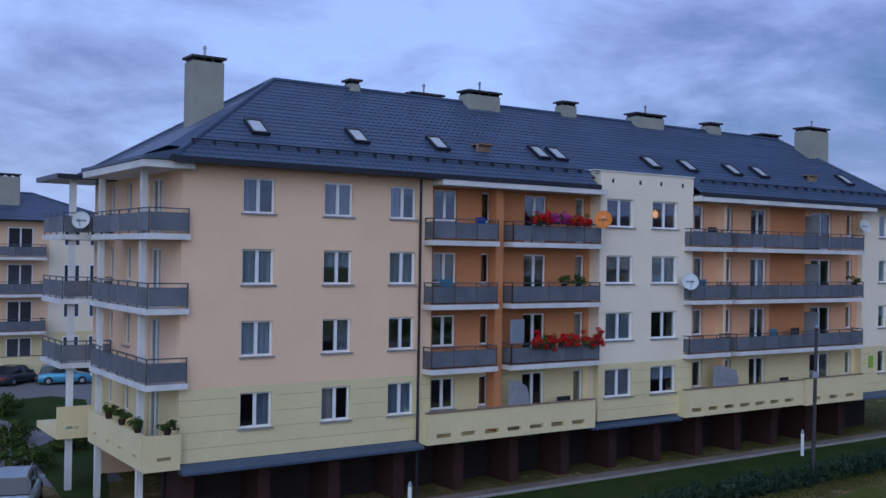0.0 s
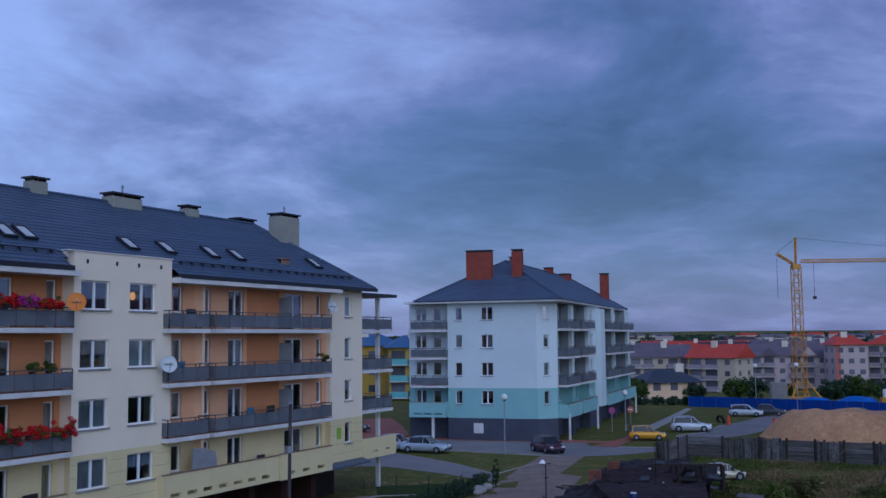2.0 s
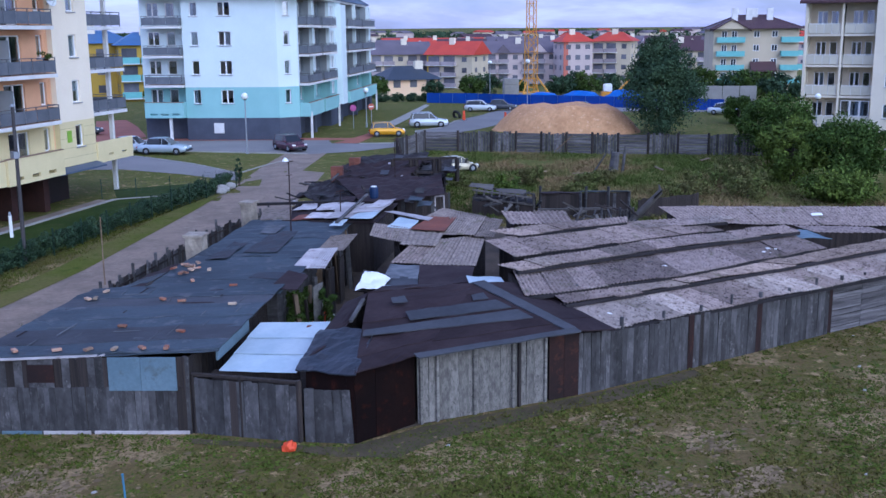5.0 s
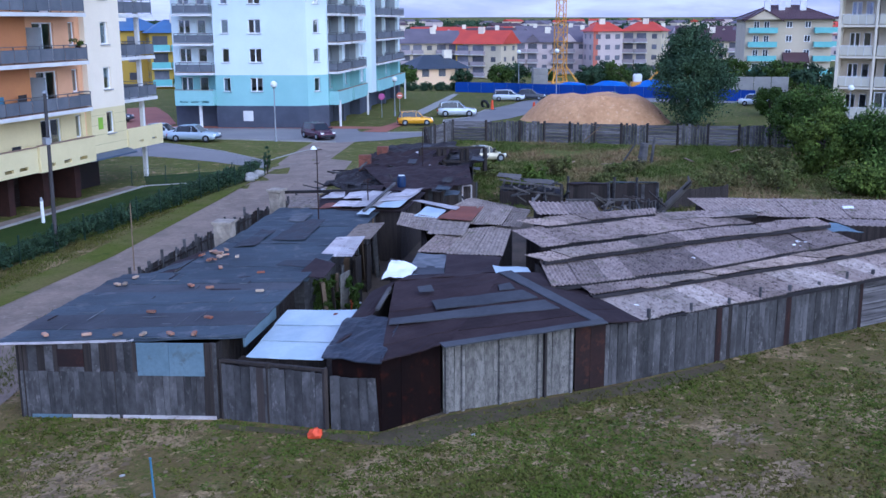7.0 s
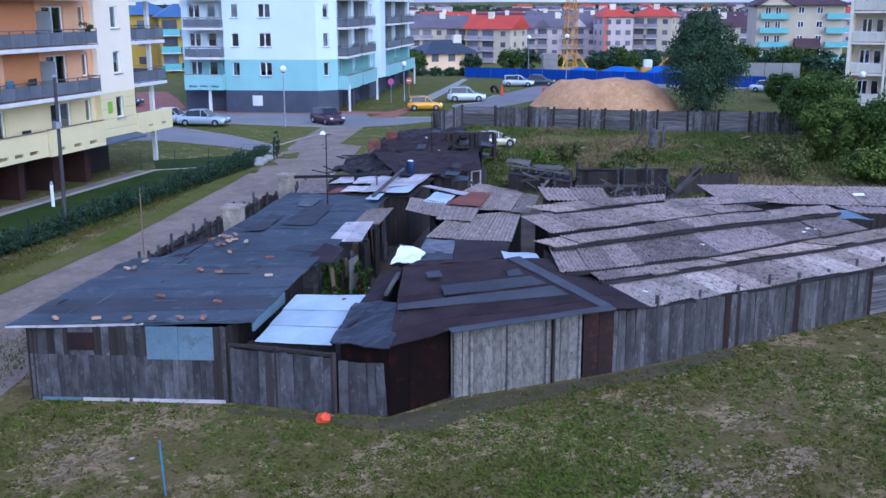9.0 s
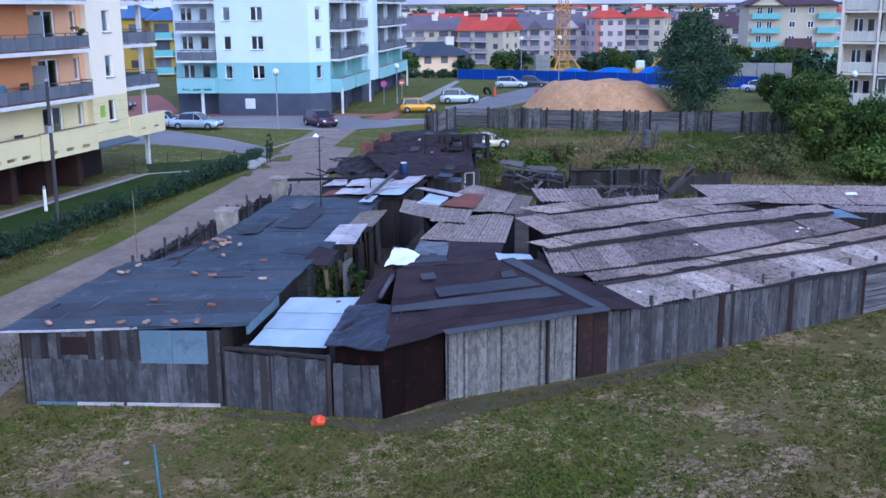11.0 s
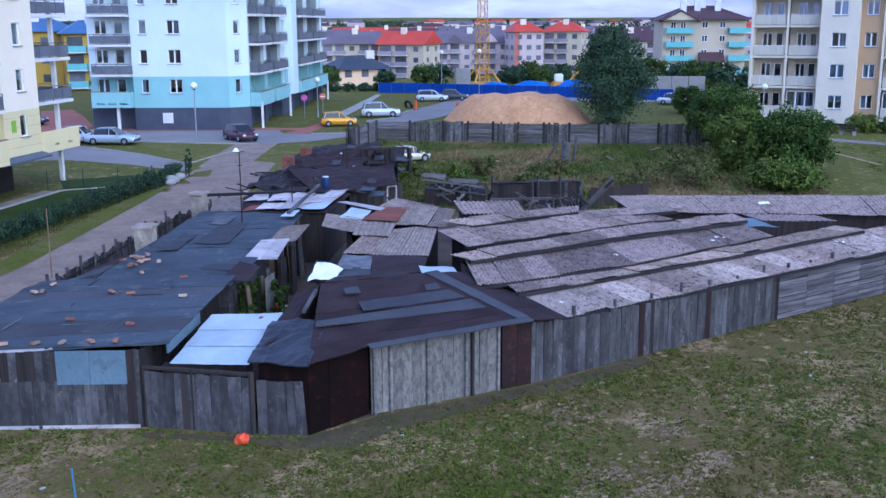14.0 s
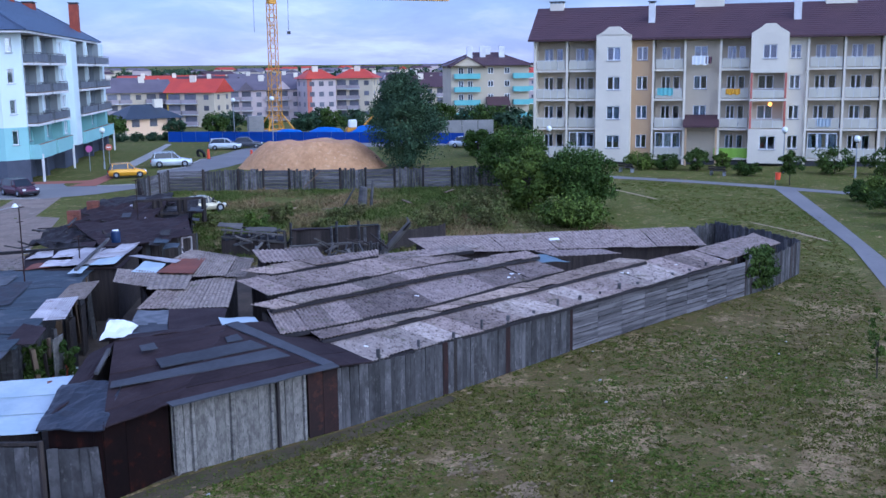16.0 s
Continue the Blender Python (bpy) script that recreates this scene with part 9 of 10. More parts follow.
for i, (az, r, h, w) in enumerate(((43.7, 190, 3.4, 3), (45.8, 200, 4.2, 3.4), (46.6, 215, 5.0, 4), (48.3, 212, 3.6, 3.6), (50.8, 190, 4, 3.4), (52.2, 195, 5, 4), (53.4, 205, 5.0, 4.5), (40.3, 175, 4.5, 4), (41.6, 205, 5, 4), (58.2, 170, 6, 4), (60.0, 178, 5, 5), (61.2, 170, 5.5, 5), (62.6, 150, 5, 4.5), (29.0, 165, 5, 4), (57.0, 230, 8, 6), (55.2, 240, 7, 6), (51.5, 225, 6, 3))):
    plant("tree", "small dark green tree before the far houses", "tree", *at(az, r), h * 0.85, w * 0.8, LEAF if i % 2 else LEAF_BLUE, 46, 44, 0.28, 0.15, 0.0, 60 + i, "far trees")
for i, (x, y, h, r) in enumerate(((-25.5, 62.5, 1.4, 1.3), (-22.5, 55.8, 1.2, 1.6), (-21.0, 51.6, 1.3, 1.4), (-19.0, 49.0, 1.2, 1.5), (-31.0, 66.0, 1.5, 1.2), (-18.5, 54.5, 0.9, 1.3))):
    plant("bush", "low dark garden shrub beside the yard", "bush", x, y, h, r, LEAF, 30, 60, 0.09, 0.05, 0.02, 90 + i, "yard shrubs")
# plants in the shed yard and vines on the end fence
for i, (x, y, h, r) in enumerate(((19.4, 27.3, 1.9, 0.6), (20.0, 28.0, 1.8, 0.6), (20.6, 27.3, 1.7, 0.5), (20.9, 28.9, 1.5, 0.6), (32.6, 26.4, 1.2, 0.9), (18.9, 26.5, 1.6, 0.45))):
    plant("bush", "leafy green plant growing in the shed yard", "bush", x, y, h, r, LEAF, 20, 60, 0.08, 0.03, 0.05, 110 + i, "yard plants")
plant("vine", "green vine hanging over the end of the fence", "vine", 45.95, 11.45, 2.15, 1.2, LEAF, 70, 90, 0.075, 0.03, 0.02, 120, ry=0.55, turn=-0.25)
plant("bush", "low leafy plant at the burnt shed", "bush", 46.5, 42.5, 1.5, 1.2, LEAF_LIGHT, 26, 60, 0.1, 0.05, 0.05, 121, "weed bushes")
for i, (x, y, h, r) in enumerate(((51.7, 44.7, 1.4, 1.0), (55.3, 41.9, 0.9, 1.7), (50.5, 39.5, 0.9, 1.2), (54.8, 34.6, 1.5, 2.0), (56.8, 31.4, 1.3, 1.9), (61.6, 35.4, 1.3, 2.0), (66.8, 38.0, 1.2, 2.0), (59.6, 33.2, 1.4, 1.8), (48.5, 48.6, 0.9, 1.3))):
    plant("bush", "rank green weed bush in the yard", "bush", x, y, h, r, LEAF_WEED, 26, 70, 0.1, 0.05, 0.02, 130 + i, "weed bushes")
for i, (x, y) in enumerate(((102.6, 119.0), (104.4, 117.4), (106.2, 115.8), (107.8, 114.2))):
    plant("bush", "low clipped dark hedge bush before the bungalow", "bush", x, y, 1.3, 1.5, LEAF_BLUE, 26, 60, 0.14, 0.05, 0.02, 150 + i, "hedge bushes")
tyre = thing("tyre", "old black tyre lying beside the street", "tyre", shift(88.4, 88.4, 0.32) @ Matrix.Rotation(1.2, 4, "Y"))
bm = bmesh.new()
ring = [[bm.verts.new(((0.5 + 0.17 * math.cos(b)) * math.cos(a), (0.5 + 0.17 * math.cos(b)) * math.sin(a), 0.17 * math.sin(b))) for b in (2 * math.pi * q / 8 for q in range(8))] for a in (2 * math.pi * k / 24 for k in range(24))]
for k in range(24):
    for q in range(8):
        bm.faces.new((ring[k][q], ring[(k + 1) % 24][q], ring[(k + 1) % 24][(q + 1) % 8], ring[k][(q + 1) % 8]))
part("rubber", bm, TYRE, tyre)
# clipped hedge behind the wire fence
rng = np.random.default_rng(77)
HA, HB = Vector((9.2, 39.4)), Vector((38.4, 60.1))
cl = []
for i in range(460):
    t = rng.random()
    p = HA.lerp(HB, t)
    cl.append((p.x + rng.normal(0, 0.22) - 0.3, p.y + rng.normal(0, 0.22) + 0.45, 0.10 + rng.random() * 0.72, 0.26))
v, f = leaf_cloud(rng, cl, 70, 0.075, 1.0)
tagged(put("hedge", raw_mesh("hedge", v.tolist(), f.tolist(), LEAF_BLUE)), "dark green hedge along the wire fence", "hedge", kind="stuff")
wire = thing("wire_fence", "dark green wire mesh fence along the hedge", "fence")
HC = Vector((30.5, 64.2))
for a, b in ((HA, HB), (HB, HC)):
    ln, ang = (b - a).length, math.atan2(b.y - a.y, b.x - a.x)
    n = round(ln / 2.5)
    for i in range(n + 1):
        p = a.lerp(b, i / n)
        put("post", cached("wirepost", lambda: box_mesh("post", -0.03, 0.03, -0.03, 0.03, 0, 1.35, WIRE_GREEN)), wire, frame_at(p.x, p.y, terrain(p.x, p.y), ang))
    for i in range(n):
        p, q = a.lerp(b, i / n), a.lerp(b, (i + 1) / n)
        bm = bmesh.new()
        m = frame_at(p.x, p.y, terrain(p.x, p.y), ang)
        w = (q - p).length
        for z in np.arange(0.12, 1.3, 0.2):
            cuboid(bm, 0, w, -0.004, 0.004, z, z + 0.008, m)
        for x in np.arange(0.1, w, 0.25):
            cuboid(bm, x, x + 0.006, -0.003, 0.003, 0.1, 1.3, m)
        part("mesh_panel", bm, WIRE_GREEN, wire)

# far woods on the skyline
cl = []
rng = np.random.default_rng(78)
while len(cl) < 2600:
    az, r = rng.uniform(26, 78), rng.uniform(500, 1900)
    x, y = at(az, r)
    if noise.noise((az * 0.6, r * 0.004, 0.0)) > -0.05:
        cl.append((x, y, terrain(x, y) + 2.5, rng.uniform(3.0, 6.5)))
v, f = leaf_cloud(rng, cl, 22, 2.0, 1.0)
tagged(put("far_woods", raw_mesh("far_woods", v.tolist(), f.tolist(), LEAF_BLUE)), "dark woods and tree belts on the skyline", "woods", kind="stuff")
for i in range(120):
    az, r = 28 + i * 0.4 + srnd.uniform(-0.4, 0.4), srnd.uniform(450, 1500)
    x, y = at(az, r)
    h = thing("house", "very distant pale house with pitched roof", "house", frame_at(x, y, terrain(x, y) - 0.2, srnd.uniform(-1, 1)), group="skyline houses")
    w, d, k = srnd.uniform(14, 34), srnd.uniform(9, 12), srnd.uniform(5, 8.5)
    bm = bmesh.new()
    cuboid(bm, -w / 2, w / 2, 0, d, 0, k)
    part("wall", bm, srnd.choice([PINK, BEIGE, IVORY, BEIGE]), h)
    bm = bmesh.new()
    vv = [bm.verts.new(p) for p in ((-w / 2, -0.5, k), (w / 2, -0.5, k), (w / 2, d + 0.5, k), (-w / 2, d + 0.5, k), (-w / 2, d / 2, k + 2.6), (w / 2, d / 2, k + 2.6))]
    for ff in ((0, 1, 5, 4), (1, 2, 5), (2, 3, 4, 5), (3, 0, 4), (0, 3, 2, 1)):
        bm.faces.new([vv[q] for q in ff])
    part("roof", bm, srnd.choice([ROOF_MAUVE, ROOF_MAUVE, ROOF_BROWN, ROOF_RED]), h)


# ---- cars ----
def car(label, x, y, heading, paint_mat, length=4.3, width=1.72, height=1.44, estate=False, suv=False, group="parked cars", z=None):
    """A parked car: lofted body, glasshouse, wheels with rims, lamps, bumpers."""
    t = thing("car", label, "car", frame_at(x, y, (terrain(x, y) + 0.03) if z is None else z, heading), group)
    L, W, Hh = length / 2, width / 2, height
    belt = 0.62 * Hh
    rows = [(-L, 0.34, 0.60 * belt + 0.1, 0.80), (-L + 0.12, 0.22, belt * 0.93, 0.93), (-L + 0.75, 0.20, belt if not estate else belt * 1.02, 1.0), (-0.2 * L, 0.20, belt, 1.0), (0.38 * L, 0.20, belt * 0.98, 1.0), (0.48 * L, 0.20, belt * 0.96, 0.99), (L - 0.25, 0.22, belt * 0.80, 0.94), (L - 0.06, 0.28, belt * 0.70, 0.86), (L, 0.36, belt * 0.58, 0.78)]
    bm = bmesh.new()
    rings = []
    for px, zb, zt, k in rows:
        w = W * k
        zm = zb + (zt - zb) * 0.55
        prof = [(-w * 0.9, zb), (-w, zb + 0.1), (-w, zm), (-w * 0.93, zt - 0.03), (-w * 0.82, zt), (w * 0.82, zt), (w * 0.93, zt - 0.03), (w, zm), (w, zb + 0.1), (w * 0.9, zb)]
        rings.append([bm.verts.new((px, py, pz)) for py, pz in prof])
    for a, b in zip(rings, rings[1:]):
        for i in range(10):
            bm.faces.new((a[i], a[(i + 1) % 10], b[(i + 1) % 10], b[i]))
    bm.faces.new(rings[0])
    bm.faces.new(rings[-1][::-1])
    bmesh.ops.recalc_face_normals(bm, faces=bm.faces[:])
    part("body", bm, paint_mat, t, smooth=True)
    tail = -L + (0.10 if estate or suv else 0.62)
    cab = [(tail, belt - 0.02, 0.86), (tail + (0.22 if estate or suv else 0.5), Hh - 0.05, 0.72), (-0.05 * L, Hh, 0.74), (0.12 * L, Hh - 0.04, 0.73), (0.46 * L, belt - 0.03, 0.86)]
    for nm, mat_, inflate, crop in (("glasshouse", DARK_GLASS, 0.0, None), ("roof_panel", paint_mat, 0.012, Hh - 0.13)):
        bm = bmesh.new()
        rr = []
        for px, pz, k in cab:
            if crop is not None and pz < crop:
                continue
            w = W * k
            if crop is None:
                rr.append([bm.verts.new(p) for p in ((px, -W * 0.88, belt - 0.05), (px, -w, pz), (px, w, pz), (px, W * 0.88, belt - 0.05))])
            else:
                rr.append([bm.verts.new(p) for p in ((px, -w - 0.02, pz - 0.04), (px, -w * 0.95, pz + inflate), (px, w * 0.95, pz + inflate), (px, w + 0.02, pz - 0.04))])
        for a, b in zip(rr, rr[1:]):
            for i in range(3):
                bm.faces.new((a[i], a[i + 1], b[i + 1], b[i]))
        bm.faces.new(rr[0])
        bm.faces.new(rr[-1])
        bmesh.ops.recalc_face_normals(bm, faces=bm.faces[:])
        part(nm, bm, mat_, t)
    for sgn in (-1, 1):
        for px, lean_ in ((tail + 0.25, 0.3), (0.02 * L, 0.0), (0.42 * L, -0.45)):
            bm = bmesh.new()
            top = (px + lean_ * 0.7 if px < 0 or lean_ else px, sgn * W * 0.745, Hh - 0.05)
            if lean_ < 0:
                top = (0.13 * L, sgn * W * 0.745, Hh - 0.05)
            elif lean_ > 0:
                top = (px + 0.12, sgn * W * 0.735, Hh - 0.07)
            tube(bm, (px, sgn * W * 0.885, belt - 0.03), top, 0.026, n=6)
            part("pillar", bm, paint_mat, t)
        for px in (-L * 0.60, L * 0.62):
            bm = bmesh.new()
            r = 0.31 if not suv else 0.36
            tube(bm, (px, sgn * (W - 0.20), r), (px, sgn * (W + 0.015), r), r, n=18)
            wh = part("wheel", bm, TYRE, t)
            bm = bmesh.new()
            tube(bm, (px, sgn * (W - 0.05), r), (px, sgn * (W + 0.03), r), r * 0.62, r * 0.5, n=12)
            part("rim", bm, GALV, wh)
        for nm, px, mat_ in (("headlight", L - 0.10, LAMP_WHITE), ("tail_light", -L + 0.05, TAIL_RED)):
            bm = bmesh.new()
            cuboid(bm, px - 0.08, px + 0.07, sgn * W * 0.52, sgn * W * 0.82, belt * 0.62, belt * 0.78)
            bmesh.ops.recalc_face_normals(bm, faces=bm.faces[:])
            part(nm, bm, mat_, t)
        bm = bmesh.new()
        cuboid(bm, 0.34 * L, 0.40 * L, sgn * W * 0.93, sgn * (W + 0.16), belt - 0.02, belt + 0.12)
        bmesh.ops.recalc_face_normals(bm, faces=bm.faces[:])
        part("mirror", bm, paint_mat, t)
    for px, nm in ((L - 0.02, "front_bumper"), (-L + 0.02, "rear_bumper")):
        bm = bmesh.new()
        cuboid(bm, px - 0.09, px + 0.09, -W * 0.84, W * 0.84, 0.30, 0.47)
        bmesh.ops.bevel(bm, geom=bm.edges[:], offset=0.03, segments=2, affect="EDGES")
        part(nm, bm, GUTTER, t)
    if suv:
        for sgn in (-1, 1):
            bm = bmesh.new()
            tube(bm, (-0.65 * L, sgn * W * 0.68, Hh + 0.06), (0.1 * L, sgn * W * 0.68, Hh + 0.06), 0.025, n=6)
            part("roof_rail", bm, GALV, t)
    return t


car("silver-blue saloon car parked on the apron", 44.6, 81.0, math.atan2(-3.6, 2.9), SILVER, 4.5)
car("pale silver car parked beside the saloon", 43.2, 84.2, math.atan2(-3.6, 2.9), PALE_SILVER, 4.3)
car("dark maroon hatchback parked at the kerb", 53.6, 74.8, radians(-98), MAROON, 3.9, estate=True, height=1.42)
car("yellow compact car parked on the grass edge", 67.9, 77.9, radians(-38), TAXI, 3.6, 1.62, 1.42, estate=True)
car("pale silver off-road car parked by the street", 77.6, 82.0, radians(-42), PALE_SILVER, 4.3, 1.8, 1.6, suv=True)
car("pale silver car parked near the site fence", 97.8, 93.4, radians(-50), PALE_SILVER, 4.2, 1.7, 1.45, estate=True)
car("dark grey car parked near the site fence", 100.9, 92.6, radians(-50), DARK_CAR, 4.3)
car("dark car parked behind the sand heap", 104.0, 81.0, radians(-62), DARK_CAR, 4.4)
car("pale silver car parked behind the dark tree", 113.0, 66.0, radians(-70), PALE_SILVER, 4.3)
car("sky blue hatchback parked in the yard", -27.0, 77.4, radians(20), CITY_BLUE, 3.9, estate=True)
car("dark grey car parked in the yard", -30.6, 77.0, radians(75), DARK_CAR, 4.2)
car("dark silver off-road car parked by the lawn", -16.6, 42.0, radians(105), SILVER, 4.5, 1.8, 1.7, suv=True)
car("faded cream scrapped estate car in the weeds", 53.4, 53.3, radians(-20), CREAM_CAR, 2.9, 1.4, 1.2, estate=True, group="")
car("dark car parked behind the pale blue building", 47.5, 103.5, radians(-48), DARK_CAR, 4.2)

# ---- board fence behind the meadow ----
bf = thing("fence", "tall grey board fence behind the weedy yard", "fence")
BP = [lane_xy(45.5, 4.5), (55.5, 62.5), (61.4, 65.4), (64.75, 60.5), (70.4, 51.1), (76.4, 43.2), (79.5, 38.8)]
for i, (a, b) in enumerate(zip(BP, BP[1:])):
    ln, ang = math.dist(a, b), math.atan2(b[1] - a[1], b[0] - a[0])
    bays = max(1, round(ln / 2.4))
    for k in range(bays):
        x, y = a[0] + (b[0] - a[0]) * k / bays, a[1] + (b[1] - a[1]) * k / bays
        w = ln / bays
        m = frame_at(x, y, 0, ang)
        beam(bf, (x, y, 0), (x, y, 1.85), 0.09, WOOD_DARK, "post")
        if (k + i) % 2:
            for s in np.arange(0.1, w - 0.1, 0.24):
                p = m @ Vector((s + 0.12, 0, 0))
                plank(bf, p.x, p.y, 0, 1.72 + srnd.uniform(-0.1, 0.1), ang, 0.22, WOOD if srnd.random() < 0.6 else WOOD_FLAT)
        else:
            for z in np.arange(0.05, 1.72, 0.28):
                bm = bmesh.new()
                cuboid(bm, 0.02, w - 0.02, -0.012, 0.012, 0, 0.25)
                part("board", bm, WOOD_FLAT, bf, m=frame_at(x, y, z, ang) @ Matrix.Rotation(srnd.uniform(-0.012, 0.012), 4, "Y"))
beam(bf, (67.5, 55.6, 0.2), (68.3, 54.3, 1.6), 0.06, WOOD_PALE, "brace")
stump = thing("stump", "grey broken stump with a leaning board in the weeds", "stump", shift(60.9, 44.6, 0))
bm = bmesh.new()
tube(bm, (0, 0, 0), (0.12, -0.1, 1.5), 0.36, 0.30, 9)
tube(bm, (0.5, -0.45, 0), (0.62, -0.6, 1.95), 0.12, 0.09, 8)
part("trunk", bm, WOOD, stump)
bm = bmesh.new()
cuboid(bm, -0.1, 0.1, -0.03, 0.03, 0, 2.0, Matrix.Translation((-1.2, 0.9, 0)) @ Matrix.Rotation(radians(48), 4, "Y") @ Matrix.Rotation(0.4, 4, "Z"))
part("leaning_board", bm, WOOD, stump)
for i, (x, y, a) in enumerate(((55.5, 47.0, 0.3), (57.5, 44.5, -0.5), (63.0, 42.0, 0.9), (70.0, 42.5, 0.2), (88.5, 30.5, -1.2))):
    bm = bmesh.new()
    cuboid(bm, -1.0, 1.0, -0.1, 0.1, 0, 0.06)
    bmesh.ops.bevel(bm, geom=bm.edges[:], offset=0.012, segments=1, affect="EDGES")
    ob = part("loose_board", bm, WOOD_PALE, None, m=frame_at(x, y, 0.3 if i < 4 else 0.02, a))
    tagged(ob, "pale loose board lying in the weeds", "board", group="loose boards")

# ---- sand heap ----
verts, faces = [], []
n = 44
for j in range(n + 1):
    for i in range(n + 1):
        u, v = i / n * 2 - 1, j / n * 2 - 1
        x, y = u * 7.9, v * 5.0
        r = math.hypot(u, v * 1.0)
        h = max(0.0, 1 - r ** 2.2)
        z = 3.0 * min(1.0, h * 1.45) ** 0.85 * (0.92 + 0.14 * noise.noise((x * 0.35, y * 0.35, 3))) + 0.16 * noise.noise((x * 0.9, y * 0.9, 1)) * min(1, h * 4)
        verts.append((x, y, z - 0.05))
        if i and j:
            k = j * (n + 1) + i
            faces.append((k - n - 2, k - n - 1, k, k - 1))
heap = put("sand_mound", raw_mesh("sand_mound", verts, faces, SAND), None, frame_at(84.2, 68.0, 0, math.atan2(-13.3, 6.0)))
heap.data.shade_smooth()
tagged(heap, "broad heap of orange builders' sand behind the fence", "sand heap")

# ---- building site ----
bfence = thing("site_fence", "bright blue sheet fence round the building site", "fence")
SP = [(105.0, 111.3), (107.7, 105.8), (109.5, 99.8), (114.5, 84.0), (118.4, 69.4)]
for a, b in zip(SP, SP[1:]):
    ln, ang = math.dist(a, b), math.atan2(b[1] - a[1], b[0] - a[0])
    k = round(ln / 2.0)
    for i in range(k):
        x, y = a[0] + (b[0] - a[0]) * i / k, a[1] + (b[1] - a[1]) * i / k
        put("panel", cached(("blue", round(ln / k, 2)), lambda: box_mesh("panel", 0.02, ln / k - 0.02, -0.02, 0.02, 0.03, 1.5, BLUE_PAINT)), bfence, frame_at(x, y, terrain(x, y), ang + srnd.uniform(-0.03, 0.03)))
        put("post", cached("bpost", lambda: box_mesh("post", -0.04, 0.04, 0.03, 0.08, 0, 1.5, GALV)), bfence, frame_at(x, y, terrain(x, y), ang))
for i, (x, y, w, h) in enumerate(((116.0, 91.0, 7.0, 3.1), (119.0, 85.4, 8.5, 3.4), (113.6, 96.0, 6.0, 2.7))):
    bm = bmesh.new()
    bmesh.ops.create_uvsphere(bm, u_segments=16, v_segments=10, radius=1)
    for v in bm.verts:
        v.co = Vector((v.co.x * w / 2, v.co.y * 1.6, max(0, v.co.z) * h * 0.65)) * (1 + 0.12 * noise.noise(v.co * 2))
    ob = part("tarpaulin", bm, TARP_BLUE, None, m=frame_at(x, y, 0, -1.0))
    tagged(ob, "blue tarpaulin over stacked material behind the site fence", "tarpaulin", group="site tarpaulins")
silo = thing("concrete_block", "pale concrete lift shaft rising behind the site fence", "concrete shaft", frame_at(116.7, 105.0, terrain(116.7, 105.0), -0.7))
for i in range(4):
    bm = bmesh.new()
    cuboid(bm, -1.1, 1.1, -1.1, 1.1, i * 0.85, i * 0.85 + 0.82)
    part("ring", bm, CONCRETE, silo)
dig = thing("excavator", "small yellow excavator behind the site fence", "excavator", frame_at(118.2, 87.6, 0, -0.8))
for nm, c, mt in (("body", (-1.2, 1.2, -1, 1, 0.9, 1.9), CRANE), ("cab", (-0.9, 0.3, -0.9, 0.1, 1.9, 3.0), LAMP_WHITE), ("track", (-1.6, 1.6, -1.2, -0.7, 0, 0.8), TYRE), ("track", (-1.6, 1.6, 0.7, 1.2, 0, 0.8), TYRE)):
    bm = bmesh.new()
    cuboid(bm, *c)
    bmesh.ops.bevel(bm, geom=bm.edges[:], offset=0.12, segments=2, affect="EDGES")
    part(nm, bm, mt, dig)
bm = bmesh.new()
tube(bm, (1.0, 0.4, 1.6), (3.0, 0.4, 3.6), 0.16, 0.13)
tube(bm, (3.0, 0.4, 3.6), (4.2, 0.4, 1.6), 0.13, 0.1)
part("arm", bm, CRANE, dig)
whites = thing("site_fence", "white sheet panels beside the blue site fence", "fence")
for i in range(4):
    put("panel", cached("whitepanel", lambda: box_mesh("panel", 0.03, 2.4, -0.02, 0.02, 0.0, 2.3, KERB)), whites, frame_at(130.5 + i * 1.55, 82.5 - i * 1.9, 0, math.atan2(-1.9, 1.55)))

# tower crane
crane = thing("tower_crane", "yellow lattice tower crane with a long horizontal jib", "crane", frame_at(134.8, 116.6, terrain(134.8, 116.6), math.atan2(-17.2, 33.6)))


def lattice(parent, name, p, q, w, bay, mat, tri=False):
    p, q = Vector(p), Vector(q)
    m = Matrix.Translation(p) @ (q - p).to_track_quat("Z", "Y").to_matrix().to_4x4()
    ln = (q - p).length
    bm = bmesh.new()
    cs = [(-w / 2, -w / 2), (w / 2, -w / 2), (w / 2, w / 2), (-w / 2, w / 2)] if not tri else [(-w / 2, -w / 3), (w / 2, -w / 3), (0, w / 2)]
    for x, y in cs:
        tube(bm, m @ Vector((x, y, 0)), m @ Vector((x, y, ln)), 0.075, n=5)
    k = round(ln / bay)
    for i in range(k):
        for j in range(len(cs)):
            a, b = cs[j], cs[(j + 1) % len(cs)]
            if i % 2:
                a, b = b, a
            tube(bm, m @ Vector((*a, ln * i / k)), m @ Vector((*b, ln * (i + 1) / k)), 0.05, n=4)
            tube(bm, m @ Vector((*cs[j], ln * i / k)), m @ Vector((*cs[(j + 1) % len(cs)], ln * i / k)), 0.045, n=4)
    return part(name, bm, mat, parent)


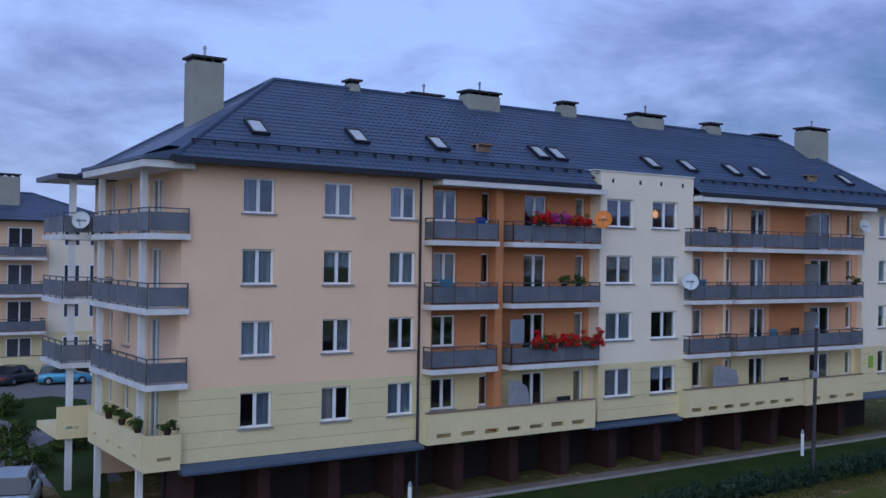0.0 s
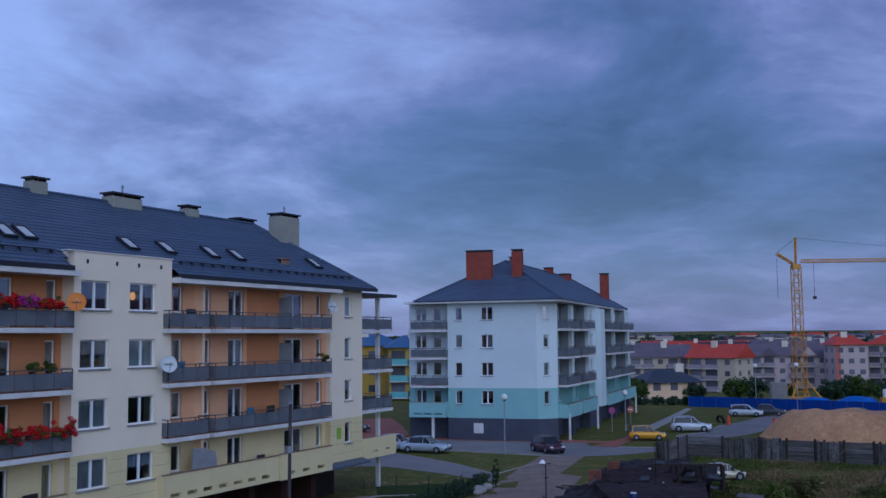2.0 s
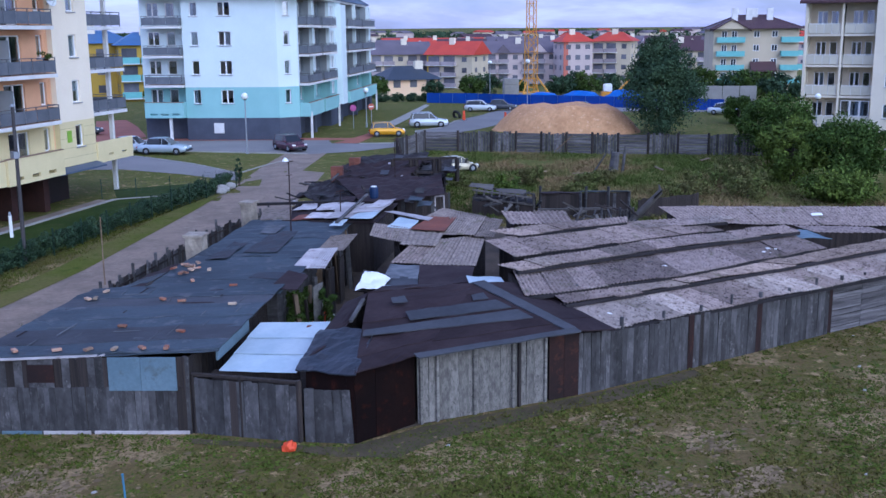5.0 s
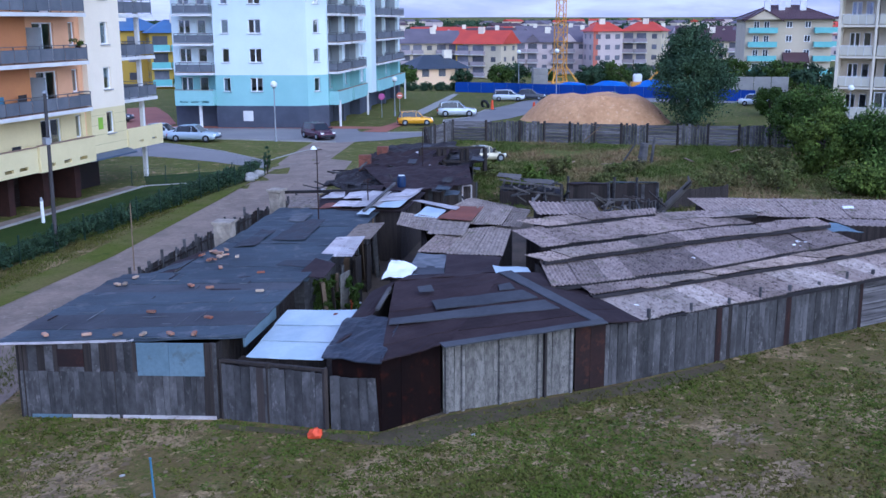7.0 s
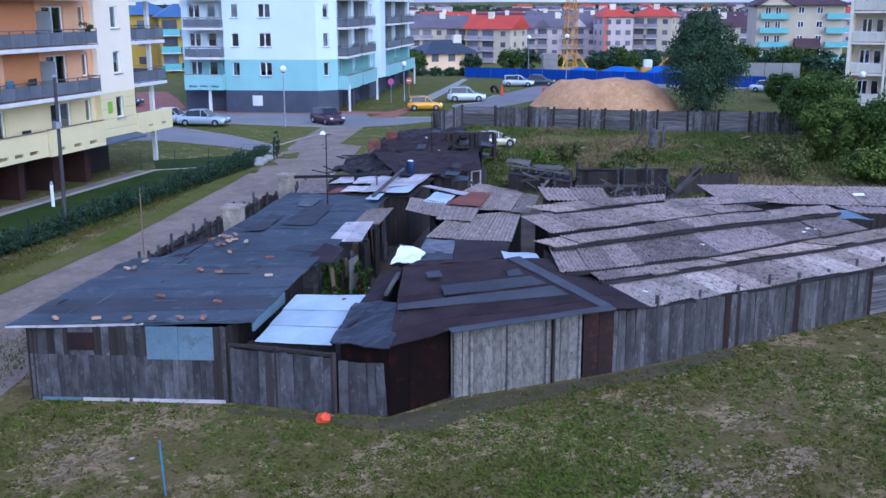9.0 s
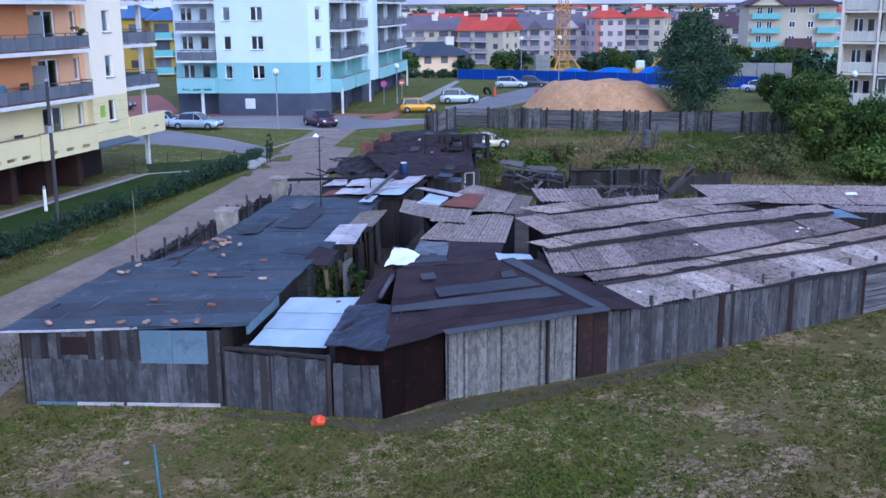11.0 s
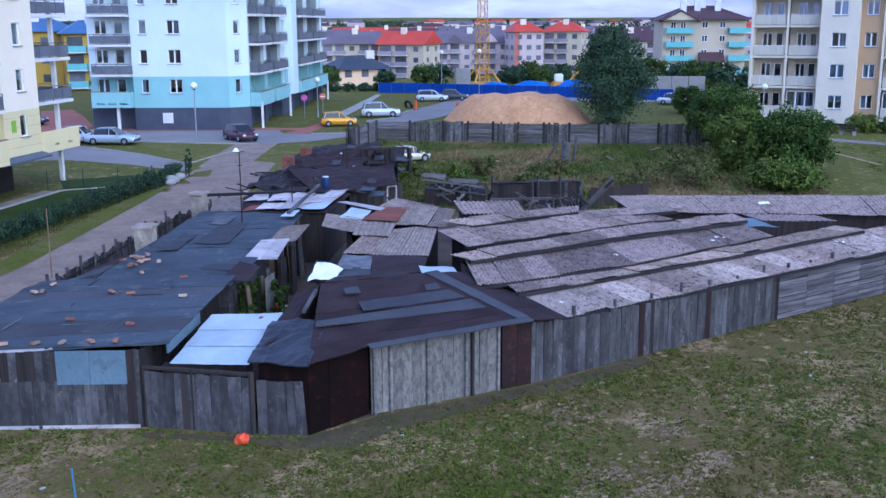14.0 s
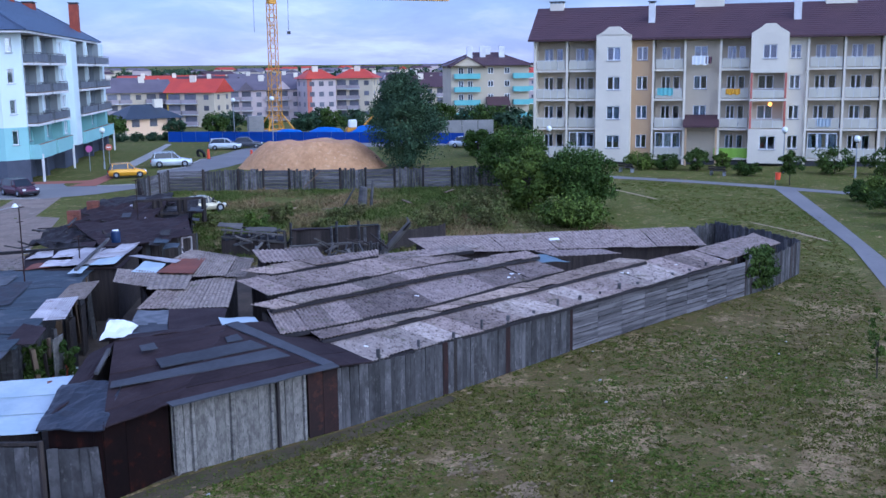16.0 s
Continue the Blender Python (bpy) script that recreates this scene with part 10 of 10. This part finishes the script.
lattice(crane, "mast", (0, 0, 0), (0, 0, 10.5), 1.7, 1.5, CRANE)
lattice(crane, "mast", (0, 0, 10.5), (0, 0, 22.0), 1.3, 1.3, CRANE)
lattice(crane, "jib", (1.0, 0, 23.0), (35.2, 0, 23.2), 0.6, 1.5, CRANE, True)
lattice(crane, "counter_jib", (-0.5, 0, 22.6), (-3.2, 0, 24.3), 0.32, 1.2, CRANE)
lattice(crane, "apex", (0.0, 0, 22.4), (0.1, 0, 27.0), 0.22, 1.1, CRANE)
bm = bmesh.new()
tube(bm, (17.5, 0, 23.3), (17.2, 0, 25.4), 0.09, 0.06, 6)
part("jib_post", bm, CRANE, crane)
bm = bmesh.new()
cuboid(bm, -0.65, 0.65, -0.65, 0.65, 21.7, 22.5)
part("slewing_ring", bm, CRANE, crane)
bm = bmesh.new()
cuboid(bm, -2.6, 2.6, -2.6, 2.6, 0, 0.5)
part("ballast", bm, CONCRETE, crane)
for sx in (-1, 1):
    for sy in (-1, 1):
        bm = bmesh.new()
        tube(bm, (sx * 2.4, sy * 2.4, 0.5), (sx * 0.85, sy * 0.85, 3.2), 0.16, 0.12, 6)
        tube(bm, (sx * 2.4, sy * 2.4, 0.6), (0, 0, 0.6), 0.14, 0.14, 6)
        part("foot_strut", bm, CRANE, crane)
bm = bmesh.new()
for x, z0, z1 in ((3.0, 17.2, 22.9), (-3.2, 17.0, 23.6)):
    tube(bm, (x, 0, z0), (x, 0, z1), 0.035, n=4)
tube(bm, (0.1, 0, 26.9), (17.2, 0, 25.3), 0.02, n=4)
tube(bm, (17.2, 0, 25.3), (33.0, 0, 23.4), 0.02, n=4)
tube(bm, (0.1, 0, 26.9), (-3.2, 0, 24.4), 0.03, n=4)
part("cable", bm, GUTTER, crane)
bm = bmesh.new()
cuboid(bm, 2.75, 3.25, -0.2, 0.2, 16.7, 17.2)
part("hook_block", bm, GUTTER, crane)

# ---- street furniture ----
pole = thing("utility_pole", "dark weathered timber utility pole beside the lane", "pole", shift(17.95, 46.1, terrain(17.95, 46.1)))
bm = bmesh.new()
tube(bm, (0, 0, -0.2), (0.1, 0.02, 7.2), 0.10, 0.07, 12)
part("shaft", bm, POLE_WOOD, pole)
bm = bmesh.new()
tube(bm, (0.1, 0.02, 7.2), (0.1, 0.02, 7.32), 0.13, 0.04, 12)
part("cap", bm, GALV, pole)
bm = bmesh.new()
cuboid(bm, -0.12, 0.12, -0.2, 0.22, 4.9, 5.2)
part("bracket", bm, GALV, pole)


def street_lamp(x, y, h, label="slim grey street lamp with a white globe"):
    t = thing("street_lamp", label, "street lamp", shift(x, y, terrain(x, y)), group="street lamps")
    bm = bmesh.new()
    tube(bm, (0, 0, 0), (0, 0, h - 0.3), 0.07, 0.045)
    tube(bm, (0, 0, 0), (0, 0, 0.7), 0.11, 0.09)
    part("post", bm, GALV, t)
    bm = bmesh.new()
    bmesh.ops.create_uvsphere(bm, u_segments=14, v_segments=9, radius=0.3, matrix=shift(0, 0, h - 0.1))
    part("globe", bm, LAMP_WHITE, t, smooth=True)
    bm = bmesh.new()
    tube(bm, (0, 0, h - 0.42), (0, 0, h - 0.3), 0.14, 0.18)
    part("collar", bm, GUTTER, t)


street_lamp(49.6, 75.6, 5.1)
street_lamp(73.0, 87.2, 4.2)
street_lamp(96.5, 16.0, 3.6)
street_lamp(99.0, 22.9, 4.1)
street_lamp(94.8, 45.5, 4.0)
street_lamp(104.5, 91.0, 6.5)
street_lamp(111.0, 104.0, 6.0)


def bin_(x, y, h=0.95):
    t = thing("litter_bin", "orange plastic litter bin on a post", "litter bin", shift(x, y, terrain(x, y)), group="litter bins")
    bm = bmesh.new()
    tube(bm, (0, 0, 0), (0, 0, h), 0.04)
    part("post", bm, GALV, t)
    bm = bmesh.new()
    tube(bm, (0, -0.2, h - 0.6), (0, -0.2, h), 0.2, 0.24, 12)
    part("body", bm, RED_PAINT, t)


bin_(58.6, 84.1, 1.1)
bin_(87.8, 20.9, 1.1)
for x, y in ((86.5, 85.3), (87.9, 79.9)):
    t = thing("traffic_barrier", "orange plastic traffic post on the street", "traffic post", shift(x, y, 0), group="traffic posts")
    bm = bmesh.new()
    tube(bm, (0, 0, 0.05), (0, 0, 1.15), 0.2, 0.12, 12)
    part("post", bm, RED_PAINT, t)
    bm = bmesh.new()
    cuboid(bm, -0.3, 0.3, -0.3, 0.3, 0, 0.06)
    part("foot", bm, TYRE, t)
for x, y in ((20.9, 55.2), (-0.4, 41.4)):
    t = thing("bollard", "white painted concrete bollard at the garages", "bollard", shift(x, y, terrain(x, y)), group="bollards")
    bm = bmesh.new()
    tube(bm, (0, 0, 0), (0, 0, 1.25), 0.1, 0.09, 10)
    part("post", bm, LAMP_WHITE, t)
    bm = bmesh.new()
    tube(bm, (0, 0, 1.25), (0, 0, 1.45), 0.1, 0.05, 10)
    part("cap", bm, GALV, t)
for x, y, a in ((92.8, 36.2, 1.3), (93.6, 27.5, 1.3)):
    t = thing("bench", "dark slatted park bench on the lawn", "bench", frame_at(x, y, 0, a), group="benches")
    for k in range(3):
        bm = bmesh.new()
        cuboid(bm, -0.9, 0.9, -0.25 + k * 0.17, -0.11 + k * 0.17, 0.42, 0.46)
        part("seat_slat", bm, WOOD_DARK, t)
    for k in range(2):
        bm = bmesh.new()
        cuboid(bm, -0.9, 0.9, 0.26, 0.3, 0.55 + k * 0.17, 0.68 + k * 0.17)
        part("back_slat", bm, WOOD_DARK, t)
    for x0 in (-0.7, 0.66):
        bm = bmesh.new()
        cuboid(bm, x0, x0 + 0.06, -0.2, 0.28, 0, 0.42)
        part("leg", bm, GALV, t)
for x, y, mt in ((70.8, 86.8, MAGENTA), (73.3, 86.7, RED_PANEL)):
    t = thing("road_sign", "round road sign on a grey post", "road sign", frame_at(x, y, 0, -0.7), group="road signs")
    bm = bmesh.new()
    tube(bm, (0, 0, 0), (0, 0, 2.6), 0.035, n=8)
    part("post", bm, GALV, t)
    bm = bmesh.new()
    tube(bm, (0, -0.06, 2.3), (0, -0.04, 2.3), 0.35, n=20)
    part("disc", bm, mt, t)
    if mt is RED_PANEL:
        bm = bmesh.new()
        cuboid(bm, -0.22, 0.22, -0.075, -0.062, 2.25, 2.35)
        part("bar", bm, LAMP_WHITE, t)
for i, (x, y, r) in enumerate(((36.3, 58.6, 0.45), (37.4, 59.4, 0.4), (35.6, 57.6, 0.3), (-25.8, 60.2, 0.5), (-24.2, 57.0, 0.4))):
    bm = bmesh.new()
    bmesh.ops.create_icosphere(bm, subdivisions=2, radius=r)
    for v in bm.verts:
        v.co = Vector((v.co.x * 1.3, v.co.y, v.co.z * 0.7)) * (1 + 0.3 * noise.noise(v.co * 2.5 + Vector((i, 0, 0))))
    ob = part("boulder", bm, KERB, None, m=shift(x, y, 0.12))
    tagged(ob, "pale grey boulder at the edge of the grass", "boulder", group="boulders")


# ---- things on the balconies ----
def on_a(s, y, z):
    return frame_at(-7.17, 39.98, 0, ANG_A) @ Vector((s, y, z))


def flower_box(s0, s1, y, z, mat, label, seed, drop=0.12):
    p = on_a((s0 + s1) / 2, y, z)
    t = thing("flower_box", label, "flower box", frame_at(p.x, p.y, p.z, ANG_A), group="balcony flowers")
    w = (s1 - s0) / 2
    bm = bmesh.new()
    cuboid(bm, -w, w, -0.1, 0.1, -0.22, -0.04)
    part("trough", bm, WOOD_DARK, t)
    rng = np.random.default_rng(seed)
    for nm, mt, k, sz in (("leaves", LEAF_LIGHT, 14, 0.05), ("blossom", mat, 46, 0.055)):
        cl = [(rng.uniform(-w, w), rng.normal(-0.06, 0.08), rng.normal(0.05, drop), 0.14) for _ in range(int(k * max(0.6, w)))]
        v, f = leaf_cloud(rng, cl, 46, sz, 1.0)
        put(nm, raw_mesh(nm, v.tolist(), f.tolist(), mt), t)


flower_box(13.9, 15.1, -0.85, 11.92, FLOWER_RED, "balcony box full of red flowers", 1)
flower_box(15.1, 16.2, -0.85, 11.96, FLOWER_PINK, "balcony box full of magenta flowers", 2)
flower_box(16.2, 17.5, -0.85, 11.92, FLOWER_RED, "balcony box full of red flowers", 3)
flower_box(14.1, 15.4, -0.88, 6.18, FLOWER_RED, "balcony box of hanging red flowers", 4, 0.16)
flower_box(15.75, 16.9, -0.88, 6.2, FLOWER_RED, "balcony box of hanging red flowers", 5, 0.16)
flower_box(17.2, 18.4, -0.88, 6.2, FLOWER_RED, "balcony box of hanging red flowers", 6, 0.16)
for i, (s, y, z) in enumerate(((-3.7, 0.8, 3.3), (-3.7, 2.8, 3.3), (-3.7, 4.6, 3.3), (-2.9, -0.2, 3.3), (17.2, -0.55, 8.75), (39.2, -0.7, 8.75), (16.2, -0.6, 8.7))):
    p = on_a(s, y, z)
    t = thing("potted_plant", "dark leafy plant in a balcony pot", "potted plant", shift(p.x, p.y, p.z), group="balcony plants")
    bm = bmesh.new()
    tube(bm, (0, 0, 0), (0, 0, 0.22), 0.12, 0.16, 10)
    part("pot", bm, PIER, t)
    rng = np.random.default_rng(200 + i)
    v, f = leaf_cloud(rng, [(rng.normal(0, 0.15), rng.normal(0, 0.15), 0.3 + rng.uniform(-0.1, 0.25), 0.15) for _ in range(9)], 40, 0.06, 1.0)
    put("leaves", raw_mesh("leaves", v.tolist(), f.tolist(), LEAF), t)


def dish(p, r, mat, label, face):
    t = thing("satellite_dish", label, "satellite dish", Matrix.Translation(p) @ Matrix.Rotation(face, 4, "Z") @ Matrix.Rotation(radians(-22), 4, "X"), group="satellite dishes")
    verts, faces, nr, na = [], [], 5, 22
    for k, off in enumerate((0.0, 0.02)):
        verts.append((0, 0.12 + off, 0))
        for i in range(1, nr + 1):
            for j in range(na):
                a = 2 * math.pi * j / na
                rr = r * i / nr
                verts.append((rr * math.cos(a), 0.12 * (1 - (i / nr) ** 2) + off, rr * 1.08 * math.sin(a)))
    per = 1 + nr * na
    for k in (0, per):
        for j in range(na):
            faces.append((k, k + 1 + j, k + 1 + (j + 1) % na))
            for i in range(nr - 1):
                b = k + 1 + i * na
                faces.append((b + j, b + na + j, b + na + (j + 1) % na, b + (j + 1) % na))
    put("reflector", raw_mesh("reflector", verts, faces, mat), t)
    bm = bmesh.new()
    tube(bm, (0, 0.1, -r), (0, -r * 1.0, -0.1), 0.015, n=5)
    part("arm", bm, GALV, t)
    bm = bmesh.new()
    tube(bm, (0, -r * 1.0, -0.1), (0, -r * 0.85, -0.05), 0.04, n=8)
    part("receiver", bm, DISH_GREY, t)
    bm = bmesh.new()
    tube(bm, (0, 0.13, 0), (0, 0.5, -0.1), 0.03, n=6)
    part("mount", bm, GALV, t)
    bm = bmesh.new()
    for i in range(4):
        cuboid(bm, -0.2 + i * 0.11, -0.12 + i * 0.11, 0.05, 0.06, -0.03, 0.03)
    part("lettering_bar", bm, GUTTER, t)


dish(on_a(18.14, -1.15, 12.06), 0.43, DISH_ORANGE, "round orange satellite dish on the balcony rail", ANG_A - 0.75)
dish(on_a(24.37, -1.1, 9.05), 0.43, DISH_GREY, "round pale grey satellite dish on the balcony rail", ANG_A - 0.6)
dish(on_a(40.50, -0.5, 12.40), 0.38, DISH_GREY, "pale satellite dish on the peach wall", ANG_A - 0.3)
dish(on_a(L0 - 1.6, 8.3, 11.5), 0.38, DISH_GREY, "pale satellite dish on the end balcony", ANG_A - 0.5)
for i, (s, z, mt, w) in enumerate(((11.6, 11.2, BLUE_PAINT, 0.5), (27.2, 11.75, DARK_CAR, 0.6), (9.8, 8.9, LIGHT_BLUE, 0.7), (32.5, 6.0, LIGHT_BLUE, 0.6), (34.5, 6.1, WOOD_DARK, 1.0), (33.5, 3.4, GUTTER, 0.7), (26.6, 8.8, LIGHT_BLUE, 0.9), (16.8, 3.4, GUTTER, 0.9))):
    p = on_a(s, -0.25, z - 0.35)
    t = thing("balcony_chair", "small dark folding chair on a balcony", "chair", frame_at(p.x, p.y, 0, ANG_A + srnd.uniform(-0.5, 0.5)), group="balcony chairs")
    fl = max(f for f in FLOORS if f < z)
    bm = bmesh.new()
    cuboid(bm, -w / 2, w / 2, -0.2, 0.2, fl + 0.44, fl + 0.48)
    part("seat", bm, mt, t)
    bm = bmesh.new()
    cuboid(bm, -w / 2, w / 2, 0.2, 0.24, fl + 0.5, fl + 1.1)
    part("backrest", bm, mt, t)
    for x0 in (-w / 2, w / 2 - 0.03):
        for y0 in (-0.2, 0.18):
            bm = bmesh.new()
            cuboid(bm, x0, x0 + 0.03, y0, y0 + 0.03, fl + 0.03, fl + 0.44)
            part("leg", bm, GALV, t)


def on_c(s, y, z):
    return frame_at(100.16, 41.37, 0, ANG_C) @ Vector((s, y, z))


# washing, screens and a lit lamp on the ivory building
for s, f, w, h, mt, lab in ((5.9, FC[2] + 0.35, 1.6, 0.75, TURQ, "turquoise towel hung on the rail"), (9.3, FC[3] + 0.4, 1.6, 0.9, LAMP_WHITE, "white washing on the line"), (12.6, FC[2] + 0.4, 1.4, 0.6, TAXI, "yellow towel hung on the rail"), (13.0, FC[0] + 0.0, 4.2, 1.0, LIME, "lime green balcony screen"), (10.1, FC[3] + 0.5, 0.7, 0.7, MAROON, "red cloth on the rail"), (21.4, FC[1] + 0.2, 1.3, 0.8, SILVER, "grey washing hung on the rail")):
    p = on_c(s - w / 2, -0.02, f)
    bm = bmesh.new()
    nn = 14
    vs = []
    for i in range(nn + 1):
        x, y, zl = w * i / nn, 0.03 * math.sin(i * 1.7), 0.05 * math.sin(i)
        vs.append([bm.verts.new(q) for q in ((x, y - 0.012, zl), (x, y - 0.012, h), (x, y + 0.012, h), (x, y + 0.012, zl))])
    for q, r in zip(vs, vs[1:]):
        for k in range(4):
            bm.faces.new((q[k], r[k], r[(k + 1) % 4], q[(k + 1) % 4]))
    ob = part("cloth", bm, mt, None, m=frame_at(p.x, p.y, p.z, ANG_C))
    tagged(ob, lab, "cloth", group="balcony cloths")
p = on_c(16.2, -0.6, 6.2)
bm = bmesh.new()
bmesh.ops.create_icosphere(bm, subdivisions=2, radius=0.22)
lamp = part("ceiling_lamp", bm, LAMPLIGHT, None, m=shift(*p))
tagged(lamp, "round balcony lamp glowing orange", "lamp")
